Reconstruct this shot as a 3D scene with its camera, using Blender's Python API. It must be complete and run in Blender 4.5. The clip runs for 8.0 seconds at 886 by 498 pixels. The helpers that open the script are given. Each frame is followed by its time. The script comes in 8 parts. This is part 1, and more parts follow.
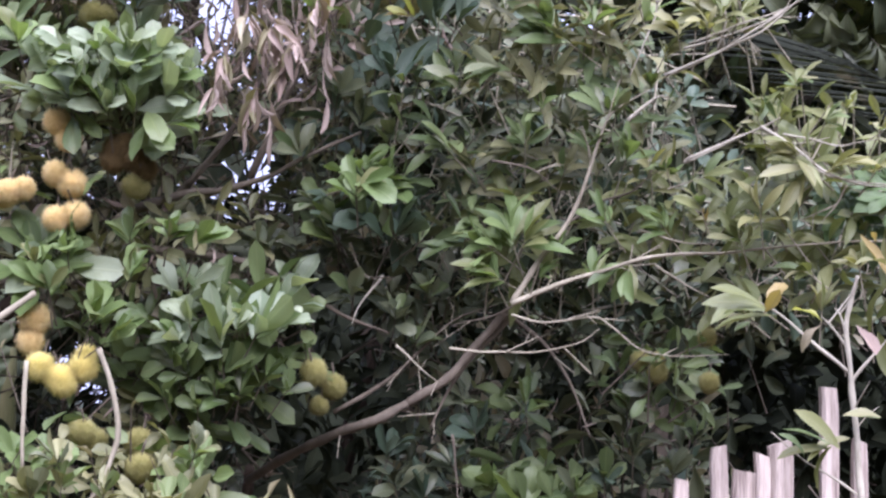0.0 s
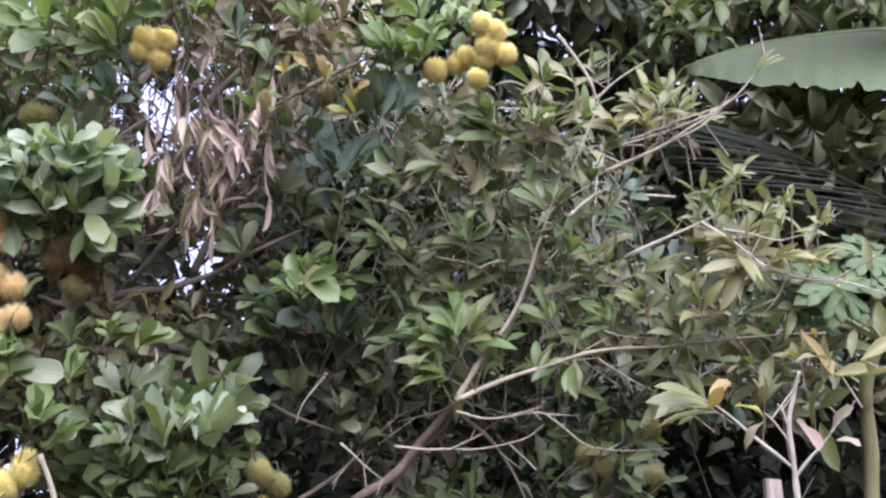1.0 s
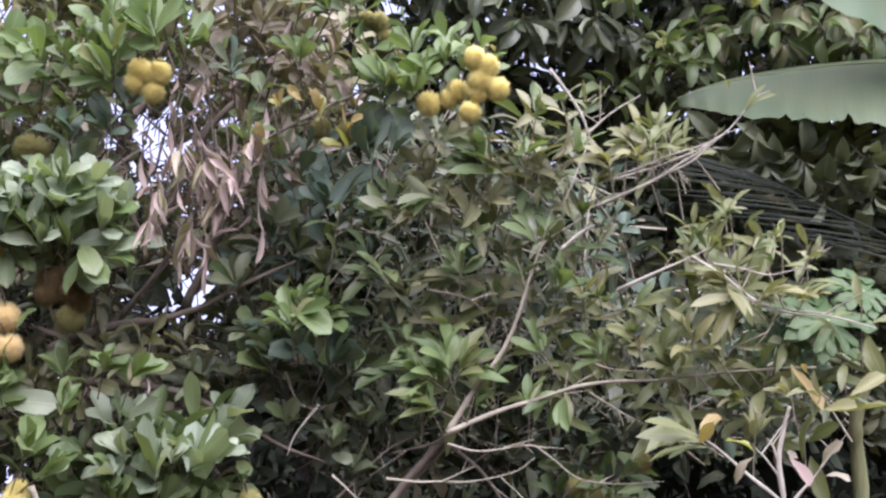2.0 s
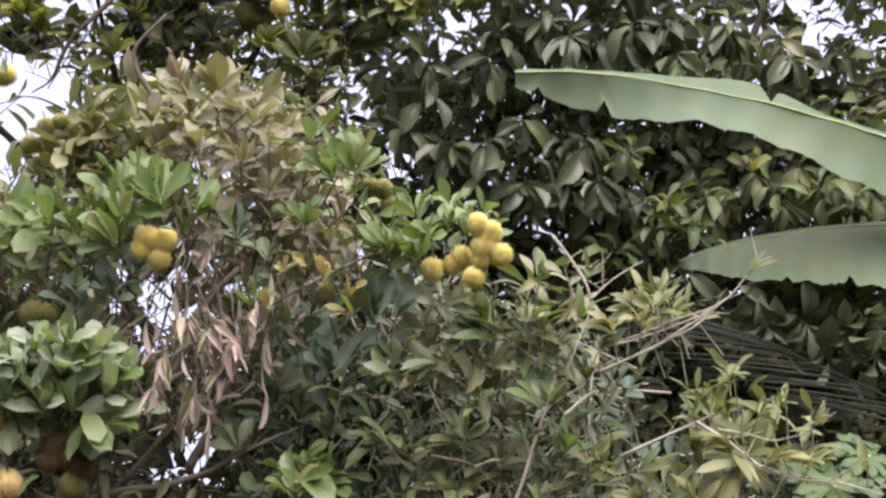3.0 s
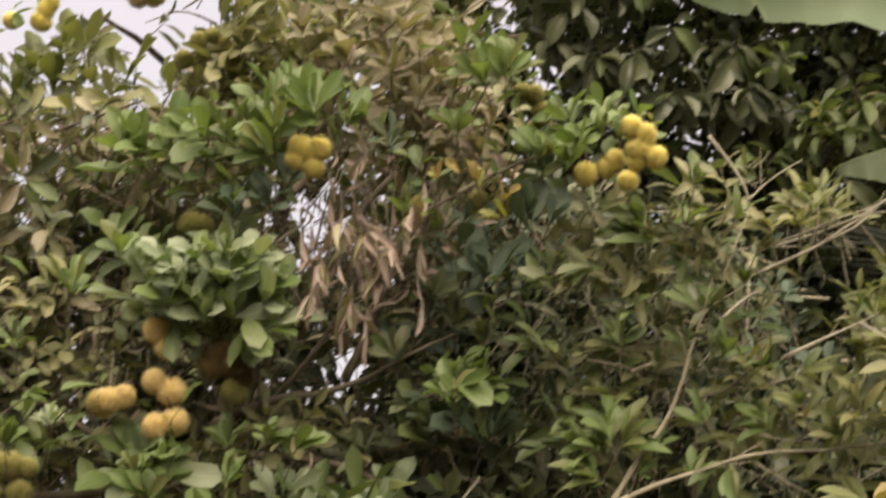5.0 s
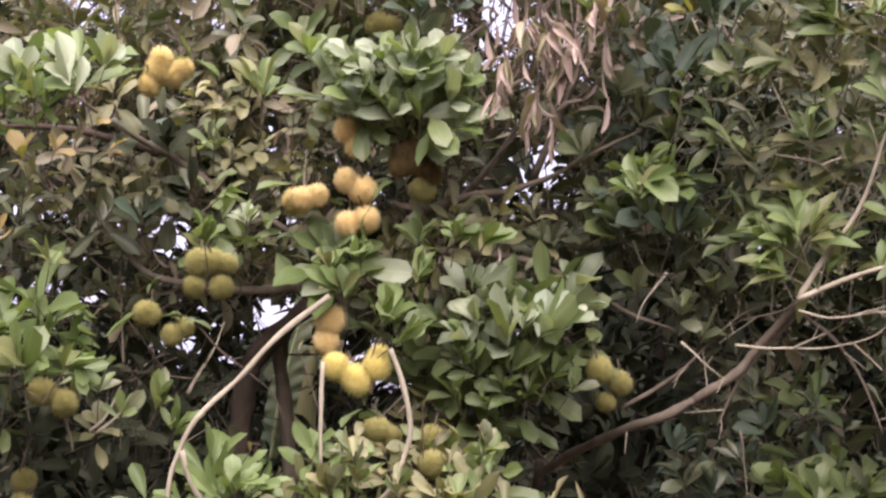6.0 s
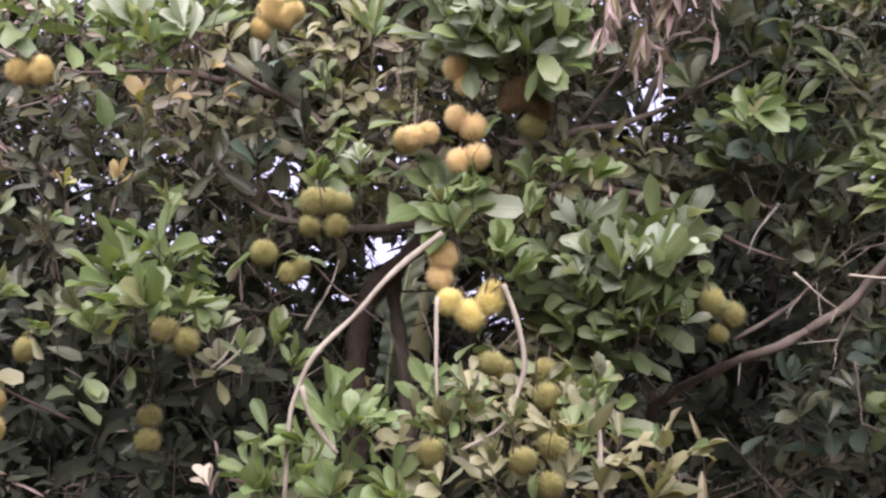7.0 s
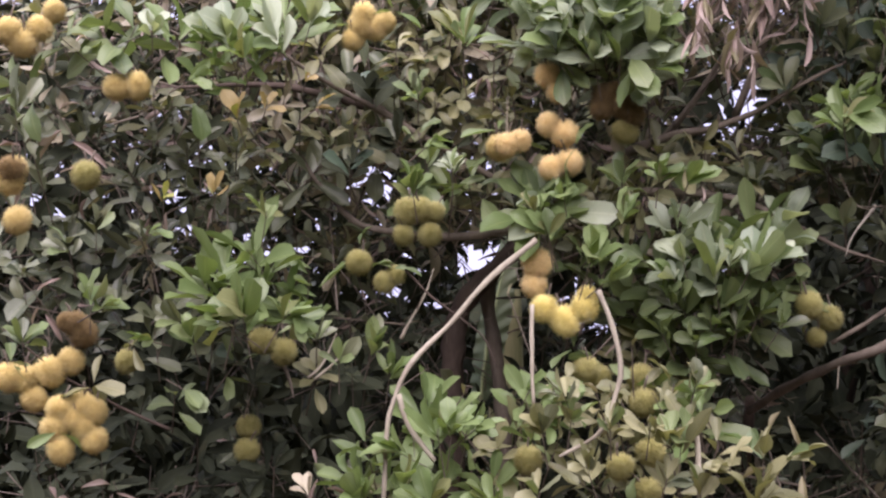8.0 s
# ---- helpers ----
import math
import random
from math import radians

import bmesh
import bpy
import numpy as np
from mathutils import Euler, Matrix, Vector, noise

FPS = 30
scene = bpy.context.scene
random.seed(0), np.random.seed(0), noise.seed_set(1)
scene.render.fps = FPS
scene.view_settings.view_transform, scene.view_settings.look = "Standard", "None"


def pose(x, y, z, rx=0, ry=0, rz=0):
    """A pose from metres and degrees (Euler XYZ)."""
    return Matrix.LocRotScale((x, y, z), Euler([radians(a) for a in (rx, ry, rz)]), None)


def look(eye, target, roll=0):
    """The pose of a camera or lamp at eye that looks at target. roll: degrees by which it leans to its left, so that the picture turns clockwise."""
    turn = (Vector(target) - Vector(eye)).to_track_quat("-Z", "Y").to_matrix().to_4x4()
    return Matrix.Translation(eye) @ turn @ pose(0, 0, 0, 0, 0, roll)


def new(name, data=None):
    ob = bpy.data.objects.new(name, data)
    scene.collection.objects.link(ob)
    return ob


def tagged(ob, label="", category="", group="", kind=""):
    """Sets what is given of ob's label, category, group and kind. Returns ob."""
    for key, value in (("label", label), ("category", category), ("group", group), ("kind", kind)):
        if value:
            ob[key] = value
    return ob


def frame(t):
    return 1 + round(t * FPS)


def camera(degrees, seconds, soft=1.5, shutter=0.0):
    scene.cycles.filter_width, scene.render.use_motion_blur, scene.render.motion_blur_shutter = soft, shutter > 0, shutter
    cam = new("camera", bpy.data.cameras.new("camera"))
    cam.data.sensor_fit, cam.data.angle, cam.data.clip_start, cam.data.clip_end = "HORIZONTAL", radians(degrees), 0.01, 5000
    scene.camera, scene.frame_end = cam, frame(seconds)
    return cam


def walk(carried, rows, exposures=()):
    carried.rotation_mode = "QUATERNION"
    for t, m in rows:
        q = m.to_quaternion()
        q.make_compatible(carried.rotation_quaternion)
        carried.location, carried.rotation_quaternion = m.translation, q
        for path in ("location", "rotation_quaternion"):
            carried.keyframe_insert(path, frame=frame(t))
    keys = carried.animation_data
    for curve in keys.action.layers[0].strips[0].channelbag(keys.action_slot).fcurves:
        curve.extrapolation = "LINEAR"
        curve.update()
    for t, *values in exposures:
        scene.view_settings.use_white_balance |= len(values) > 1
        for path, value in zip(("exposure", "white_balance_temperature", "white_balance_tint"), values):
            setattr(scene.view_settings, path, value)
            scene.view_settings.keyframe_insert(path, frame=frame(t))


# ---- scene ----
# A fruit tree, a shrub, banana leaves and a taller tree behind, seen from
# standing height about three metres away under an overcast sky.
cam = camera(30.6, 8.0, soft=2.35, shutter=0.22)
PATH = [
    (0, (-0.0018, 0.0320, 1.5679), (-0.0020, 3.0161, 1.8769), 0.86),
    (0.5, (0.0049, 0.0319, 1.6003), (0.0615, 3.0077, 1.9760), 0.38),
    (1, (-0.0023, 0.0253, 1.6064), (0.1015, 2.9904, 2.0510), -0.13),
    (1.2, (-0.0041, 0.0276, 1.6053), (0.1079, 2.9914, 2.0560), -0.17),
    (2.3, (-0.0028, 0.0040, 1.6225), (0.1154, 2.9510, 2.1713), 0.08),
    (2.5, (-0.0038, 0.0006, 1.6230), (0.1115, 2.9346, 2.2383), 0.01),
    (3, (-0.0046, -0.0009, 1.6299), (0.1055, 2.8956, 2.4034), -0.03),
    (3.5, (-0.0015, -0.0012, 1.6417), (0.1071, 2.8572, 2.5461), -0.27),
    (4, (-0.0074, -0.0046, 1.6472), (0.0996, 2.8006, 2.7051), -0.31),
    (4.5, (-0.0227, 0.0081, 1.6192), (0.0210, 2.8489, 2.5825), 0.37),
    (5, (-0.0257, 0.0185, 1.5957), (-0.1767, 2.9449, 2.2386), 0.24),
    (5.2, (0.0160, 0.0254, 1.5825), (-0.2574, 2.9608, 2.1384), 0.48),
    (6.3, (0.0118, -0.0129, 1.5861), (-0.5719, 2.9226, 1.7915), 0.53),
    (6.5, (0.0109, -0.0192, 1.5723), (-0.6093, 2.9107, 1.7487), 0.38),
    (7, (0.0139, -0.0290, 1.5814), (-0.7176, 2.8760, 1.7412), -0.00),
    (7.5, (0.0100, -0.0299, 1.5843), (-0.8456, 2.8409, 1.7466), -0.60),
    (8, (0.0087, -0.0395, 1.5857), (-0.8819, 2.8202, 1.7557), -0.70),
]
walk(cam, [(t, look(eye, target, roll)) for t, eye, target, roll in PATH],
     exposures=[(0.0, 1.27, 5800, 24), (1.2, 1.20, 5900, 25), (2.5, 1.12, 6200, 22), (3.5, 0.60, 7650, 11), (4.0, 0.12, 8600, 7), (4.5, 0.10, 8900, 6), (5.0, 0.58, 9000, 9), (6.5, 1.24, 6350, 30), (8.0, 0.98, 6500, 29)])

# ---------------------------------------------------------------- light
world = bpy.data.worlds.new("overcast_sky")
scene.world = world
world.use_nodes = True
wn, wl = world.node_tree.nodes, world.node_tree.links
wn.clear()
sky = wn.new("ShaderNodeTexSky")
sky.sky_type = "NISHITA"
sky.sun_disc = False
sky.sun_elevation = radians(45)
sky.sun_rotation = radians(200)
sky.air_density, sky.dust_density, sky.ozone_density = 1.0, 3.0, 1.0
cloud = wn.new("ShaderNodeTexNoise")
cloud.inputs["Scale"].default_value = 2.2
cloud.inputs["Detail"].default_value = 3.0
veil = wn.new("ShaderNodeMix")
veil.data_type = "RGBA"
veil.inputs[0].default_value = 0.86
wmap = wn.new("ShaderNodeMapRange")
wmap.inputs[3].default_value, wmap.inputs[4].default_value = 0.9, 1.1
tone = wn.new("ShaderNodeMix")
tone.data_type, tone.blend_type = "RGBA", "MULTIPLY"
tone.inputs[0].default_value = 1.0
tone.inputs[6].default_value = (7.5, 8.0, 10.9, 1)
back = wn.new("ShaderNodeBackground")
back.inputs["Strength"].default_value = 0.076
wout = wn.new("ShaderNodeOutputWorld")
wl.new(cloud.outputs["Fac"], wmap.inputs[0])
wl.new(wmap.outputs[0], tone.inputs[7])
wl.new(sky.outputs[0], veil.inputs[6])
wl.new(tone.outputs[2], veil.inputs[7])
wl.new(veil.outputs[2], back.inputs["Color"])
wl.new(back.outputs[0], wout.inputs[0])

sun_data = bpy.data.lights.new("sun", "SUN")
sun_data.energy = 4.4
sun_data.angle = radians(75)
sun_data.color = (1.0, 0.97, 0.92)
sun = new("sun", sun_data)
# behind and above the viewer
sun.matrix_world = look((1.3, -1.4, 8.3), (0, 3, 1.8))

# ------------------------------------------------------------ materials


def leaf_material(name, dark, light, rough=0.42, through_light=0.22, spots=0.25, joined=False, spot=(0.16, 0.12, 0.05)):
    """A leaf: hue varies leaf by leaf, paler midrib and side veins, a few brown blemishes."""
    mat = bpy.data.materials.new(name)
    mat.use_nodes = True
    n, l = mat.node_tree.nodes, mat.node_tree.links
    n.clear()
    out = n.new("ShaderNodeOutputMaterial")
    bsdf = n.new("ShaderNodeBsdfPrincipled")
    bsdf.inputs["Roughness"].default_value = rough
    bsdf.inputs["Specular IOR Level"].default_value = 0.5 if rough < 0.7 else 0.2
    if joined:
        rnd = n.new("ShaderNodeNewGeometry").outputs["Random Per Island"]
    else:
        rnd = n.new("ShaderNodeObjectInfo").outputs["Random"]
    ramp = n.new("ShaderNodeMix")
    ramp.data_type = "RGBA"
    ramp.inputs[6].default_value = (*dark, 1)
    ramp.inputs[7].default_value = (*light, 1)
    l.new(rnd, ramp.inputs[0])
    uv = n.new("ShaderNodeUVMap")
    sep = n.new("ShaderNodeSeparateXYZ")
    l.new(uv.outputs[0], sep.inputs[0])
    # midrib
    off = n.new("ShaderNodeMath"); off.operation = "SUBTRACT"; off.inputs[1].default_value = 0.5
    l.new(sep.outputs[0], off.inputs[0])
    ab = n.new("ShaderNodeMath"); ab.operation = "ABSOLUTE"
    l.new(off.outputs[0], ab.inputs[0])
    rib = n.new("ShaderNodeMapRange")
    rib.inputs[1].default_value, rib.inputs[2].default_value = 0.015, 0.05
    rib.inputs[3].default_value, rib.inputs[4].default_value = 1.0, 0.0
    l.new(ab.outputs[0], rib.inputs[0])
    # side veins slant towards the tip
    side = n.new("ShaderNodeMath"); side.operation = "MULTIPLY_ADD"
    side.inputs[1].default_value = -0.45
    l.new(ab.outputs[0], side.inputs[0]); l.new(sep.outputs[1], side.inputs[2])
    freq = n.new("ShaderNodeMath"); freq.operation = "MULTIPLY"; freq.inputs[1].default_value = 62.0
    l.new(side.outputs[0], freq.inputs[0])
    wave = n.new("ShaderNodeMath"); wave.operation = "SINE"
    l.new(freq.outputs[0], wave.inputs[0])
    veins = n.new("ShaderNodeMapRange")
    veins.inputs[1].default_value, veins.inputs[2].default_value = 0.75, 1.0
    veins.inputs[3].default_value, veins.inputs[4].default_value = 0.0, 0.22
    l.new(wave.outputs[0], veins.inputs[0])
    mx = n.new("ShaderNodeMath"); mx.operation = "MAXIMUM"
    l.new(rib.outputs[0], mx.inputs[0]); l.new(veins.outputs[0], mx.inputs[1])
    amt = n.new("ShaderNodeMath"); amt.operation = "MULTIPLY"; amt.inputs[1].default_value = 0.24
    l.new(mx.outputs[0], amt.inputs[0])
    pale = n.new("ShaderNodeMix"); pale.data_type = "RGBA"
    pale.inputs[7].default_value = (light[0] * 1.5 + 0.03, light[1] * 1.4 + 0.03, light[2] * 1.3 + 0.02, 1)
    l.new(amt.outputs[0], pale.inputs[0]); l.new(ramp.outputs[2], pale.inputs[6])
    # blotches and blemishes
    geo = n.new("ShaderNodeTexCoord")
    blot = n.new("ShaderNodeTexNoise"); blot.inputs["Scale"].default_value = 26.0; blot.inputs["Detail"].default_value = 4.0
    l.new(geo.outputs["Object"], blot.inputs["Vector"])
    edge = n.new("ShaderNodeMapRange")
    edge.inputs[1].default_value, edge.inputs[2].default_value = 0.6, 0.74
    edge.inputs[3].default_value, edge.inputs[4].default_value = 0.0, spots
    l.new(blot.outputs["Fac"], edge.inputs[0])
    stain = n.new("ShaderNodeMix"); stain.data_type = "RGBA"
    stain.inputs[7].default_value = (*spot, 1)
    l.new(edge.outputs[0], stain.inputs[0]); l.new(pale.outputs[2], stain.inputs[6])
    l.new(stain.outputs[2], bsdf.inputs["Base Color"])
    bump = n.new("ShaderNodeBump"); bump.inputs["Strength"].default_value = 0.35; bump.inputs["Distance"].default_value = 0.002
    l.new(mx.outputs[0], bump.inputs["Height"])
    l.new(bump.outputs[0], bsdf.inputs["Normal"])
    thin = n.new("ShaderNodeBsdfTranslucent")
    tint = n.new("ShaderNodeMix"); tint.data_type, tint.blend_type = "RGBA", "MULTIPLY"
    tint.inputs[0].default_value = 1.0
    tint.inputs[7].default_value = (1.45, 1.5, 0.75, 1)
    l.new(stain.outputs[2], tint.inputs[6]); l.new(tint.outputs[2], thin.inputs["Color"])
    mixs = n.new("ShaderNodeMixShader"); mixs.inputs[0].default_value = through_light
    l.new(bsdf.outputs[0], mixs.inputs[1]); l.new(thin.outputs[0], mixs.inputs[2])
    l.new(mixs.outputs[0], out.inputs[0])
    return mat


def rough_material(name, dark, light, scale, rough=0.85, stretch=(1, 1, 1), bump=0.4, per_object=0.0):
    """Bark, timber, soil: two scales of noise with relief."""
    mat = bpy.data.materials.new(name)
    mat.use_nodes = True
    n, l = mat.node_tree.nodes, mat.node_tree.links
    bsdf = n["Principled BSDF"]
    bsdf.inputs["Roughness"].default_value = rough
    bsdf.inputs["Specular IOR Level"].default_value = 0.25
    tc = n.new("ShaderNodeTexCoord")
    mp = n.new("ShaderNodeMapping"); mp.inputs["Scale"].default_value = stretch
    l.new(tc.outputs["Object"], mp.inputs[0])
    a = n.new("ShaderNodeTexNoise"); a.inputs["Scale"].default_value = scale; a.inputs["Detail"].default_value = 6
    b = n.new("ShaderNodeTexNoise"); b.inputs["Scale"].default_value = scale * 7; b.inputs["Detail"].default_value = 3
    l.new(mp.outputs[0], a.inputs["Vector"]); l.new(mp.outputs[0], b.inputs["Vector"])
    s = n.new("ShaderNodeMath"); s.operation = "MULTIPLY_ADD"; s.inputs[1].default_value = 0.4
    l.new(b.outputs["Fac"], s.inputs[0]); l.new(a.outputs["Fac"], s.inputs[2])
    m = n.new("ShaderNodeMapRange"); m.inputs[1].default_value, m.inputs[2].default_value = 0.45, 0.95
    l.new(s.outputs[0], m.inputs[0])
    c = n.new("ShaderNodeMix"); c.data_type = "RGBA"
    c.inputs[6].default_value, c.inputs[7].default_value = (*dark, 1), (*light, 1)
    l.new(m.outputs[0], c.inputs[0])
    last = c.outputs[2]
    if per_object:
        oi = n.new("ShaderNodeObjectInfo")
        hs = n.new("ShaderNodeHueSaturation")
        v = n.new("ShaderNodeMapRange"); v.inputs[3].default_value, v.inputs[4].default_value = 1 - per_object, 1 + per_object
        l.new(oi.outputs["Random"], v.inputs[0]); l.new(v.outputs[0], hs.inputs["Value"])
        l.new(last, hs.inputs["Color"]); last = hs.outputs[0]
    l.new(last, bsdf.inputs["Base Color"])
    bp = n.new("ShaderNodeBump"); bp.inputs["Strength"].default_value = bump; bp.inputs["Distance"].default_value = 0.006
    l.new(s.outputs[0], bp.inputs["Height"]); l.new(bp.outputs[0], bsdf.inputs["Normal"])
    return mat


# colour families of the leaves: darker and lighter end, gloss, light let through
LEAF_TONES = {
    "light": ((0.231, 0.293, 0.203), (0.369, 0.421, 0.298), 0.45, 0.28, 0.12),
    "fresh": ((0.112, 0.170, 0.060), (0.192, 0.258, 0.108), 0.42, 0.30, 0.12),
    "green": ((0.092, 0.136, 0.058), (0.178, 0.226, 0.1), 0.42, 0.28, 0.25),
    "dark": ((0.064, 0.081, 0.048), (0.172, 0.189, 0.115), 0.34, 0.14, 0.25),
    "olive": ((0.154, 0.163, 0.084), (0.273, 0.266, 0.146), 0.44, 0.22, 0.5),
    "drab": ((0.189, 0.16, 0.107), (0.378, 0.341, 0.247), 0.46, 0.2, 0.5),
    "yellow": ((0.2, 0.22, 0.06), (0.36, 0.37, 0.125), 0.45, 0.36, 0.15),
    "amber": ((0.25, 0.19, 0.075), (0.37, 0.285, 0.125), 0.5, 0.3, 0.3),
    "khaki": ((0.160, 0.162, 0.068), (0.275, 0.268, 0.125), 0.45, 0.30, 0.3),
    "mid": ((0.097, 0.123, 0.073), (0.224, 0.25, 0.156), 0.40, 0.22, 0.25),
    "lime": ((0.130, 0.156, 0.060), (0.205, 0.216, 0.098), 0.42, 0.28, 0.3),
    "teal": ((0.065, 0.104, 0.072), (0.095, 0.132, 0.089), 0.5, 0.12, 0.1),
    "cream": ((0.17, 0.157, 0.089), (0.289, 0.259, 0.162), 0.50, 0.25, 0.3),
    "dry": ((0.215, 0.16, 0.142), (0.46, 0.375, 0.34), 0.75, 0.15, 0.5),
    # near-black tone: the deep shade between branches, put into the leaf colour
    "deep_shade": ((0.018, 0.024, 0.014), (0.038, 0.046, 0.026), 0.75, 0.05, 0.2),
}
LEAF, LEAF_JOINED = {}, {}
for tone_name, (dk, lt, ro, tr, sp) in LEAF_TONES.items():
    LEAF[tone_name] = leaf_material("leaf_" + tone_name, dk, lt, ro, tr, sp)
    LEAF_JOINED[tone_name] = leaf_material("foliage_" + tone_name, dk, lt, ro, tr, sp, joined=True)
TONE_INDEX = {k: i for i, k in enumerate(LEAF_TONES)}

BARK_PALE = rough_material("bark_pale", (0.19, 0.165, 0.125), (0.41, 0.375, 0.295), 22, stretch=(1, 1, 0.5), per_object=0.1)
BARK_BROWN = rough_material("bark_brown", (0.080, 0.065, 0.052), (0.195, 0.163, 0.130), 18, stretch=(1, 1, 0.4), per_object=0.15)
BARK_DARK = rough_material("bark_dark", (0.035, 0.025, 0.02), (0.10, 0.075, 0.06), 16, stretch=(1, 1, 0.4), per_object=0.15)
TWIG_WHITE = rough_material("twig_white", (0.27, 0.245, 0.20), (0.52, 0.485, 0.41), 30, stretch=(1, 1, 0.5))
TIMBER = rough_material("weathered_timber", (0.17, 0.13, 0.115), (0.68, 0.58, 0.53), 10, stretch=(7, 7, 0.5), per_object=0.12)
SOIL = rough_material("leaf_litter_soil", (0.030, 0.022, 0.015), (0.085, 0.062, 0.040), 3.0)


def fruit_material(name, skin, tip, rough=0.7):
    """Skin between the spines darker, the soft spine ends paler."""
    mat = rough_material(name, skin, tip, 3.0, rough=rough, bump=0.1, per_object=0.10)
    n, l = mat.node_tree.nodes, mat.node_tree.links
    bsdf = n["Principled BSDF"]
    tc = n.new("ShaderNodeTexCoord")
    ln = n.new("ShaderNodeVectorMath"); ln.operation = "LENGTH"
    l.new(tc.outputs["Object"], ln.inputs[0])
    mr = n.new("ShaderNodeMapRange"); mr.inputs[1].default_value, mr.inputs[2].default_value = 0.62, 1.10
    l.new(ln.outputs["Value"], mr.inputs[0])
    mix = n.new("ShaderNodeMix"); mix.data_type = "RGBA"
    mix.inputs[7].default_value = (*[min(1, c * 1.25 + 0.04) for c in tip], 1)
    old = bsdf.inputs["Base Color"].links[0].from_socket
    l.new(mr.outputs[0], mix.inputs[0]); l.new(old, mix.inputs[6]); l.new(mix.outputs[2], bsdf.inputs["Base Color"])
    bsdf.inputs["Subsurface Weight"].default_value = 0.1
    bsdf.inputs["Subsurface Radius"].default_value = (0.01, 0.008, 0.003)
    return mat


FRUIT_TONES = {
    "ripe": fruit_material("fruit_ripe", (0.53, 0.385, 0.155), (0.68, 0.525, 0.26)),
    "gold": fruit_material("fruit_gold", (0.52, 0.43, 0.11), (0.69, 0.59, 0.22)),
    "mellow": fruit_material("fruit_mellow", (0.385, 0.29, 0.095), (0.52, 0.41, 0.17)),
    "unripe": fruit_material("fruit_unripe", (0.165, 0.155, 0.042), (0.25, 0.23, 0.08)),
    "spoiled": fruit_material("fruit_spoiled", (0.055, 0.037, 0.012), (0.17, 0.11, 0.038)),
}

# -------------------------------------------------------------- helpers
EYE = Vector((0.0, 0.0, 1.6))
rng = random.Random(7)


def polar(az, el, d):
    """A place by bearing (degrees, left positive), height angle and distance from where one stands."""
    a, e = radians(az), radians(el)
    return EYE + d * Vector((-math.sin(a) * math.cos(e), math.cos(a) * math.cos(e), math.sin(e)))


def part(name, data, material, parent, label=""):
    """One mesh object under a thing or a part."""
    if isinstance(data, bmesh.types.BMesh):
        me = bpy.data.meshes.new(name)
        data.to_mesh(me)
        data.free()
    else:
        me = data
    if material is not None and not me.materials:
        me.materials.append(material)
    ob = new(name, me)
    ob.parent = parent
    if parent is not None:
        ob.matrix_parent_inverse = parent.matrix_basis.inverted()
    if label:
        tagged(ob, label=label)
    return ob


def thing(name, place, label, category, group=""):
    ob = new(name)
    ob.location = place
    ob.empty_display_size = 0.1
    return tagged(ob, label=label, category=category, group=group)


def smooth(me):
    me.polygons.foreach_set("use_smooth", [True] * len(me.polygons))
    return me


def spline(points, steps):
    """Points along a smooth line through the given ones."""
    pts = [Vector(p) for p in points]
    if len(pts) == 2:
        return [pts[0].lerp(pts[1], i / steps) for i in range(steps + 1)]
    ext = [2 * pts[0] - pts[1]] + pts + [2 * pts[-1] - pts[-2]]
    out = []
    for i in range(1, len(ext) - 2):
        p0, p1, p2, p3 = ext[i - 1:i + 3]
        for s in range(steps):
            t = s / steps
            out.append(0.5 * ((2 * p1) + (p2 - p0) * t + (2 * p0 - 5 * p1 + 4 * p2 - p3) * t * t + (3 * p1 - p0 - 3 * p2 + p3) * t ** 3))
    out.append(pts[-1])
    return out


def tube(points, r0, r1, steps=6, sides=7, knobs=0.28):
    """A tapered, slightly knotty limb along a smooth line."""
    line = spline(points, steps)
    last = len(line) - 1
    line = [p + 0.004 * min(1, 4 * i / last, 4 * (last - i) / last) * Vector((noise.noise(p * 14), noise.noise(p * 14 + Vector((5, 0, 0))), noise.noise(p * 14 + Vector((0, 9, 0))))) for i, p in enumerate(line)]
    verts, faces = [], []
    up = Vector((0.3, 0.2, 1)).normalized()
    for i, p in enumerate(line):
        d = (line[min(i + 1, len(line) - 1)] - line[max(i - 1, 0)]).normalized()
        a = d.cross(up)
        if a.length < 1e-3:
            a = d.cross(Vector((1, 0, 0)))
        a.normalize()
        b = d.cross(a)
        f = i / (len(line) - 1)
        r = (r0 * (1 - f) + r1 * f) * (1 + knobs * noise.noise(p * 40))
        for k in range(sides):
            w = 2 * math.pi * k / sides
            q = r * (1 + 0.1 * noise.noise((p + a * math.cos(w)) * 9))
            verts.append(p + q * (a * math.cos(w) + b * math.sin(w)))
    for i in range(len(line) - 1):
        for k in range(sides):
            j = (k + 1) % sides
            faces.append((i * sides + k, i * sides + j, (i + 1) * sides + j, (i + 1) * sides + k))
    faces.append(tuple(range(sides))[::-1])
    faces.append(tuple((len(line) - 1) * sides + k for k in range(sides)))
    me = bpy.data.meshes.new("limb")
    me.from_pydata(verts, [], faces)
    return smooth(me)


def limb(parent, name, material, r0, r1, points, label=""):
    return part(name, tube(points, r0, r1), material, parent, label)


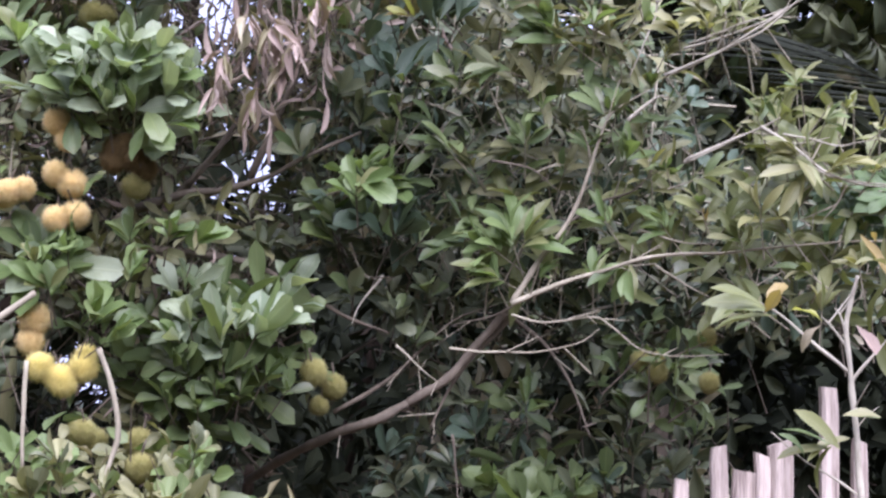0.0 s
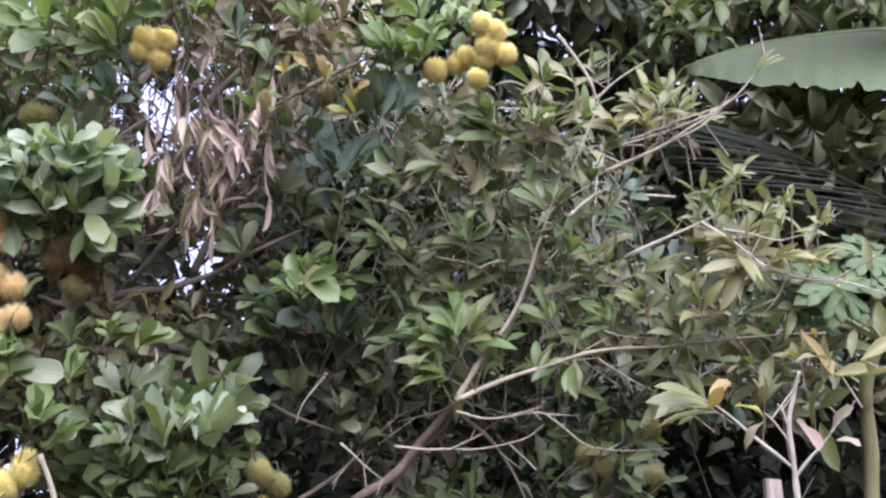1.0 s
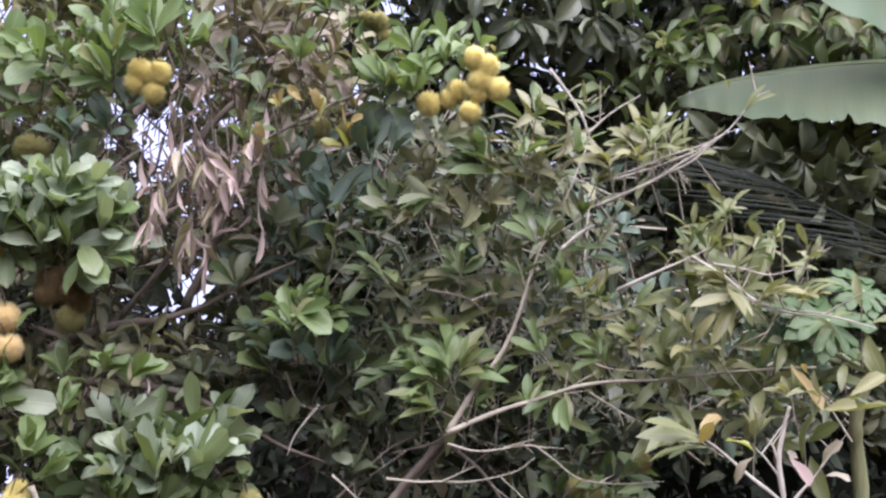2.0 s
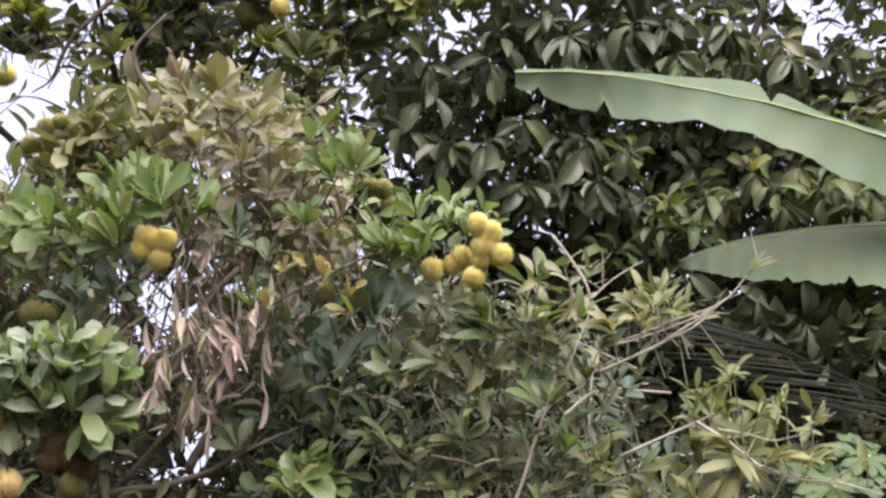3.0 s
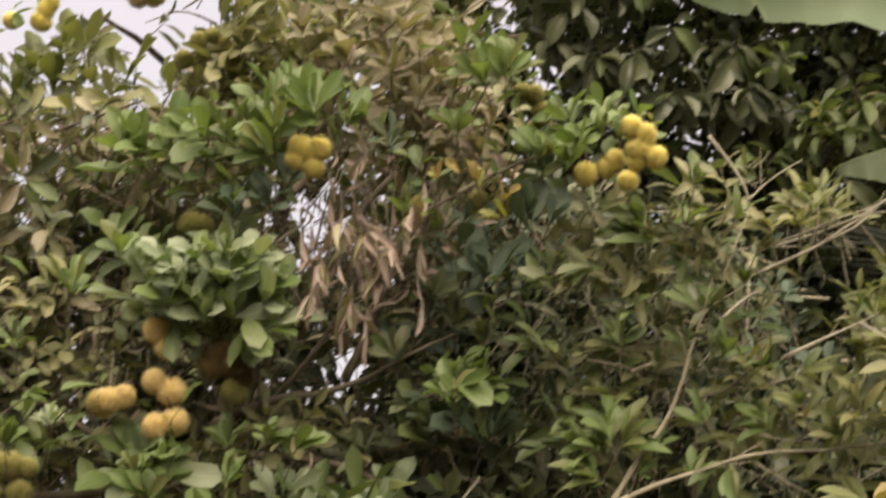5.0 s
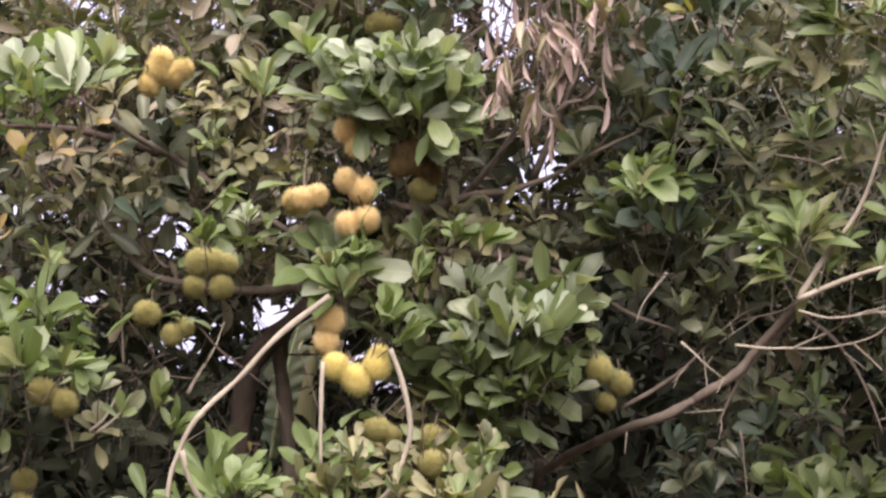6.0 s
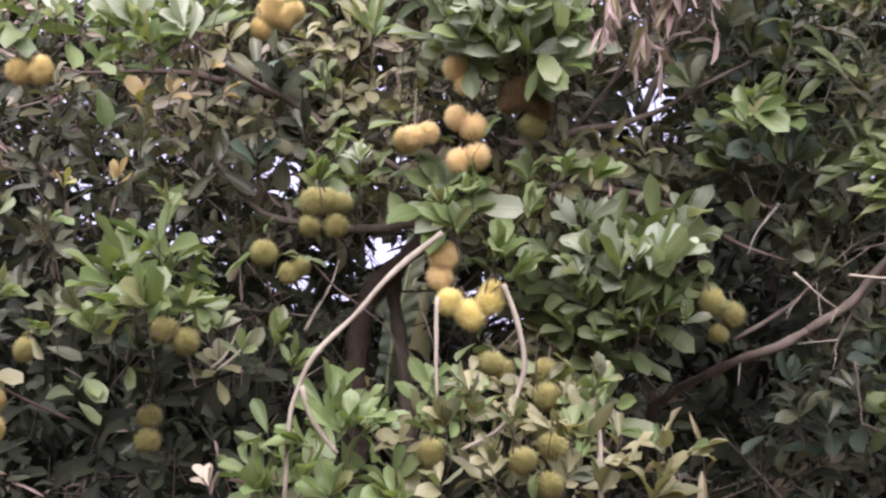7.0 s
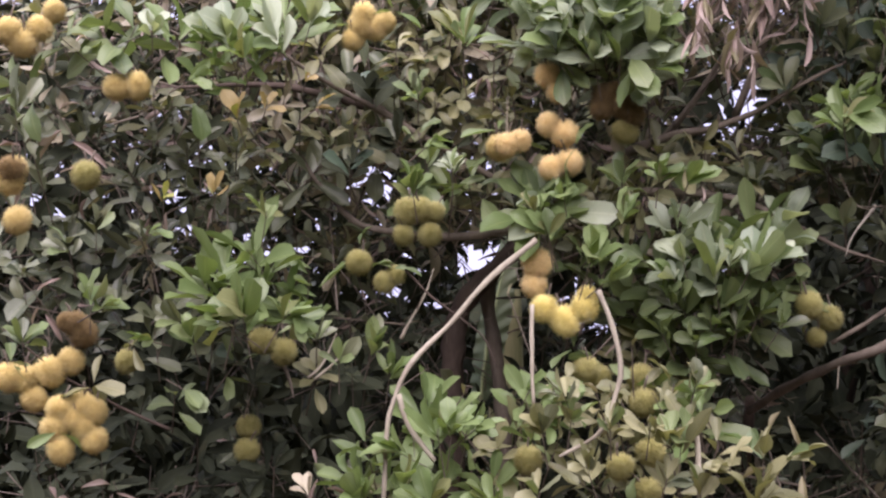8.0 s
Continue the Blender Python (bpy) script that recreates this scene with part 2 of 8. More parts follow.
# ---- leaf shapes, one metre long along +y, upper side +z
def leaf_shape(width, peak, bend, fold, wavy, tip, curl=0.0, along=7, across=4, seed=0, base=0.8):
    r = random.Random(seed)
    ph = r.uniform(0, 6)
    verts, uvs, faces = [], [], []
    for i in range(along + 1):
        t = i / along
        if t < peak:
            w = math.sin(0.5 * math.pi * t / peak) ** base
        else:
            s = (t - peak) / (1 - peak)
            w = max(0.0, (1 - s ** 2.0)) ** tip
        w = width * 0.5 * max(w, 0.05 if i < along else 0.012)
        ang = bend * t * t
        y0, z0 = t * (1 - 0.18 * bend * t), -bend * 0.5 * t * t
        for k in range(across + 1):
            u = 2 * k / across - 1
            lift = fold * abs(u) * w + wavy * math.sin(9 * t + ph + 2.2 * u) * abs(u) * w + curl * u * u * w
            side = u * w * (1 - 0.25 * fold * abs(u) - 0.3 * abs(curl) * u * u)
            verts.append((side + 0.03 * bend * math.sin(3 * t + ph), y0 + lift * math.sin(ang) * 0.6, z0 + lift * math.cos(ang)))
            uvs.append((k / across, t))
    n = across + 1
    for i in range(along):
        for k in range(across):
            faces.append((i * n + k, i * n + k + 1, (i + 1) * n + k + 1, (i + 1) * n + k))
    return np.array(verts, float), np.array(faces, int), np.array(uvs, float)


# wedge-based blunt leaves, lance-shaped ones, thick drooping ones, and dry curled ones
SHAPES = {
    "oval": [leaf_shape(w * 1.1, p, b, f, wv, tp * 0.92, seed=i, base=1.05) for i, (w, p, b, f, wv, tp) in enumerate([
        (0.40, 0.68, 0.25, 0.42, 0.12, 0.50), (0.44, 0.66, 0.50, 0.30, 0.20, 0.48),
        (0.36, 0.70, 0.10, 0.55, 0.10, 0.52), (0.42, 0.70, 0.85, 0.34, 0.24, 0.46), (0.38, 0.64, -0.25, 0.50, 0.15, 0.55)])],
    "narrow": [leaf_shape(w, p, b, f, wv, tp, seed=20 + i, base=1.0) for i, (w, p, b, f, wv, tp) in enumerate([
        (0.25, 0.50, 0.45, 0.25, 0.12, 0.8), (0.28, 0.52, 0.70, 0.3, 0.2, 0.78),
        (0.22, 0.55, 0.2, 0.4, 0.1, 0.75), (0.27, 0.50, 1.0, 0.2, 0.15, 0.8), (0.31, 0.55, 0.5, 0.35, 0.1, 0.7)])],
    "broad": [leaf_shape(w, p, b, f, wv, tp, seed=40 + i, base=1.1) for i, (w, p, b, f, wv, tp) in enumerate([
        (0.44, 0.66, 0.75, 0.75, 0.20, 0.50), (0.48, 0.64, 1.1, 0.60, 0.26, 0.46),
        (0.40, 0.68, 0.45, 0.90, 0.18, 0.52), (0.45, 0.66, 1.4, 0.75, 0.22, 0.50)])],
    "tongue": [leaf_shape(w, p, b, f, wv, tp, seed=80 + i, base=1.0) for i, (w, p, b, f, wv, tp) in enumerate([
        (0.35, 0.66, 0.35, 0.45, 0.12, 0.54), (0.39, 0.64, 0.65, 0.35, 0.18, 0.50),
        (0.32, 0.68, 0.15, 0.60, 0.10, 0.55), (0.37, 0.66, 0.95, 0.40, 0.20, 0.52)])],
    "withered": [leaf_shape(w, p, b, f, wv, tp, curl=c, seed=60 + i) for i, (w, p, b, f, wv, tp, c) in enumerate([
        (0.24, 0.45, 0.5, 0.7, 0.35, 0.8, 0.5), (0.19, 0.42, 0.8, 0.9, 0.3, 0.85, 0.4),
        (0.27, 0.5, 0.2, 0.5, 0.45, 0.75, 0.6), (0.16, 0.45, 0.4, 0.9, 0.4, 0.9, 0.3)])],
}


# the same shapes with fewer faces, for foliage deep inside or far off
COARSE = {kind: [] for kind in SHAPES}
for kind, spec in (("oval", (0.38, 0.68, 0.35, 0.5, 0.1, 0.5)), ("narrow", (0.24, 0.5, 0.5, 0.4, 0.1, 0.8)), ("tongue", (0.3, 0.66, 0.45, 0.5, 0.1, 0.58)), ("broad", (0.44, 0.66, 0.8, 0.5, 0.1, 0.5)), ("withered", (0.2, 0.5, 0.6, 0.7, 0.3, 0.7))):
    for i in range(4):
        w0, p0, b0, f0, v0, t0 = spec
        COARSE[kind].append(leaf_shape(w0 * (0.9 + 0.08 * i), p0, b0 * (0.4 + 0.5 * i), f0, v0, t0, along=5, across=2, seed=300 + i, base=1.1))


def mesh_from(name, verts, faces, uvs, mat_index=None):
    me = bpy.data.meshes.new(name)
    nv, nf = len(verts), len(faces)
    me.vertices.add(nv)
    me.vertices.foreach_set("co", np.ascontiguousarray(verts, np.float32).ravel())
    me.loops.add(nf * 4)
    me.loops.foreach_set("vertex_index", np.ascontiguousarray(faces, np.int32).ravel())
    me.polygons.add(nf)
    me.polygons.foreach_set("loop_start", np.arange(0, nf * 4, 4, dtype=np.int32))
    me.polygons.foreach_set("use_smooth", np.ones(nf, bool))
    if mat_index is not None:
        me.polygons.foreach_set("material_index", np.ascontiguousarray(mat_index, np.int32))
    layer = me.uv_layers.new(name="UVMap")
    layer.data.foreach_set("uv", np.ascontiguousarray(uvs[faces.ravel()], np.float32).ravel())
    me.update(calc_edges=True)
    me.validate()
    return me


LEAF_MESH = {}


def leaf_mesh(kind, variant, tone_key):
    key = (kind, variant, tone_key)
    if key not in LEAF_MESH:
        me = mesh_from("leaf", *SHAPES[kind][variant])
        me.materials.append(LEAF[tone_key])
        LEAF_MESH[key] = me
    return LEAF_MESH[key]


class Plant:
    """A plant: an Empty at its foot, its nearest leaves as parts, the rest of its foliage joined."""

    def __init__(self, name, foot, label, category, own=300, group=""):
        self.root = thing(name, foot, label, category, group)
        self.left = own
        self.v, self.f, self.uv, self.m, self.count = [], [], [], [], 0
        self.twigs = []
        self.bare = []

    def leaf(self, kind, tone_key, m, near):
        mid = m @ Vector((0, 0.55, 0)) - EYE
        far = mid.length
        az, el = math.degrees(math.atan2(-mid.x, mid.y)), math.degrees(math.asin(mid.z / far))
        if tone_key != "dry" and in_gap(az, el, -0.05) and rng.random() < 0.6:
            return
        for way, dist, r in self.bare:
            if far < dist + 0.03 and (mid - way * far).length < r and rng.random() < 0.75:
                return
        variant = rng.randrange(len(SHAPES[kind]))
        if near and self.left > 0:
            self.left -= 1
            ob = part("leaf", leaf_mesh(kind, variant, tone_key), None, self.root)
            ob.matrix_basis = m
            return
        v, f, uv = SHAPES[kind][variant] if near else rng.choice(COARSE[kind])
        mm = np.array(m)
        self.v.append(v @ mm[:3, :3].T + mm[:3, 3])
        self.f.append(f + self.count)
        self.uv.append(uv)
        self.m.append(np.full(len(f), TONE_INDEX[tone_key]))
        self.count += len(v)

    def sprig(self, place, axis, size, n, kind, tones, spread=(35, 80), near=True, stem=0.1, droop=0.0):
        """Leaves in a whorl round the end of a shoot."""
        axis = Vector(axis).normalized()
        q = axis.to_track_quat("Z", "Y").to_matrix().to_4x4()
        start = rng.uniform(0, 360)
        for i in range(n):
            f = i / max(n - 1, 1)
            tilt = spread[0] + (spread[1] - spread[0]) * f + rng.uniform(-12, 12)
            az = start + 137.5 * i + rng.uniform(-15, 15)
            s = size * rng.uniform(0.72, 1.12) * (0.75 + 0.25 * f)
            back_off = -stem * 0.6 * f * rng.uniform(0.6, 1.2)
            m = (Matrix.Translation(place) @ q @ Matrix.Translation((0, 0, back_off)) @ pose(0, 0, 0, 0, 0, az)
                 @ pose(0, 0, 0, 90 - tilt, rng.gauss(0, 16), 0) @ Matrix.Translation((0, size * 0.08, 0)))
            if droop:
                m = m @ pose(0, 0, 0, -droop * rng.uniform(0.4, 1.3), 0, 0)
            wide = rng.uniform(0.85, 1.2)
            m = m @ Matrix.Diagonal((s * wide, s, s, 1))
            self.leaf(kind, tones if isinstance(tones, str) else rng.choice(tones), m, near)
        if stem:
            self.twigs.append((Vector(place) + axis * 0.01, Vector(place) - axis * stem + Vector((rng.uniform(-1, 1), rng.uniform(0, 1), -rng.uniform(0, 1))) * stem * 0.5))

    def limb(self, name, material, r0, r1, points, label="", shoots=7):
        """A branch or twig of this plant, with short bare side shoots."""
        ob = limb(self.root, name, material, r0, r1, points, label)
        line = spline(points, 6)
        length = sum((line[i + 1] - line[i]).length for i in range(len(line) - 1))
        for _ in range(int(length * shoots) + 1):
            i = rng.randrange(1, len(line) - 1) if len(line) > 2 else 0
            d = (line[min(i + 1, len(line) - 1)] - line[i]).normalized()
            way = (d * rng.uniform(0.3, 1.0) + Vector((rng.gauss(0, 0.6), rng.gauss(0, 0.4), rng.gauss(0.25, 0.6)))).normalized()
            end = line[i] + way * rng.uniform(0.02, 0.08)
            self.twigs.append((end, line[i], rng.uniform(0.0010, 0.0018)))
            if rng.random() < 0.5:
                fork = line[i].lerp(end, 0.6)
                self.twigs.append((fork + (way + Vector((rng.gauss(0, 0.8), 0, rng.gauss(0, 0.8)))).normalized() * 0.025, fork, 0.0010))
        return ob

    def finish(self, bark, label=""):
        if self.v:
            me = mesh_from("foliage", np.concatenate(self.v), np.concatenate(self.f), np.concatenate(self.uv), np.concatenate(self.m))
            for key in LEAF_TONES:
                me.materials.append(LEAF_JOINED[key])
            tagged(part("foliage", me, None, self.root, label), kind="stuff")
        if self.twigs:
            verts, faces = [], []
            for a, b, *thick in self.twigs:
                d = (b - a).normalized()
                s = d.cross(Vector((0.2, 0.9, 0.3))).normalized()
                u = d.cross(s)
                base = len(verts)
                for p, r in ((a, 0.5 * thick[0]), (b, thick[0])) if thick else ((a, 0.0010), (b, 0.0018)):
                    for k in range(4):
                        w = math.pi * k / 2
                        verts.append(p + r * (s * math.cos(w) + u * math.sin(w)))
                for k in range(4):
                    j = (k + 1) % 4
                    faces.append((base + k, base + j, base + 4 + j, base + 4 + k))
            me = bpy.data.meshes.new("brushwood")
            me.from_pydata(verts, [], faces)
            tagged(part("brushwood", smooth(me), bark, self.root), kind="stuff")


def toward(p, up=0.6, front=0.7, side=0.0):
    """A shoot's direction: upwards, out of the crown towards the open side, and sideways."""
    out = (EYE - Vector(p)).normalized()
    right = Vector((-out.y, out.x, 0)).normalized()
    return Vector((0, 0, up)) + out * front + right * side


def sprigs(plant, tone_key, kind, rows, spread=(35, 80), up=0.6, front=0.7, droop=0.0):
    for x, y, z, size, n in rows:
        p = Vector((x, y, z))
        plant.sprig(p, toward(p, up * rng.uniform(0.7, 1.5), front * rng.uniform(0.1, 1.1), rng.gauss(0, 0.4)), size, n, kind, tone_key, spread, True, 0.09, droop)


KIN = {"khaki": ("lime", "olive"), "amber": ("drab", "yellow"), "mid": ("dark", "green"), "light": ("green", "fresh"), "fresh": ("green", "lime"), "green": ("dark", "fresh"), "dark": ("green", "deep_shade"), "olive": ("green", "dark"), "lime": ("green", "olive"),
       "yellow": ("lime", "olive"), "cream": ("drab", "olive"), "drab": ("olive", "dry"), "teal": ("dark", "green"), "deep_shade": ("dark", "teal"), "dry": ("drab", "cream")}


def fans(plant, tone_key, kind, rows, scale=0.74, more=4, stem=0.9):
    """Half-open whorls on the lit outer side of a crown: rows of place, leaf length, leaves, lean of the shoot (degrees from upright, to the right) and how far it opens."""
    for x, y, z, size, n, lean, wide_open in rows:
        p = Vector((x, y, z))
        size *= scale
        out = (EYE - p).normalized()
        right = Vector((-out.y, out.x, 0)).normalized()
        up = out.cross(right)
        shoot = up * math.cos(radians(lean)) + right * math.sin(radians(lean))
        for i in range(n + more):
            f = (2 * i + 1) / n - 1 if i < n else rng.uniform(-0.9, 0.9)
            a = radians(lean + wide_open * f * 1.1 + rng.gauss(0, 13))
            fore = rng.uniform(-0.5, 1.0) if i < n else rng.choice((rng.uniform(-1.3, -0.5), rng.uniform(0.8, 1.8)))
            d = (up * math.cos(a) + right * math.sin(a) + out * fore).normalized()
            face = out * rng.uniform(0.1, 1.0) + up * rng.uniform(0.4, 1.1) + right * rng.gauss(0, 0.6)
            face = (face - d * face.dot(d)).normalized()
            side = d.cross(face)
            s = size * rng.uniform(0.62, 1.15) * (1 + 0.15 * abs(fore))
            w = s * rng.uniform(0.9, 1.2)
            foot = p + d * size * 0.06 - shoot * size * 0.45 * abs(f) * rng.random() + out * size * rng.uniform(-0.2, 0.2)
            m = Matrix.Translation(foot) @ Matrix((side, d, face)).transposed().to_4x4() @ Matrix.Diagonal((w, s, s, 1))
            plant.leaf(kind, tone_key if rng.random() < 0.68 else rng.choice(KIN[tone_key]), m, True)
        if stem:
            plant.twigs.append((p + shoot * 0.01, p - shoot * size * stem - out * 0.04 + Vector((0, 0, -0.01)), 0.0014))


# openings in the leaf wall through which the sky shows: bearing, height angle, half width, half height
GAPS = []


def in_gap(az, el, margin=0.0):
    return any(abs(az - a) < w + margin and ((az - a) / (w + margin)) ** 2 + ((el - e) / (h + margin)) ** 2 < 1 for a, e, w, h in GAPS)


# dark hollows in the leaf wall, free of growth down to the hedge behind
HOLLOWS = []


def in_hollow(az, el):
    return any(((az - a) / w) ** 2 + ((el - e) / h) ** 2 < 1 for a, e, w, h in HOLLOWS)


def fill(plant, kind, tones, count, az, el, d, size, n=8, spread=(35, 95), droop=0.0, up=0.6, front=0.5, top=None, near=False, margin=0.3, sticks=0.0, dry=0.0):
    """Shoots scattered through a crown, with bare sticks and dry leaves among them; top(az) gives its upper outline."""
    for _ in range(count):
        a, e, r = rng.uniform(*az), rng.uniform(*el), rng.uniform(*d)
        shrink = 1.0
        if in_gap(a, e, margin):
            if rng.random() > 0.3:
                continue
            shrink = 0.6
        if (r < 4.4 and in_hollow(a, e)) or (top and e > top(a) + rng.uniform(-0.8, 0.8)):
            continue
        p = polar(a, e, r)
        way = toward(p, up * rng.uniform(-0.3, 1.5), front * rng.uniform(-0.8, 1.6), rng.uniform(-1.1, 1.1))
        sort = kind if isinstance(kind, str) else rng.choice(kind)
        if rng.random() < dry:
            plant.sprig(p, way, size * rng.uniform(0.5, 1.0), 3, "withered", "dry", (60, 140), near, 0.08, 20)
        else:
            plant.sprig(p, way, size * shrink * rng.uniform(0.6, 1.2), rng.randint(n - 3, n + 1), sort, tones, spread, near, 0.08, droop)
        if rng.random() < sticks:
            q = Vector((rng.gauss(0, 1), rng.gauss(0, 0.5), rng.gauss(0.2, 0.8))).normalized() * rng.uniform(0.05, 0.14)
            plant.twigs.append((p + q, p - q, rng.uniform(0.0012, 0.0032)))


FRUIT_MESH = {}


def fruit_mesh(tone_key, variant):
    """A round fruit set all over with short soft spines."""
    key = (tone_key, variant)
    if key in FRUIT_MESH:
        return FRUIT_MESH[key]
    r = random.Random(100 + variant)
    bm = bmesh.new()
    bmesh.ops.create_icosphere(bm, subdivisions=2, radius=0.70)
    for v in bm.verts:
        v.co *= 1 + 0.09 * noise.noise(v.co * 2.5 + Vector((variant * 3, 0, 0)))
        v.co.z *= 1.06
    n = 900
    for i in range(n):
        z = 1 - 2 * (i + 0.5) / n
        w = i * 2.39996
        q = math.sqrt(1 - z * z)
        d = Vector((q * math.cos(w), q * math.sin(w), z)) + Vector((r.uniform(-1, 1), r.uniform(-1, 1), r.uniform(-1, 1))) * 0.06
        d.normalize()
        s = d.cross(Vector((0.3, 0.5, 0.8))).normalized()
        u = d.cross(s)
        base = [bm.verts.new(d * 0.66 + 0.034 * (s * math.cos(k * 2.0944) + u * math.sin(k * 2.0944))) for k in range(3)]
        end = bm.verts.new(d * r.uniform(0.92, 1.13) + (s * r.uniform(-1, 1) + u * r.uniform(-1, 1)) * 0.09)
        for k in range(3):
            bm.faces.new((base[k], base[(k + 1) % 3], end))
    me = bpy.data.meshes.new("fruit")
    bm.to_mesh(me)
    bm.free()
    me.materials.append(FRUIT_TONES[tone_key])
    FRUIT_MESH[key] = smooth(me)
    return me


def stalk_mesh():
    me = tube([(0, 0, 0.75), (0.05, 0, 1.1), (0.2, 0.1, 1.7)], 0.09, 0.07, steps=2, sides=5, knobs=0.0)
    me.materials.append(BARK_BROWN)
    return me


STALK = stalk_mesh()


def fruits(plant, tone_key, rows, label=""):
    """Fruits with their stalks; rows of place and radius."""
    for x, y, z, r in rows:
        ob = part("fruit", fruit_mesh(tone_key, rng.randrange(3)), None, plant.root, label)
        r *= 1.08
        plant.bare.append(((Vector((x, y, z)) - EYE).normalized(), (Vector((x, y, z)) - EYE).length, r * 1.05))
        ob.matrix_basis = Matrix.LocRotScale((x, y, z), Euler((rng.uniform(-0.5, 0.3), rng.uniform(-0.5, 0.5), rng.uniform(0, 6))), (r * rng.uniform(0.92, 1.08), r, r * rng.uniform(0.94, 1.1)))
        stalk = new("stalk", STALK)
        stalk.parent = ob
        if tone_key != "spoiled" and rng.random() < 0.3:
            over = Vector((x, y, z)) + (EYE - Vector((x, y, z))).normalized() * r * 0.8 + Vector((rng.uniform(-1, 1) * r, 0, r * rng.uniform(0.7, 1.4)))
            plant.sprig(over, toward(over, 0.8, 0.3, rng.uniform(-1, 1)), r * rng.uniform(2.0, 3.0), rng.randint(2, 4), "oval", rng.choice(("olive", "green", "green", "fresh")), (50, 110), True, 0.0, 15)


# ------------------------------------------------------- ground and distance

def ground_sheet():
    bm = bmesh.new()
    xs = [-4000, -400, -60] + [i * 0.5 for i in range(-40, 41)] + [60, 400, 4000]
    ys = [-4000, -400, -60] + [i * 0.5 for i in range(-20, 61)] + [60, 400, 4000]
    grid = [[bm.verts.new((x, y, 0.05 * noise.noise(Vector((x * 0.7, y * 0.7, 0))) if abs(x) < 30 and -20 < y < 40 else -0.02)) for x in xs] for y in ys]
    for j in range(len(ys) - 1):
        for i in range(len(xs) - 1):
            bm.faces.new((grid[j][i], grid[j][i + 1], grid[j + 1][i + 1], grid[j + 1][i]))
    ob = part("ground", bm, SOIL, None)
    return tagged(ob, "dark bare soil with leaf litter under the trees", "ground", kind="structure")


ground_sheet()

# openings to the sky
GAPS += [(7.6, 7.7, 0.9, 0.4), (6.6, 7.9, 0.6, 0.3), (6.1, 7.3, 0.5, 0.2), (9.1, 12.4, 0.5, 0.6), (8.3, 12.6, 0.4, 0.5), (6.3, 8.8, 0.5, 0.3), (4.0, 4.3, 0.2, 0.1), (6.7, 4.2, 0.2, 0.2)]
GAPS += [(14.1, 27.4, 0.8, 0.8), (13.0, 26.2, 0.6, 0.7), (13.9, 28.8, 0.8, 0.6), (13.5, 19.4, 1.1, 1.3), (12.4, 20.2, 0.7, 1.0), (13.6, 17.8, 0.8, 0.6), (12.3, 17.1, 0.6, 0.7), (9.8, 28.6, 0.8, 1.2), (9.9, 29.5, 1.2, 0.8), (3.4, 29.3, 1.2, 1.1), (1.6, 27.6, 1.0, 0.8), (0.6, 26.9, 1.1, 0.8), (0.3, 29.0, 1.0, 2.0), (1.2, 20.7, 0.6, 0.6)]
GAPS += [(0.8, 20.0, 0.7, 0.4), (-0.4, 18.4, 0.4, 0.7), (-12.0, 27.9, 0.8, 0.5), (-13.5, 25.3, 1.1, 0.6), (-12.6, 24.7, 1.3, 0.5), (-15.7, 24.1, 0.8, 0.6), (-14.5, 27.5, 0.6, 0.4), (-16.5, 22.7, 0.8, 0.8), (-4.3, 27.5, 0.4, 0.5), (-4.4, 26.0, 0.5, 0.3), (-6.0, 27.4, 0.3, 0.3), (-18.7, 28.9, 1.0, 1.2), (-10.8, 23.8, 0.2, 0.3), (-9.0, 26.3, 0.2, 0.2), (-14.8, 23.2, 0.4, 0.3), (-10.2, 28.3, 0.4, 0.3), (-12.4, 27.6, 0.5, 0.3), (-14.0, 26.9, 0.4, 0.3), (9.7, 27.6, 0.4, 0.4), (8.4, 24.9, 0.2, 0.3), (11.8, 23.8, 0.7, 0.6), (-3.5, 19.9, 0.2, 0.2), (-7.5, 27.7, 0.2, 0.2), (-0.6, 28.1, 0.4, 0.6), (9.1, 13.4, 0.5, 0.7), (8.3, 14.2, 0.5, 0.4), (7.6, 14.5, 0.4, 0.2)]
GAPS += [(8.5, 13.2, 0.8, 0.8), (7.3, 8.1, 0.8, 0.4), (7.9, 12.2, 0.4, 0.4)]
GAPS += [(13.7, 19.4, 1.2, 0.9), (14.7, 19.0, 0.8, 0.6), (14.4, 16.7, 0.3, 0.2), (12.6, 16.7, 0.6, 0.2), (18.8, 18.6, 0.4, 0.4), (12.1, 19.9, 0.6, 0.6), (8.0, 13.9, 0.8, 0.5), (9.0, 13.1, 0.5, 0.6)]
GAPS += [(16.2, 2.9, 0.58, 0.58), (18.5, 3.0, 0.35, 0.35), (17.2, 2.5, 0.23, 0.23), (15.5, 3.2, 0.46, 0.46), (24.3, 3.5, 0.35, 0.46), (26.7, 3.7, 0.46, 0.35), (22.5, 4.0, 0.35, 0.35), (23.3, 6.2, 0.35, 0.23), (22.2, 9.3, 0.35, 0.23), (4.0, 4.0, 0.46, 0.23), (25.4, 7.7, 0.23, 0.23), (20.3, 4.9, 0.46, 0.23), (30.5, 5.6, 0.22, 0.22), (23.0, 7.9, 0.36, 0.14), (26.9, 5.2, 0.22, 0.14), (18.9, 5.6, 0.29, 0.29)]
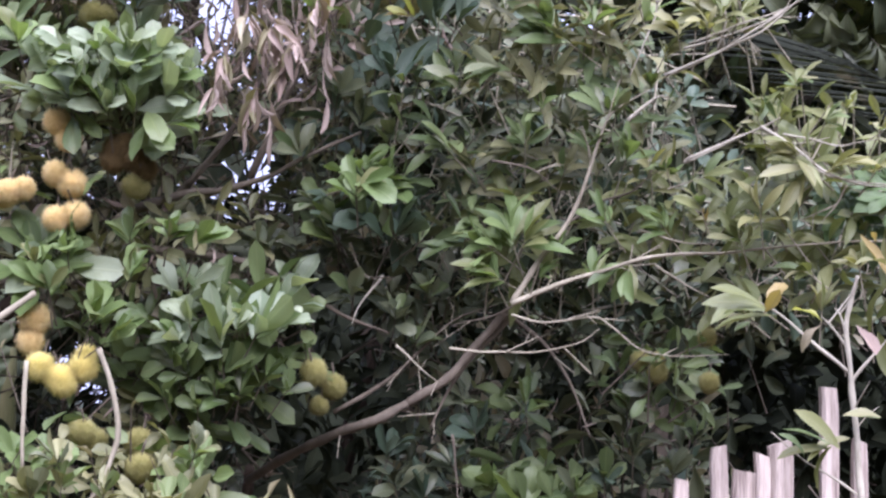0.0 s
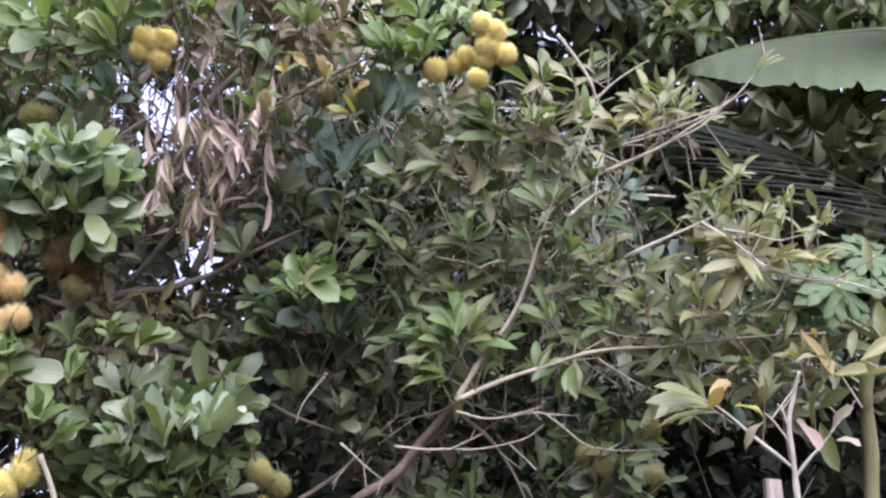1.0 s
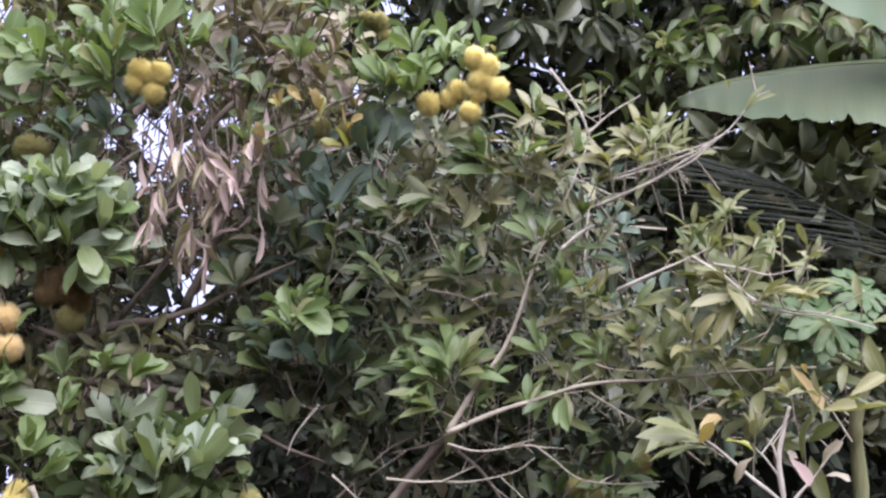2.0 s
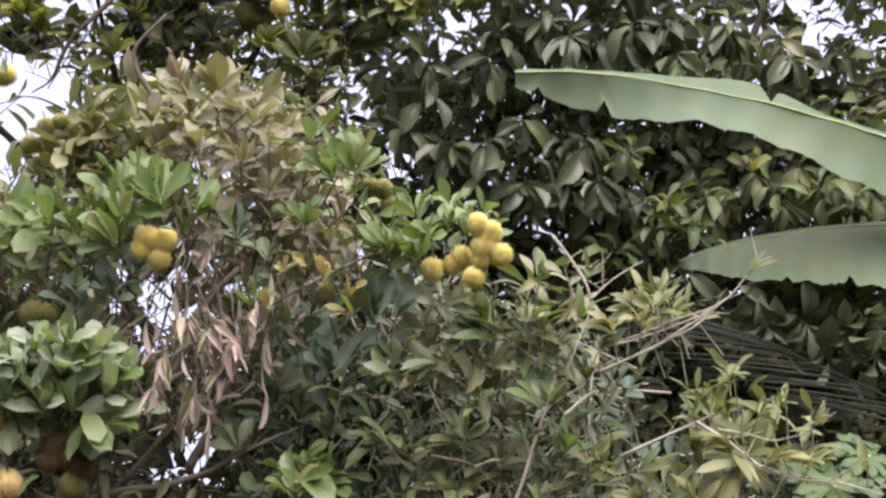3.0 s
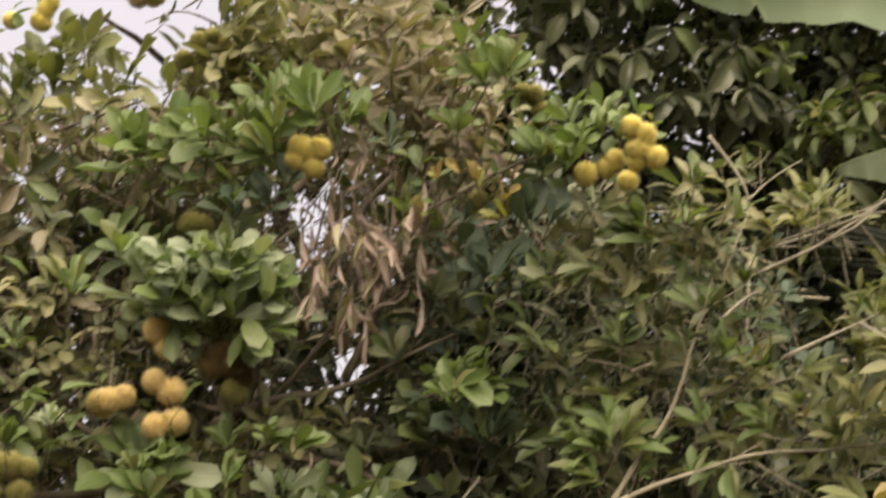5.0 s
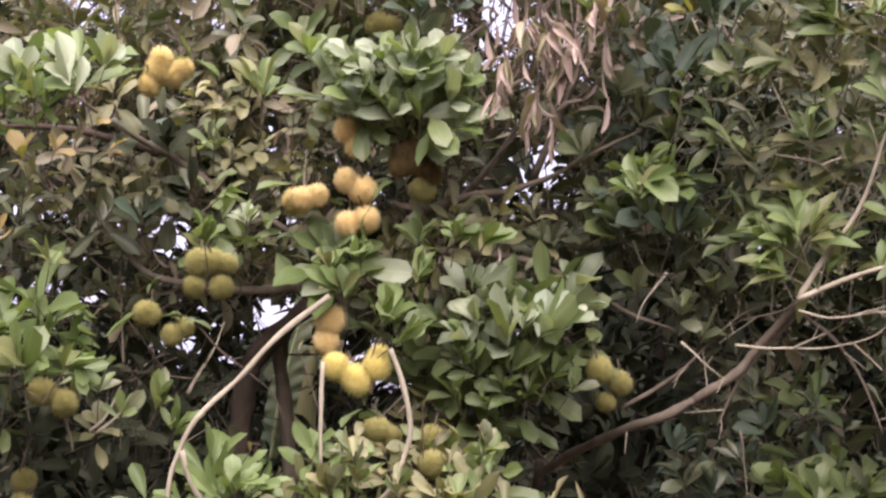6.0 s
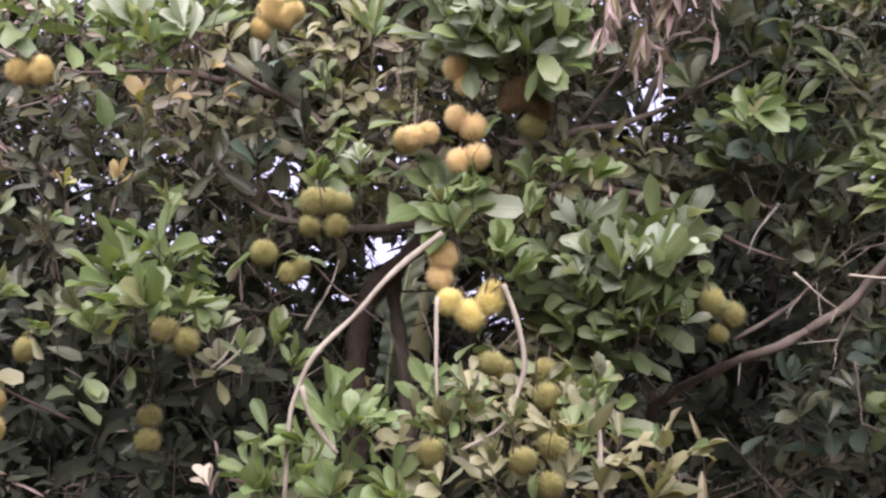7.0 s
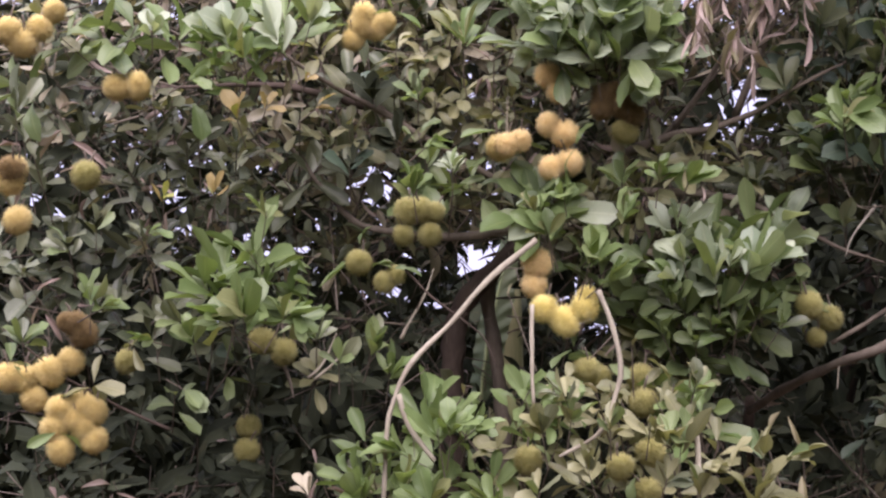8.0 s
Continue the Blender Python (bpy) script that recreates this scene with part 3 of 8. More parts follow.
GAPS += [(10.1, 28.4, 1.4, 1.4), (3.3, 29.1, 1.4, 1.2), (1.5, 27.2, 1.0, 1.0), (0.4, 26.2, 0.8, 0.6), (12.8, 26.5, 0.5, 0.35), (12.3, 23.4, 0.6, 1.2), (13.8, 19.8, 0.8, 1.2), (0.7, 29.5, 0.4, 0.4), (5.8, 25.1, 0.24, 0.2), (2.8, 24.4, 0.3, 0.3)]
HOLLOWS += [(31.2, 4.4, 2.6, 1.7), (27.4, 5.2, 1.4, 1.1), (28.5, 1.0, 2.0, 1.0), (-12.3, -0.4, 3.2, 3.0), (3.2, 0.3, 2.2, 1.9), (-10.9, 1.4, 2.4, 2.2), (2.9, 4.6, 1.2, 1.0), (-4.3, 1.2, 1.6, 1.2), (-9.1, 9.2, 0.9, 0.9), (-6.8, 8.7, 0.8, 0.8), (5.9, -0.7, 1.2, 1.4)]
HOLLOWS += [(27.1, -2.1, 2.8, 2.0), (4.2, -1.1, 2.2, 4.0), (32.3, 5.8, 1.2, 1.6), (21.9, -3.0, 1.8, 1.2), (15.5, 0.6, 1.4, 1.4), (30.4, 3.3, 2.4, 1.2), (29.0, -3.6, 3.6, 1.8), (4.3, 3.2, 2.2, 2.2), (26.5, -0.5, 2.2, 1.2)]

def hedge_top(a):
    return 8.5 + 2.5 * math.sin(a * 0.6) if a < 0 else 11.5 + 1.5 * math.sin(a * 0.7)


def shade_wall(name, az0, az1, radius, top, label):
    """A lumpy dark wall, added to stand for shade or to block low sky."""
    verts, faces = [], []
    cols, rows = 90, 14
    for i in range(cols + 1):
        a = az0 + (az1 - az0) * i / cols
        height = top(a)
        for j in range(rows + 1):
            p = Vector((-math.sin(radians(a)), math.cos(radians(a)), 0)) * radius
            p.z = height * j / rows
            w = noise.noise(p * 1.3) * 0.35 + noise.noise(p * 4.0) * 0.12
            p.x *= 1 + 0.1 * w
            p.y *= 1 + 0.1 * w
            p.z += 0.3 * w if j else 0
            verts.append(p)
    for i in range(cols):
        for j in range(rows):
            k = i * (rows + 1) + j
            faces.append((k, k + rows + 1, k + rows + 2, k + 1))
    me = bpy.data.meshes.new(name)
    me.from_pydata(verts, [], faces)
    solid = part(name, smooth(me), SHADE_DARK, None)
    thick = solid.modifiers.new("thickness", "SOLIDIFY")
    thick.thickness = 0.3
    return tagged(solid, label, "thicket", kind="structure")


# near-black colour of the added walls, in place of deep shade
SHADE_DARK = rough_material("thicket", (0.012, 0.016, 0.010), (0.045, 0.055, 0.030), 2.5, bump=1.0)
# two dark sheets that turn the gaps between the leaves black
shade_wall("backdrop", -45, 6, 8.0, lambda a: (3.25 if a < -6 else 2.75 if a < -3 else 2.2) + 0.2 * math.sin(a * 0.5), "dark sheet standing for the deep shade behind the fence")
shade_wall("backdrop", 6, 50, 8.0, lambda a: 1.75 + 0.15 * math.sin(a * 0.9) + (0.3 if a > 27 else 0), "dark sheet standing for the deep shade behind the fruit tree")
# unseen belt, added to keep low sky light off the foliage
shade_wall("backdrop", 75, 290, 9.0, lambda a: 5.0 + 0.6 * math.sin(a * 0.2), "unseen dark belt added behind the viewer to block low sky light")

hedge = Plant("hedge", polar(3, -16, 6.6), "dense hedge behind the trees, its leaves coloured as deep shade", "hedge", own=0)
# leaves coloured near black, so the depth behind the trees reads as shade
fill(hedge, "broad", ["deep_shade"], 4600, (-32, 44), (-13, 14), (5.2, 7.0), 0.17, n=8, top=hedge_top, margin=0.2)
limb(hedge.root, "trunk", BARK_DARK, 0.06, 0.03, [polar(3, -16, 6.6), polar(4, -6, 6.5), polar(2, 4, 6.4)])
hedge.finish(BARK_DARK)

# ------------------------------------------------------- tall dark tree behind
dark_tree = Plant("tree", polar(-7, -19, 4.9), "tall tree with dark glossy whorled leaves against the sky", "tree")
fans(dark_tree, "olive", "broad", [
    (0.995, 4.115, 2.623, 0.129, 6, 180, 70), (1.101, 4.092, 2.603, 0.129, 6, 175, 70), (1.198, 4.064, 2.605, 0.129, 6, 185, 70), (1.279, 4.044, 2.586, 0.129, 6, 180, 70),
    (1.142, 4.098, 2.529, 0.121, 6, 180, 70), (1.239, 4.074, 2.51, 0.121, 6, 180, 70), (1.045, 4.123, 2.534, 0.121, 6, 180, 70), (0.938, 4.143, 2.56, 0.114, 5, 180, 60),
], scale=0.72, more=5, stem=0.4)
fans(dark_tree, "dark", "broad", [
    (0.649, 3.969, 3.284, 0.129, 7, 180, 90), (0.487, 3.995, 3.276, 0.129, 7, 175, 90), (0.768, 3.978, 3.209, 0.121, 6, 180, 90), (0.895, 3.926, 3.27, 0.121, 6, 180, 80),
    (1.054, 3.919, 3.191, 0.121, 6, 180, 90), (0.569, 4.118, 2.907, 0.144, 7, 180, 75), (0.374, 4.139, 2.911, 0.129, 6, 180, 80),
], scale=0.72, more=5, stem=0.4)

fans(dark_tree, "yellow", "broad", [
    (-0.121, 3.858, 3.752, 0.13, 4, -40, 40), (-0.067, 3.89, 3.693, 0.123, 4, -60, 30), (0.109, 3.963, 3.545, 0.154, 5, 0, 30), (0.003, 3.997, 3.476, 0.154, 6, -30, 50),
    (0.073, 4.052, 3.35, 0.146, 4, 5, 22), (0.226, 4.028, 3.391, 0.146, 5, 0, 38), (0.97, 4.083, 2.948, 0.107, 4, 0, 45), (0.745, 3.91, 3.511, 0.146, 5, -10, 40),
    (0.78, 4.152, 2.857, 0.1, 4, 30, 40), (0.046, 3.858, 3.754, 0.107, 4, -20, 40),
], scale=0.66, more=5, stem=0.4)
fans(dark_tree, "olive", "broad", [
    (-0.074, 4.074, 3.425, 0.148, 6, -20, 60), (0.575, 3.887, 3.726, 0.14, 8, 0, 95), (0.577, 3.922, 3.658, 0.14, 8, 0, 95), (0.587, 3.962, 3.576, 0.14, 8, 0, 95),
    (0.419, 3.996, 3.548, 0.124, 6, 0, 70), (0.265, 3.991, 3.586, 0.124, 6, -30, 70), (0.479, 3.947, 3.635, 0.132, 6, 10, 80), (0.604, 4.005, 3.478, 0.132, 7, 0, 95),
    (0.017, 3.949, 3.69, 0.132, 7, 0, 70), (0.124, 3.914, 3.751, 0.124, 7, 0, 80), (0.84, 3.889, 3.628, 0.124, 6, 10, 70), (0.917, 3.941, 3.486, 0.116, 6, 0, 80),
], scale=0.66, more=5, stem=0.4)
fans(dark_tree, "dark", "broad", [
    (0.541, 4.14, 3.019, 0.161, 7, 180, 75), (0.267, 4.163, 3.033, 0.146, 6, 180, 75), (0.374, 4.138, 3.082, 0.138, 6, 170, 80), (0.647, 4.126, 3.015, 0.13, 5, 160, 50),
    (0.176, 4.17, 3.026, 0.138, 6, 190, 70), (0.42, 4.19, 2.906, 0.13, 6, 180, 80), (0.632, 4.165, 2.9, 0.123, 6, 170, 70), (0.281, 4.092, 3.227, 0.13, 7, 170, 90),
    (0.418, 4.047, 3.31, 0.13, 7, 180, 90), (0.113, 4.1, 3.229, 0.13, 7, 190, 90), (0.748, 3.993, 3.324, 0.13, 7, 180, 90),
], scale=0.66, more=5, stem=0.4)
fans(dark_tree, "olive", "broad", [
    (0.985, 4.087, 2.925, 0.123, 6, 180, 70), (1.099, 4.056, 2.932, 0.123, 6, 175, 70), (1.197, 4.034, 2.91, 0.123, 6, 180, 70), (1.056, 4.092, 2.849, 0.115, 5, 180, 60),
    (0.912, 4.116, 2.887, 0.115, 6, 180, 70), (1.266, 4.028, 2.862, 0.123, 5, 190, 60), (1.179, 4.111, 2.655, 0.13, 6, 180, 70), (1.262, 4.084, 2.664, 0.13, 6, 175, 70),
    (1.095, 4.136, 2.646, 0.123, 5, 185, 60), (1.041, 3.958, 3.247, 0.123, 6, 180, 80), (0.925, 3.977, 3.27, 0.123, 6, 180, 80),
], scale=0.66, more=5, stem=0.4)
limb(dark_tree.root, "trunk", BARK_BROWN, 0.05, 0.014, [polar(-7, -19, 4.9), polar(-7.5, 0, 4.8), polar(-8, 15, 4.8), polar(-7.8, 32, 5.0)])
for a0, e0, a1, e1, a2, e2 in [(-7.5, 8, -3, 15, 0, 22), (-8, 13, -12, 19, -15, 25), (-8, 16, -5, 23, -2, 28),
                               (-8, 20, -11, 26, -12, 31), (-7.5, 5, -12, 10, -17, 14), (-8, 10, -14, 16, -19, 20)]:
    limb(dark_tree.root, "branch", BARK_BROWN, 0.022, 0.007, [polar(a0, e0, 4.8), polar(a1, e1, 4.65), polar(a2, e2, 4.7)])


def dark_top(a):
    return 40 if a < -0.5 else 27 - 2.2 * (a + 0.5)


sprigs(dark_tree, "dark", "broad", [
    (-0.042, 4.013, 3.44, 0.107, 10), (-0.103, 4.061, 3.327, 0.107, 9), (0.02, 4.09, 3.257, 0.107, 10), (0.113, 4.116, 3.186, 0.115, 10),
    (0.235, 4.1, 3.214, 0.107, 9), (0.052, 4.153, 3.085, 0.123, 10), (0.16, 4.17, 3.027, 0.123, 10), (0.267, 4.179, 2.982, 0.123, 9),
    (0.374, 4.157, 3.024, 0.115, 9), (0.496, 4.173, 2.934, 0.123, 10), (0.601, 4.173, 2.887, 0.123, 10), (0.39, 4.188, 2.922, 0.107, 8),
    (0.48, 4.127, 3.079, 0.107, 8), (0.295, 4.051, 3.327, 0.107, 9), (0.417, 4.023, 3.366, 0.107, 9), (0.568, 4.019, 3.333, 0.115, 9),
    (0.446, 3.978, 3.463, 0.107, 9),
], spread=(60, 120), droop=12)
sprigs(dark_tree, "dark", "broad", [
    (0.626, 3.956, 3.455, 0.107, 8), (0.703, 3.994, 3.34, 0.107, 8), (0.324, 3.988, 3.466, 0.092, 8), (0.714, 3.911, 3.519, 0.1, 8),
    (0.504, 3.926, 3.557, 0.1, 8),
], spread=(60, 120), droop=12)
sprigs(dark_tree, "green", "broad", [
    (0.465, 3.803, 3.696, 0.106, 9), (0.557, 3.861, 3.56, 0.106, 8), (0.377, 3.839, 3.647, 0.099, 8), (0.241, 3.828, 3.689, 0.106, 8),
    (0.765, 3.87, 3.467, 0.106, 7), (0.982, 3.841, 3.423, 0.091, 7), (0.74, 3.992, 3.193, 0.106, 8), (0.9, 3.952, 3.211, 0.091, 7),
    (0.843, 4.085, 2.862, 0.106, 8), (1.015, 4.035, 2.895, 0.106, 8), (1.127, 4.008, 2.887, 0.114, 8), (1.223, 3.99, 2.851, 0.106, 8),
    (0.898, 3.913, 3.308, 0.091, 7), (0.829, 4.075, 2.905, 0.099, 8), (1.085, 3.952, 3.086, 0.091, 7), (1.196, 3.934, 3.049, 0.091, 7),
], spread=(50, 110), droop=8)
sprigs(dark_tree, "green", "broad", [
    (0.733, 4.06, 2.839, 0.105, 8), (0.646, 4.03, 2.984, 0.097, 8), (0.226, 3.859, 3.521, 0.097, 8), (0.122, 3.907, 3.427, 0.097, 8),
    (0.004, 3.952, 3.331, 0.09, 8), (0.804, 4.06, 2.793, 0.09, 8), (0.616, 4.11, 2.729, 0.097, 8), (0.703, 4.077, 2.797, 0.09, 7),
], spread=(45, 100))
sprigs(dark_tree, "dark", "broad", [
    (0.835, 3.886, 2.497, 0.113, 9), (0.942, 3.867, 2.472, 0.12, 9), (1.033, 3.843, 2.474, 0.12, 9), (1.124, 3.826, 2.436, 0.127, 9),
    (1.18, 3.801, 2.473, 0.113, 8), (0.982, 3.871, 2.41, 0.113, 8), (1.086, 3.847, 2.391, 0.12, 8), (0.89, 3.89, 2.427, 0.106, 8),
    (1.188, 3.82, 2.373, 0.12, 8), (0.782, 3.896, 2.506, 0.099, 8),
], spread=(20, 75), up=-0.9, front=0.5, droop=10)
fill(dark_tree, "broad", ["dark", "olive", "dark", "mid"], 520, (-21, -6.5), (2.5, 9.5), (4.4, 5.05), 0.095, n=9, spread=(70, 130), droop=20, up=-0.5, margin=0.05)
# near-black leaves among these tones colour the shade within the crown
fill(dark_tree, "broad", ["dark", "olive", "dark", "deep_shade", "green"], 2100, (-21, 4.5), (6, 21), (4.5, 5.4), 0.092, n=10, spread=(50, 120), droop=10, top=dark_top, margin=0.05, sticks=0.1)
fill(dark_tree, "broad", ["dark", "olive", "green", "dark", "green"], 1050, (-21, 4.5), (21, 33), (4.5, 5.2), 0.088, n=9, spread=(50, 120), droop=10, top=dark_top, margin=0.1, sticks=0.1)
fans(dark_tree, "yellow", "broad", [
    (-0.112, 3.807, 3.741, 0.121, 6, -30, 45), (0.031, 3.849, 3.664, 0.114, 6, -20, 45), (0.077, 3.896, 3.571, 0.121, 6, 10, 40), (-0.035, 3.939, 3.482, 0.121, 6, -20, 45),
    (0.057, 3.997, 3.351, 0.121, 4, 0, 30), (0.018, 3.933, 3.496, 0.121, 5, 25, 35),
], scale=0.78, more=8, stem=0.5)
fans(dark_tree, "olive", "broad", [
    (-0.075, 3.887, 3.7, 0.107, 6, -30, 60), (-0.074, 3.968, 3.537, 0.115, 6, 10, 50), (-0.104, 4.0, 3.467, 0.115, 7, 0, 65), (-0.012, 4.013, 3.441, 0.115, 7, 0, 65),
    (-0.073, 4.038, 3.384, 0.115, 7, 0, 65), (0.08, 4.006, 3.455, 0.115, 7, 10, 65), (0.004, 4.067, 3.314, 0.115, 7, 0, 65), (-0.103, 4.078, 3.285, 0.115, 7, 0, 65),
    (-0.045, 3.844, 3.78, 0.107, 6, 0, 60), (-0.014, 3.915, 3.647, 0.107, 6, -30, 60), (0.077, 3.871, 3.728, 0.107, 7, 0, 60), (0.108, 3.906, 3.661, 0.107, 7, 10, 60),
], scale=0.78, more=8, stem=0.5)
dark_tree.finish(BARK_BROWN, "dark green glossy leaves in drooping whorls")

# ------------------------------------------------------- fruit tree further back
back_tree = Plant("fruit_tree", polar(8, -20, 4.6), "tall fruit tree with yellow-green young shoots and a few golden fruits", "tree")
fruits(back_tree, "gold", [
    (-0.909, 3.661, 3.029, 0.028), (-0.262, 3.685, 3.223, 0.024), (-0.454, 3.535, 3.501, 0.026), (-0.492, 3.575, 3.479, 0.026), (-0.419, 3.608, 3.498, 0.026),
    (-0.384, 3.574, 3.44, 0.026), (-0.334, 3.598, 3.468, 0.026), (-0.292, 3.622, 3.494, 0.026), (-0.345, 3.593, 3.409, 0.026), (-0.423, 3.61, 3.427, 0.026),
    (-0.311, 3.641, 3.453, 0.026), (-0.461, 3.562, 3.445, 0.026),
])
fruits(back_tree, "unripe", [
    (-0.368, 3.942, 3.315, 0.03), (-0.331, 3.948, 3.31, 0.03), (-0.375, 3.912, 3.383, 0.03), (-0.338, 3.93, 3.351, 0.019),
])
fruits(back_tree, "ripe", [
    (-1.047, 3.751, 3.226, 0.032), (-1.043, 3.782, 3.156, 0.032), (-0.992, 3.821, 3.088, 0.029), (-0.959, 3.829, 3.092, 0.029),
])

# young leaves partly cover the fruits of this tree
back_tree.bare = [(way, dist, r * 0.4) for way, dist, r in back_tree.bare]
fans(back_tree, "yellow", "tongue", [
    (-0.565, 3.715, 3.626, 0.133, 6, 0, 35), (-0.507, 3.693, 3.681, 0.133, 5, -15, 30), (-0.379, 3.725, 3.651, 0.141, 5, 0, 40), (-0.314, 3.743, 3.629, 0.148, 4, 20, 20),
    (-0.436, 3.727, 3.635, 0.111, 5, 0, 50), (-0.219, 3.801, 3.528, 0.141, 5, -8, 28), (-0.189, 3.827, 3.477, 0.126, 6, 0, 60), (-0.566, 3.768, 3.524, 0.126, 5, -30, 40),
    (-0.45, 3.688, 3.704, 0.133, 5, 5, 40), (-0.35, 3.689, 3.722, 0.133, 5, 10, 40), (-0.508, 3.744, 3.586, 0.104, 5, -20, 50),
], scale=0.74, more=12, stem=0.5)
fans(back_tree, "yellow", "tongue", [
    (-0.803, 3.715, 3.542, 0.141, 6, 0, 40), (-0.748, 3.73, 3.535, 0.119, 5, 20, 40), (-0.777, 3.776, 3.429, 0.148, 6, 0, 40), (-0.686, 3.79, 3.437, 0.178, 5, 20, 40),
    (-0.32, 3.927, 3.23, 0.096, 4, 0, 40), (-0.707, 3.896, 3.182, 0.126, 5, -30, 50), (-0.915, 3.822, 3.259, 0.126, 7, 0, 70), (-0.874, 3.846, 3.223, 0.126, 6, 20, 60),
    (-0.637, 3.871, 3.275, 0.104, 5, -30, 50), (-0.292, 3.807, 3.506, 0.119, 5, 20, 50), (-0.637, 3.818, 3.394, 0.119, 4, 30, 30),
], scale=0.74, more=12, stem=0.5)
fans(back_tree, "dark", "tongue", [
    (-0.949, 3.702, 3.614, 0.135, 5, 0, 60), (-0.867, 3.723, 3.61, 0.105, 5, 30, 40), (-0.965, 3.754, 3.504, 0.12, 5, -20, 60), (-0.744, 3.864, 3.374, 0.173, 3, -80, 20),
    (-0.616, 3.882, 3.384, 0.143, 5, 0, 50), (-0.471, 3.922, 3.338, 0.113, 7, 0, 80), (-0.63, 3.921, 3.288, 0.113, 7, 0, 80), (-0.572, 3.956, 3.223, 0.113, 7, 0, 80),
    (-0.953, 3.894, 3.195, 0.113, 6, 0, 60), (-0.072, 3.894, 3.46, 0.113, 5, 30, 40), (-0.911, 3.814, 3.405, 0.105, 3, 10, 40), (-0.456, 3.955, 3.264, 0.113, 6, 10, 70),
], scale=0.74, more=8, stem=0.5)
fans(back_tree, "lime", "tongue", [
    (-0.515, 3.875, 3.43, 0.128, 7, 0, 70), (-0.398, 3.886, 3.436, 0.128, 7, 0, 70), (-0.31, 3.895, 3.434, 0.128, 7, 20, 70), (-0.22, 3.99, 3.224, 0.128, 6, 0, 60),
    (-0.189, 4.018, 3.155, 0.105, 5, 10, 60), (-0.132, 3.893, 3.459, 0.113, 5, 30, 40), (-0.673, 3.895, 3.332, 0.113, 6, -20, 60), (-0.368, 3.922, 3.363, 0.105, 6, 10, 70),
    (-0.25, 3.929, 3.368, 0.113, 6, 10, 60), (-0.772, 3.88, 3.325, 0.113, 5, -40, 50),
], scale=0.74, more=8, stem=0.5)
limb(back_tree.root, "trunk", BARK_DARK, 0.04, 0.012, [polar(8, -20, 4.6), polar(10.2, 0, 4.75), polar(9, 14, 4.75), polar(6.5, 27, 4.6)])
for a0, e0, a1, e1, a2, e2 in [(8, 14, 9.5, 19, 11, 24), (7.5, 19, 5, 22, 3.5, 26), (7, 22, 8, 26, 9, 28), (8.2, 12, 13, 18, 16, 20),
                               (8.2, 14, 5, 18, 3, 21)]:
    limb(back_tree.root, "branch", BARK_DARK, 0.016, 0.005, [polar(a0, e0, 4.5), polar(a1, e1, 4.4), polar(a2, e2, 4.4)])

sprigs(back_tree, "olive", "tongue", [
    (-0.911, 3.838, 3.352, 0.126, 6), (-0.952, 3.864, 3.269, 0.126, 7), (-0.897, 3.886, 3.247, 0.116, 6), (-0.952, 3.824, 3.362, 0.116, 5),
    (-0.251, 3.86, 3.516, 0.116, 7), (-0.309, 3.87, 3.487, 0.116, 7), (-0.412, 3.85, 3.509, 0.126, 7), (-0.572, 3.822, 3.526, 0.126, 7),
    (-0.499, 3.81, 3.57, 0.116, 6), (-0.644, 3.899, 3.334, 0.116, 5), (-0.91, 3.82, 3.392, 0.106, 5), (-0.951, 3.943, 3.066, 0.096, 5),
], spread=(35, 95))


def crown_top(a):
    return 29.5 - abs(a - 6.2) * 1.3


fill(back_tree, "tongue", ["olive", "lime", "olive", "lime", "yellow"], 520, (1.5, 12.5), (15, 30), (4.3, 4.9), 0.09, n=9, top=crown_top)
fill(back_tree, "tongue", ["dark", "olive", "lime"], 520, (10, 26), (8, 29), (4.2, 5.0), 0.09, n=9, top=lambda a: 17.0 + 1.2 * math.sin(a * 1.3) + (1.5 if a > 14 else 0))
fans(back_tree, "yellow", "tongue", [
    (-0.805, 3.737, 3.61, 0.128, 7, 0, 38), (-0.827, 3.779, 3.518, 0.128, 7, -10, 45), (-0.694, 3.8, 3.53, 0.143, 5, 22, 25), (-0.912, 3.85, 3.326, 0.105, 7, 0, 50),
    (-0.642, 3.733, 3.676, 0.12, 5, -20, 35), (-0.514, 3.761, 3.66, 0.113, 6, -10, 50), (-0.39, 3.772, 3.668, 0.113, 6, 10, 45), (-0.325, 3.783, 3.658, 0.128, 5, 25, 30),
    (-0.434, 3.792, 3.62, 0.098, 5, 0, 60), (-0.572, 3.786, 3.598, 0.113, 5, -40, 40), (-0.214, 3.822, 3.597, 0.128, 6, -10, 35), (-0.147, 3.87, 3.506, 0.12, 6, 20, 40),
], scale=0.9, more=8, stem=0.5)
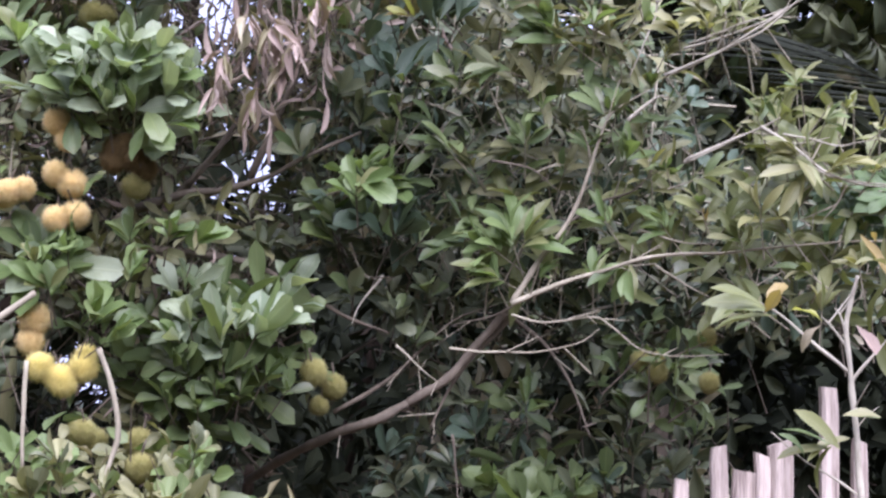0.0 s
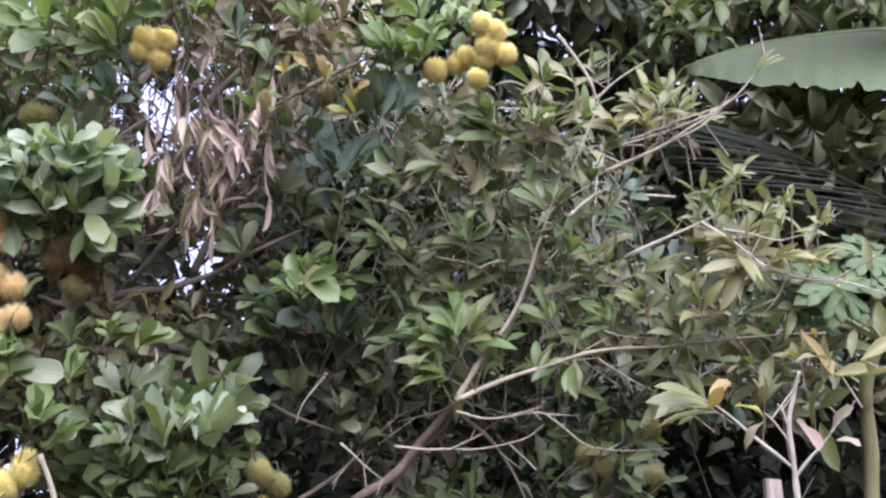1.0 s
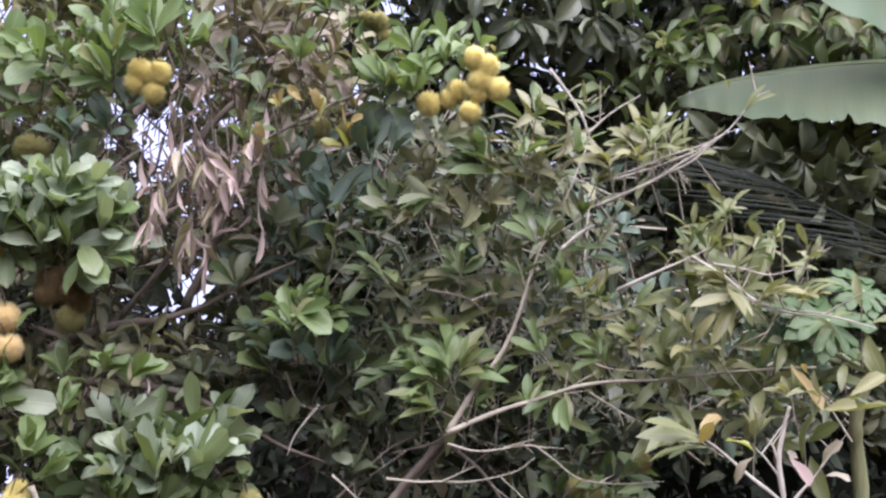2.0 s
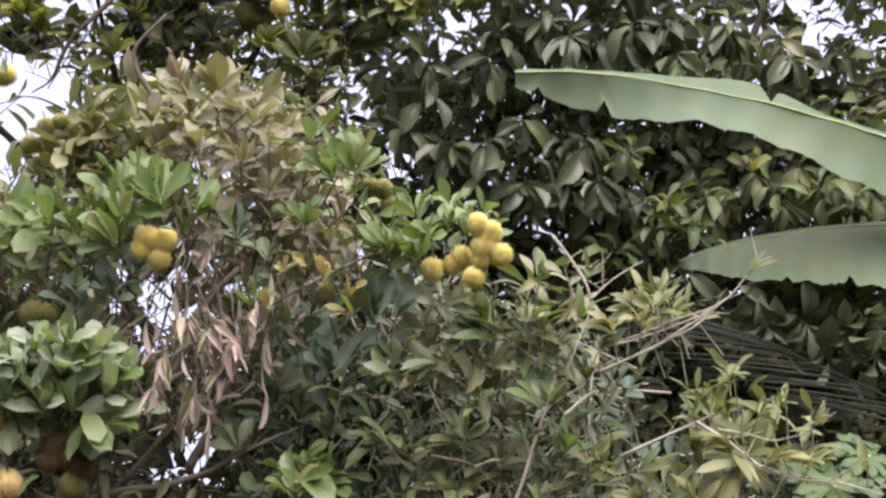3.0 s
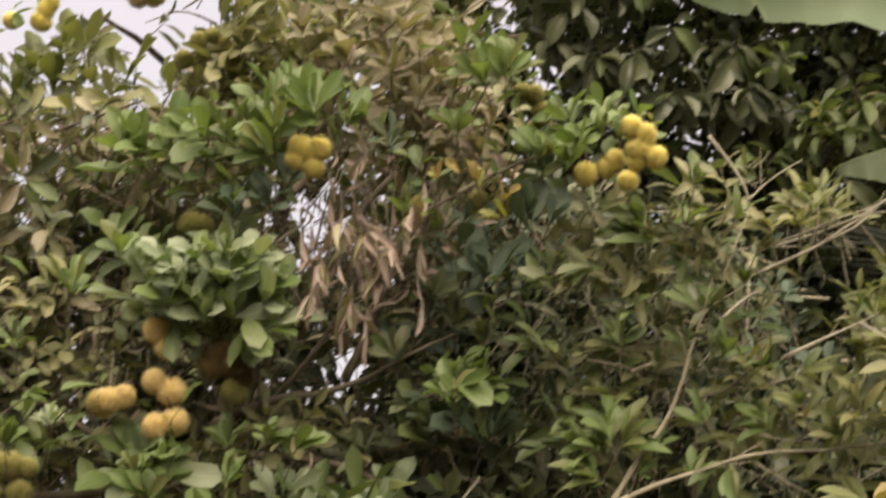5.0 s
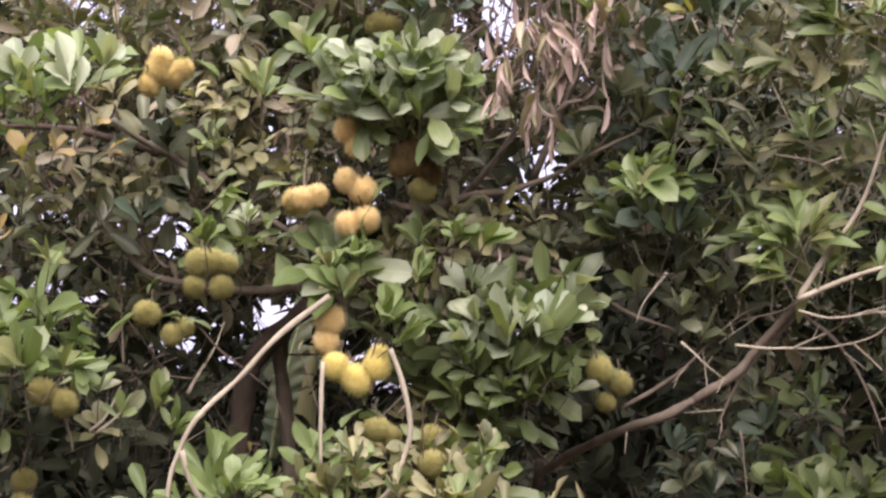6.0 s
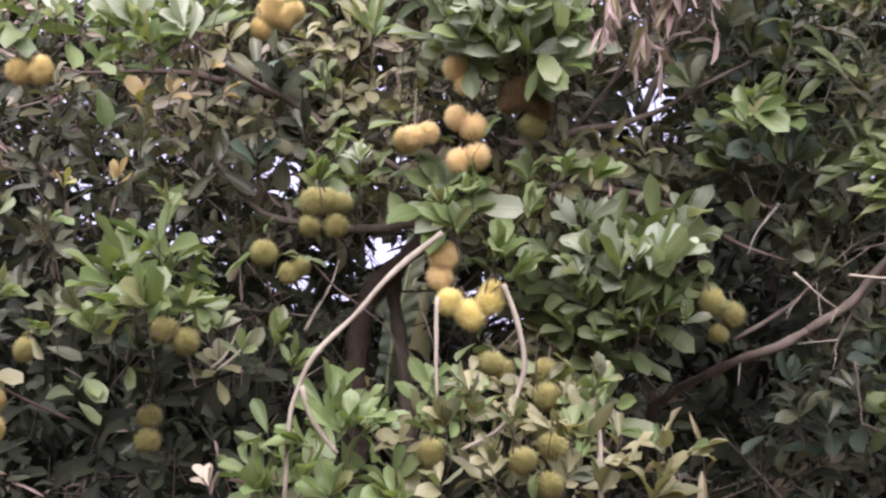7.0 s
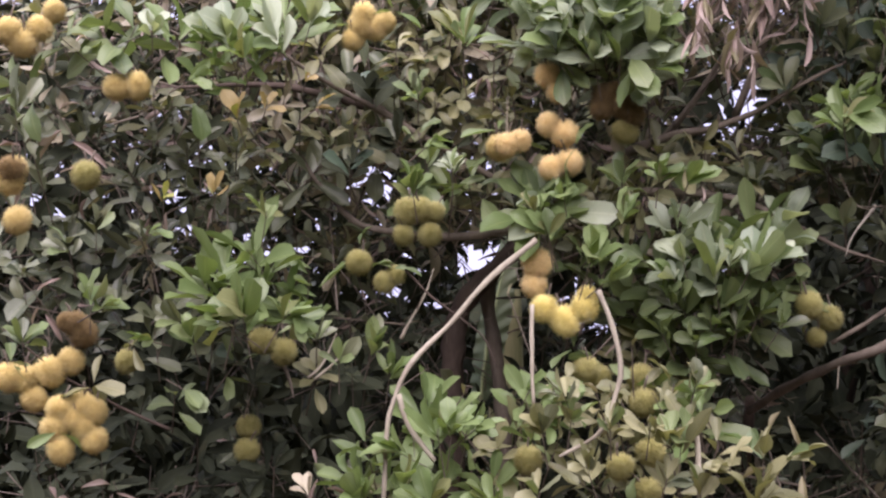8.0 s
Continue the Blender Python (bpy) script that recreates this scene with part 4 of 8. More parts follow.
fans(back_tree, "dark", "tongue", [
    (-0.982, 3.841, 3.663, 0.116, 6, 10, 60), (-0.991, 3.886, 3.569, 0.116, 6, 0, 60), (-0.892, 3.915, 3.56, 0.109, 5, -30, 50), (-0.762, 3.994, 3.449, 0.171, 3, -78, 14),
    (-0.792, 4.011, 3.398, 0.148, 3, -82, 14), (-0.943, 4.008, 3.329, 0.116, 7, 0, 70), (-0.986, 4.022, 3.27, 0.116, 7, 0, 75), (-0.922, 4.046, 3.248, 0.116, 6, 10, 70),
    (-0.689, 4.011, 3.44, 0.124, 7, 0, 70), (-0.637, 4.045, 3.381, 0.124, 7, 0, 70), (-0.696, 4.066, 3.307, 0.124, 7, 0, 70), (-0.585, 4.072, 3.335, 0.124, 7, 0, 70),
    (-0.517, 4.1, 3.289, 0.124, 7, 0, 70), (-0.666, 4.093, 3.252, 0.124, 7, 0, 70),
], scale=0.78, more=8, stem=0.5)
fans(back_tree, "lime", "tongue", [
    (-0.196, 3.939, 3.589, 0.123, 7, 10, 60), (-0.226, 3.978, 3.506, 0.123, 7, 0, 65), (-0.302, 3.961, 3.531, 0.123, 7, 10, 65), (-0.286, 4.0, 3.449, 0.123, 7, 0, 65),
    (-0.407, 3.964, 3.506, 0.123, 7, 0, 65), (-0.512, 3.954, 3.5, 0.123, 7, 0, 65), (-0.541, 3.986, 3.423, 0.115, 7, 0, 65), (-0.195, 4.023, 3.41, 0.115, 7, 0, 65),
    (-0.172, 4.059, 3.326, 0.115, 7, 0, 65), (-0.361, 4.053, 3.313, 0.115, 6, 10, 50), (-0.848, 3.995, 3.276, 0.115, 6, 20, 55), (-0.975, 3.907, 3.415, 0.107, 6, 0, 60),
], scale=0.78, more=8, stem=0.5)
back_tree.finish(BARK_DARK, "green leaves in whorls at the shoot ends")

# ------------------------------------------------------- banana plant

def blade(midrib, upper, lower, steps=96, tears=(), seed=0):
    """Half-blades on both sides of a midrib. midrib: points; upper and lower: offset vectors at the ends and middle; tears: (side, where, width, depth)."""
    r = random.Random(seed)
    line = spline(midrib, max(2, steps // (len(midrib) - 1)))
    n = len(line)
    halves = []
    for side, offs in ((0, upper), (1, lower)):
        edge = spline(offs, max(2, n // (len(offs) - 1) + 1))
        bm = bmesh.new()
        uvl = bm.loops.layers.uv.new("UVMap")
        rows = []
        across = 6
        for i, p in enumerate(line):
            f = i / (n - 1)
            o = edge[min(int(f * (len(edge) - 1)), len(edge) - 1)]
            cut = 1.0
            for s, where, wide, deep in tears:
                if s == side and abs(f - where) < wide:
                    cut = min(cut, 1 - deep * (1 - abs(f - where) / wide))
            cut *= 1 + 0.03 * math.sin(f * 60 + side) + 0.02 * r.uniform(-1, 1)
            row = []
            for k in range(across + 1):
                u = k / across
                sag = Vector((0, 0, 0.03 * o.length * math.sin(u * 3))) if side == 0 else Vector((0, 0.06 * o.length * math.sin(u * 3), 0))
                ripple = Vector((0, 1, 0.2)) * 0.004 * math.sin(f * 70 + 2 * u) * u
                row.append((bm.verts.new(p + o * u * cut + sag + ripple), (0.5 + (0.5 if side else -0.5) * u, f)))
            rows.append(row)
        for i in range(n - 1):
            for k in range(across):
                q = [rows[i][k], rows[i][k + 1], rows[i + 1][k + 1], rows[i + 1][k]]
                face = bm.faces.new([c[0] for c in q])
                face.smooth = True
                for loop, c in zip(face.loops, q):
                    loop[uvl].uv = c[1]
        halves.append(bm)
    return line, halves


def banana_material(name, dark, light, thin):
    mat = leaf_material(name, dark, light, 0.62, thin, 0.12, spot=(0.25, 0.2, 0.08))
    for node in mat.node_tree.nodes:
        if node.type == "MATH" and node.operation == "MULTIPLY" and abs(node.inputs[1].default_value - 62) < 0.1:
            node.inputs[1].default_value = 330.0
        if node.type == "MATH" and node.operation == "MULTIPLY_ADD":
            node.inputs[1].default_value = -0.05
        if node.type == "BUMP":
            node.inputs["Strength"].default_value = 0.3
        if node.type == "TEX_NOISE":
            node.inputs["Scale"].default_value = 7.0
        if node.type == "MAP_RANGE" and abs(node.inputs[1].default_value - 0.6) < 0.01:
            node.inputs[1].default_value, node.inputs[2].default_value, node.inputs[4].default_value = 0.4, 0.75, 0.22
    return mat


BANANA = banana_material("banana_leaf", (0.088, 0.138, 0.074), (0.124, 0.180, 0.104), 0.2)
# duller copy of BANANA with the lower leaf's shade worked into its colour
BANANA_SHADED = banana_material("banana_leaf_shaded", (0.080, 0.118, 0.062), (0.118, 0.158, 0.090), 0.16)
BANANA_THIN = banana_material("banana_leaf_young", (0.098, 0.16, 0.066), (0.165, 0.235, 0.105), 0.32)
RIB = rough_material("banana_midrib", (0.26, 0.31, 0.15), (0.36, 0.41, 0.22), 12, rough=0.5, bump=0.1)
STEM = rough_material("banana_stem", (0.10, 0.12, 0.05), (0.24, 0.22, 0.12), 6, rough=0.6, stretch=(4, 4, 0.5))

banana = thing("banana_plant", polar(-26, -20, 4.4), "banana plant with long arching green leaves and torn edges", "banana plant")
limb(banana, "stem", STEM, 0.11, 0.07, [polar(-26, -20, 4.4), polar(-26, 0, 4.3), polar(-26, 13, 4.2)])


def banana_leaf(materials, midrib, upper, lower, tears, seed, rib, label):
    line, halves = blade(midrib, upper, lower, tears=tears, seed=seed)
    ob = part("leaf_blade", halves[0], materials[0], banana, label)
    part("leaf_blade", halves[1], materials[1], banana, label)
    part("midrib", tube([p + Vector((0, -0.001, 0.001)) for p in line[::6]] + [line[-1]], rib * 0.35, rib, steps=3, sides=6, knobs=0.02), RIB, ob)
    return ob


banana_leaf((BANANA, BANANA), [(0.306, 3.628, 3.037), (0.43, 3.615, 3.036), (0.566, 3.621, 3.028), (0.704, 3.636, 3.012), (0.886, 3.66, 2.986), (1.068, 3.68, 2.947), (1.277, 3.739, 2.905), (1.494, 3.746, 2.809), (1.682, 3.763, 2.672)],
    [(0.001, 0.016, 0.015), (0.003, 0.025, 0.017), (0.007, 0.042, 0.029), (0.01, 0.047, 0.043), (0.017, 0.058, 0.067), (0.016, 0.051, 0.03), (0.031, 0.085, 0.047), (0.035, 0.081, 0.055), (0.04, 0.085, 0.038)], [(0.003, 0.012, -0.032), (0.014, 0.028, -0.079), (0.018, 0.013, -0.103), (0.014, -0.011, -0.097), (0.003, -0.02, -0.101), (0.001, -0.01, -0.133), (-0.014, -0.002, -0.153), (-0.023, 0.009, -0.113), (0, 0.007, -0.027)], ((1, 0.05, 0.012, 0.45), (1, 0.195, 0.012, 0.5), (1, 0.40, 0.04, 0.12), (0, 0.53, 0.014, 0.9)), 1, 0.004, 'pale green banana leaf with torn lower edge')
banana_leaf((BANANA_SHADED, BANANA_SHADED), [(0.747, 3.962, 2.661), (0.814, 3.943, 2.683), (0.915, 3.935, 2.708), (1.029, 3.923, 2.726), (1.142, 3.91, 2.738), (1.267, 3.902, 2.745), (1.454, 3.894, 2.735), (1.64, 3.847, 2.636)],
    [(0.004, 0.018, 0.008), (0.024, 0.112, 0.036), (0.044, 0.186, 0.058), (0.054, 0.204, 0.064), (0.06, 0.202, 0.064), (0.066, 0.2, 0.064), (0.068, 0.179, 0.058), (0.038, 0.088, 0.03)], [(0.006, 0.003, -0.017), (0.002, -0.046, -0.07), (-0.031, -0.108, -0.127), (-0.045, -0.139, -0.159), (-0.055, -0.151, -0.183), (-0.061, -0.145, -0.196), (-0.052, -0.102, -0.164), (0, 0.007, -0.027)], ((1, 0.42, 0.02, 0.15), (1, 0.62, 0.02, 0.2)), 2, 0.0015, 'shaded blue-green banana leaf seen from beneath')
# one material per half: the leaf's sunlit and shaded sides, set by colour
banana_leaf((BANANA, BANANA_THIN), [(0.486, 2.47, 3.361), (0.676, 2.623, 3.245), (0.794, 2.692, 3.172), (0.902, 2.747, 3.118), (1.001, 2.809, 3.047), (1.102, 2.882, 2.936), (1.237, 3.044, 2.833), (1.432, 3.332, 2.759)],
    [(0.015, -0.008, 0.007), (0.055, 0.011, 0.057), (0.064, 0.012, 0.069), (0.07, 0.007, 0.073), (0.077, 0.006, 0.072), (0.075, 0, 0.062), (0.061, -0.009, 0.047), (0.022, -0.012, 0.009)], [(-0.059, 0.025, -0.02), (-0.18, 0.124, -0.044), (-0.131, 0.127, -0.039), (-0.109, 0.137, -0.068), (-0.083, 0.12, -0.048), (-0.064, 0.096, -0.035), (-0.051, 0.072, -0.048), (-0.022, 0.016, -0.021)], (), 3, 0.009, 'young banana leaf lit through from above')
for a in ((-24.5, 10.5, 4.25), (-23.5, 8.5, 4.3), (-21.5, 12, 3.8)):
    limb(banana, "leaf_stalk", STEM, 0.03, 0.012, [polar(-26, 9, 4.25), polar(a[0] - 0.7, a[1] - 1.5, (a[2] + 4.25) / 2), polar(*a)])

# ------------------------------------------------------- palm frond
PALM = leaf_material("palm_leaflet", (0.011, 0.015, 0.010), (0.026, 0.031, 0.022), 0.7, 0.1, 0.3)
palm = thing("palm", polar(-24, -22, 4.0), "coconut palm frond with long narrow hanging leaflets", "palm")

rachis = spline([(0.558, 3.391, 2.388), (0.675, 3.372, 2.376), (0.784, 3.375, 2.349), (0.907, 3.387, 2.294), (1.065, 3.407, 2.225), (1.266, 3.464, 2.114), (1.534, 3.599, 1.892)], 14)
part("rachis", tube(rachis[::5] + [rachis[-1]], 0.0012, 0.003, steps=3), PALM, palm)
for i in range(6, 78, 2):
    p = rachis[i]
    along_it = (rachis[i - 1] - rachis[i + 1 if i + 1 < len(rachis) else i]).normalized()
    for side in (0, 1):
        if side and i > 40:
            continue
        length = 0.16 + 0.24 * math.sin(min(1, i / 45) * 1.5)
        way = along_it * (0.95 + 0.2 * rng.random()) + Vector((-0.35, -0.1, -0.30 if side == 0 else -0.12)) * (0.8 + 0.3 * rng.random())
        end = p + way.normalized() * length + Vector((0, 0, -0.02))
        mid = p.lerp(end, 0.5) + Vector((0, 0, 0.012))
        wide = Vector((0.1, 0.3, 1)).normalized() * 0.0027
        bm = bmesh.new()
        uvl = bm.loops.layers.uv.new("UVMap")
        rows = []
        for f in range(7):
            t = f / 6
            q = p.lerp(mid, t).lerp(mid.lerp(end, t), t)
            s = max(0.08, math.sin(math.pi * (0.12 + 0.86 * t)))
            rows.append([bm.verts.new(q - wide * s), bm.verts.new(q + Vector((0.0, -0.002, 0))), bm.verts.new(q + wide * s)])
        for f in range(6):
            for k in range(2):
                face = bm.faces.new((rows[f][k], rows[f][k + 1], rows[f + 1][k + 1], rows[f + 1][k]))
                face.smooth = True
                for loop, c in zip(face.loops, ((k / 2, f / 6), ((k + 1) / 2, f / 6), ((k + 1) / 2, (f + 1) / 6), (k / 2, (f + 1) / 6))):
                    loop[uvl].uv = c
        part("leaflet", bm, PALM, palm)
limb(palm, "trunk", BARK_BROWN, 0.13, 0.10, [polar(-24, -22, 4.0), polar(-24, -10, 4.0), polar(-23.5, 1.5, 3.9)])

# ------------------------------------------------------- low bushes under the trees
low_bush = Plant("bush", polar(-4, -24, 3.9), "low bush of broad green leaves in the shade under the branches", "bush")

fans(low_bush, "dark", "oval", [
    (0.04, 3.032, 1.602, 0.073, 5, -20, 50), (0.278, 3.018, 1.647, 0.079, 4, -30, 40), (0.411, 3.002, 1.669, 0.079, 6, -20, 60), (0.431, 3.0, 1.618, 0.068, 5, 20, 60),
    (0.34, 3.012, 1.586, 0.068, 5, 0, 60), (0.421, 3.001, 1.475, 0.068, 5, 0, 60), (0.35, 3.011, 1.504, 0.068, 4, 0, 40), (0.471, 2.993, 1.675, 0.068, 5, 30, 60),
    (0.38, 3.007, 1.623, 0.068, 5, -30, 60), (0.246, 3.017, 1.735, 0.063, 4, 20, 50), (0.461, 2.996, 1.532, 0.063, 5, 20, 60), (-0.083, 3.028, 1.441, 0.089, 4, -10, 50),
])
fans(low_bush, "green", "oval", [
    (0.152, 2.978, 1.593, 0.082, 4, -5, 65), (0.153, 2.974, 1.416, 0.124, 6, 0, 50), (0.209, 2.971, 1.422, 0.093, 4, 30, 30), (0.092, 2.978, 1.44, 0.087, 5, -30, 40),
    (0.244, 2.969, 1.438, 0.072, 4, 20, 50),
])
fans(low_bush, "teal", "oval", [
    (-0.03, 3.028, 1.421, 0.094, 4, -5, 40), (0.061, 3.031, 1.546, 0.073, 5, -10, 60), (0.299, 3.015, 1.457, 0.073, 5, 0, 60), (0.02, 3.031, 1.483, 0.073, 5, -30, 50),
    (-0.094, 3.03, 1.502, 0.084, 4, 20, 50),
])
sprigs(low_bush, "green", "oval", [
    (0.157, 3.078, 1.61, 0.095, 6), (0.093, 3.08, 1.599, 0.082, 5), (0.095, 3.078, 1.452, 0.116, 7), (0.179, 3.074, 1.443, 0.122, 8),
    (0.126, 3.078, 1.484, 0.102, 6), (0.231, 3.071, 1.444, 0.109, 6), (0.417, 3.051, 1.666, 0.095, 8), (0.468, 3.043, 1.698, 0.088, 7),
    (0.355, 3.057, 1.728, 0.088, 7), (0.324, 3.063, 1.665, 0.082, 7), (0.479, 3.043, 1.625, 0.082, 6), (0.387, 3.057, 1.592, 0.082, 7),
    (0.199, 3.075, 1.506, 0.082, 5),
], spread=(45, 95))
sprigs(low_bush, "teal", "oval", [
    (-0.042, 3.129, 1.443, 0.111, 5), (0.022, 3.129, 1.428, 0.111, 5), (-0.096, 3.128, 1.447, 0.097, 4), (-0.149, 3.125, 1.415, 0.097, 4),
], spread=(45, 100))
sprigs(low_bush, "green", "oval", [
    (0.354, 2.808, 1.653, 0.062, 3), (0.439, 2.794, 1.697, 0.062, 4), (0.402, 2.801, 1.658, 0.062, 4), (0.468, 2.792, 1.621, 0.056, 3),
    (0.345, 2.808, 1.682, 0.056, 3),
], spread=(50, 100))

# sprigs coloured near black to stand for shade low in the bush
sprigs(low_bush, "deep_shade", "oval", [
    (-0.294, 3.316, 1.426, 0.096, 8), (-0.249, 3.319, 1.415, 0.096, 8), (-0.204, 3.322, 1.416, 0.088, 7),
], spread=(45, 100))
sprigs(low_bush, "dark", "oval", [
    (0.346, 3.163, 1.539, 0.091, 7), (0.452, 3.149, 1.519, 0.091, 7), (0.292, 3.168, 1.581, 0.084, 7), (0.019, 3.18, 1.675, 0.084, 7),
    (-0.049, 3.173, 1.805, 0.091, 8), (-0.104, 3.171, 1.804, 0.084, 7), (0.017, 3.171, 1.828, 0.091, 8), (0.072, 3.172, 1.807, 0.084, 7),
], spread=(45, 105))
# again near-black leaves in place of shade
sprigs(low_bush, "deep_shade", "oval", [
    (0.547, 3.134, 1.595, 0.084, 6), (0.589, 3.124, 1.682, 0.084, 6), (0.399, 3.154, 1.454, 0.084, 7), (0.325, 3.163, 1.452, 0.084, 7),
], spread=(45, 105))
# part of the filling is near black, shade put into leaf colour
fill(low_bush, "oval", ["deep_shade", "dark", "mid", "teal", "drab", "mid"], 600, (-15, 8), (-12, 4.5), (3.3, 4.3), 0.085, n=8, sticks=0.35, dry=0.08)
limb(low_bush.root, "stem", BARK_DARK, 0.012, 0.005, [polar(-4, -24, 3.9), polar(-4.5, -15, 3.8), polar(-3, -3, 3.6)])
limb(low_bush.root, "stem", BARK_DARK, 0.012, 0.005, [polar(-4, -24, 3.9), polar(-6.5, -15, 3.8), polar(-8, -1, 3.6)])
low_bush.finish(BARK_BROWN, "shaded green leaves")

# ------------------------------------------------------- narrow-leaved shrub


def shrub_top(a):
    return 7.5 if a < -8.5 else 11.5 if a < -4 else 14.5


shrub = Plant("shrub", polar(3.5, -26, 3.5), "open shrub with pale branches and narrow yellowish-green leaves", "shrub")
fans(shrub, "lime", "narrow", [
    (0.564, 2.44, 2.241, 0.068, 2, 45, 10), (0.539, 2.438, 2.272, 0.05, 1, -10, 5), (0.323, 2.481, 2.255, 0.054, 3, -20, 40),
], scale=0.9, more=0, stem=0)

fans(shrub, "green", "narrow", [
    (0.187, 2.691, 2.204, 0.134, 5, -60, 22), (0.168, 2.687, 2.222, 0.086, 4, -10, 30), (0.243, 2.679, 2.231, 0.081, 4, 0, 50), (0.336, 2.669, 2.229, 0.081, 3, 60, 30),
    (0.089, 2.708, 2.151, 0.105, 4, -80, 20), (0.256, 2.71, 2.088, 0.11, 5, -40, 28), (0.284, 2.707, 2.088, 0.081, 4, 5, 30), (0.134, 2.729, 2.032, 0.081, 6, 0, 60),
    (0.162, 2.718, 2.084, 0.072, 4, -10, 50), (0.001, 2.735, 2.02, 0.091, 4, -50, 25), (0.009, 2.715, 2.124, 0.086, 4, -60, 25), (0.305, 2.719, 2.009, 0.096, 5, 20, 35),
    (0.37, 2.714, 1.985, 0.053, 6, -20, 60), (0.239, 2.724, 2.021, 0.072, 5, -10, 50),
])
fans(shrub, "fresh", "narrow", [
    (0.112, 2.733, 1.869, 0.133, 7, -20, 60), (0.075, 2.736, 1.855, 0.109, 5, -60, 28), (0.267, 2.719, 1.897, 0.085, 4, -40, 40), (0.365, 2.708, 1.887, 0.09, 5, -40, 45),
    (0.09, 2.74, 1.801, 0.1, 4, -70, 25), (0.08, 2.74, 1.81, 0.081, 4, -30, 30), (0.165, 2.736, 1.809, 0.062, 4, 20, 40), (0.25, 2.73, 1.803, 0.081, 3, 0, 40),
    (0.296, 2.724, 1.822, 0.09, 3, -105, 14), (0.308, 2.723, 1.816, 0.081, 2, 188, 8), (0.136, 2.732, 1.865, 0.104, 4, 30, 30), (0.193, 2.73, 1.851, 0.066, 4, 10, 50),
])
fans(shrub, "olive", "narrow", [
    (0.214, 2.777, 2.076, 0.064, 5, 0, 60), (0.116, 2.768, 2.152, 0.064, 4, -10, 40), (0.041, 2.798, 2.003, 0.093, 4, -40, 22), (0.128, 2.791, 2.025, 0.093, 3, -75, 15),
    (0.376, 2.756, 2.094, 0.073, 3, 10, 22), (0.347, 2.751, 2.137, 0.073, 3, -10, 20), (0.206, 2.791, 1.995, 0.068, 4, 20, 40), (0.039, 2.777, 2.118, 0.078, 5, -30, 50),
    (0.297, 2.745, 2.194, 0.068, 5, 0, 50), (0.373, 2.736, 2.193, 0.068, 3, 30, 30), (0.066, 2.754, 2.222, 0.078, 4, -30, 40), (0.409, 2.78, 1.918, 0.068, 4, 0, 50),
])
fans(shrub, "lime", "narrow", [
    (0.412, 2.59, 1.956, 0.087, 3, 80, 15), (0.408, 2.597, 1.909, 0.078, 4, -20, 50), (0.453, 2.593, 1.884, 0.069, 4, 40, 40), (0.492, 2.56, 2.049, 0.069, 4, -20, 50),
    (0.526, 2.553, 2.049, 0.078, 4, 20, 30), (0.552, 2.537, 2.1, 0.055, 4, 20, 50), (0.595, 2.54, 2.038, 0.059, 4, 30, 50), (0.627, 2.528, 2.055, 0.05, 3, 20, 50),
    (0.678, 2.52, 2.027, 0.059, 3, 30, 30), (0.471, 2.593, 1.855, 0.078, 5, -20, 60), (0.539, 2.577, 1.872, 0.087, 4, -40, 30), (0.489, 2.599, 1.756, 0.105, 4, -60, 22),
    (0.485, 2.601, 1.729, 0.059, 3, -60, 50), (0.575, 2.577, 1.803, 0.069, 3, -60, 20),
])
fans(shrub, "khaki", "narrow", [
    (0.547, 2.519, 1.98, 0.108, 5, -50, 38), (0.546, 2.52, 1.976, 0.086, 2, 130, 15), (0.493, 2.543, 1.894, 0.099, 5, -5, 45), (0.555, 2.522, 1.948, 0.104, 2, 205, 14),
    (0.604, 2.508, 1.964, 0.086, 3, 60, 15), (0.587, 2.538, 1.745, 0.086, 2, 5, 10), (0.36, 2.514, 2.173, 0.072, 4, -10, 50), (0.407, 2.504, 2.185, 0.054, 4, 10, 50),
    (0.64, 2.519, 1.81, 0.063, 3, -10, 30), (0.662, 2.495, 1.956, 0.063, 3, 40, 30),
])
fans(shrub, "lime", "narrow", [
    (0.435, 2.537, 2.209, 0.078, 7, 0, 50), (0.461, 2.534, 2.203, 0.059, 4, 30, 40), (0.399, 2.542, 2.214, 0.059, 4, -40, 40),
])
sprigs(shrub, "lime", "narrow", [
    (0.11, 2.805, 1.936, 0.125, 8), (0.14, 2.811, 1.878, 0.119, 8), (0.082, 2.816, 1.858, 0.106, 7), (0.139, 2.803, 1.946, 0.1, 6),
    (0.265, 2.797, 1.923, 0.094, 6), (0.331, 2.783, 1.966, 0.094, 7), (0.398, 2.777, 1.946, 0.1, 7), (0.323, 2.793, 1.899, 0.094, 6),
    (0.286, 2.805, 1.831, 0.094, 5), (0.457, 2.782, 1.831, 0.112, 6), (0.503, 2.774, 1.822, 0.119, 7), (0.538, 2.752, 1.955, 0.112, 7),
    (0.518, 2.743, 2.04, 0.1, 6), (0.582, 2.733, 2.02, 0.119, 6), (0.646, 2.72, 2.009, 0.112, 6), (0.446, 2.775, 1.908, 0.087, 7),
    (0.493, 2.77, 1.879, 0.1, 7),
], spread=(40, 95), up=0.5)
sprigs(shrub, "lime", "narrow", [
    (0.567, 2.757, 1.869, 0.1, 7), (0.64, 2.742, 1.859, 0.106, 6), (0.371, 2.786, 1.908, 0.087, 6),
], spread=(40, 95), up=0.5)
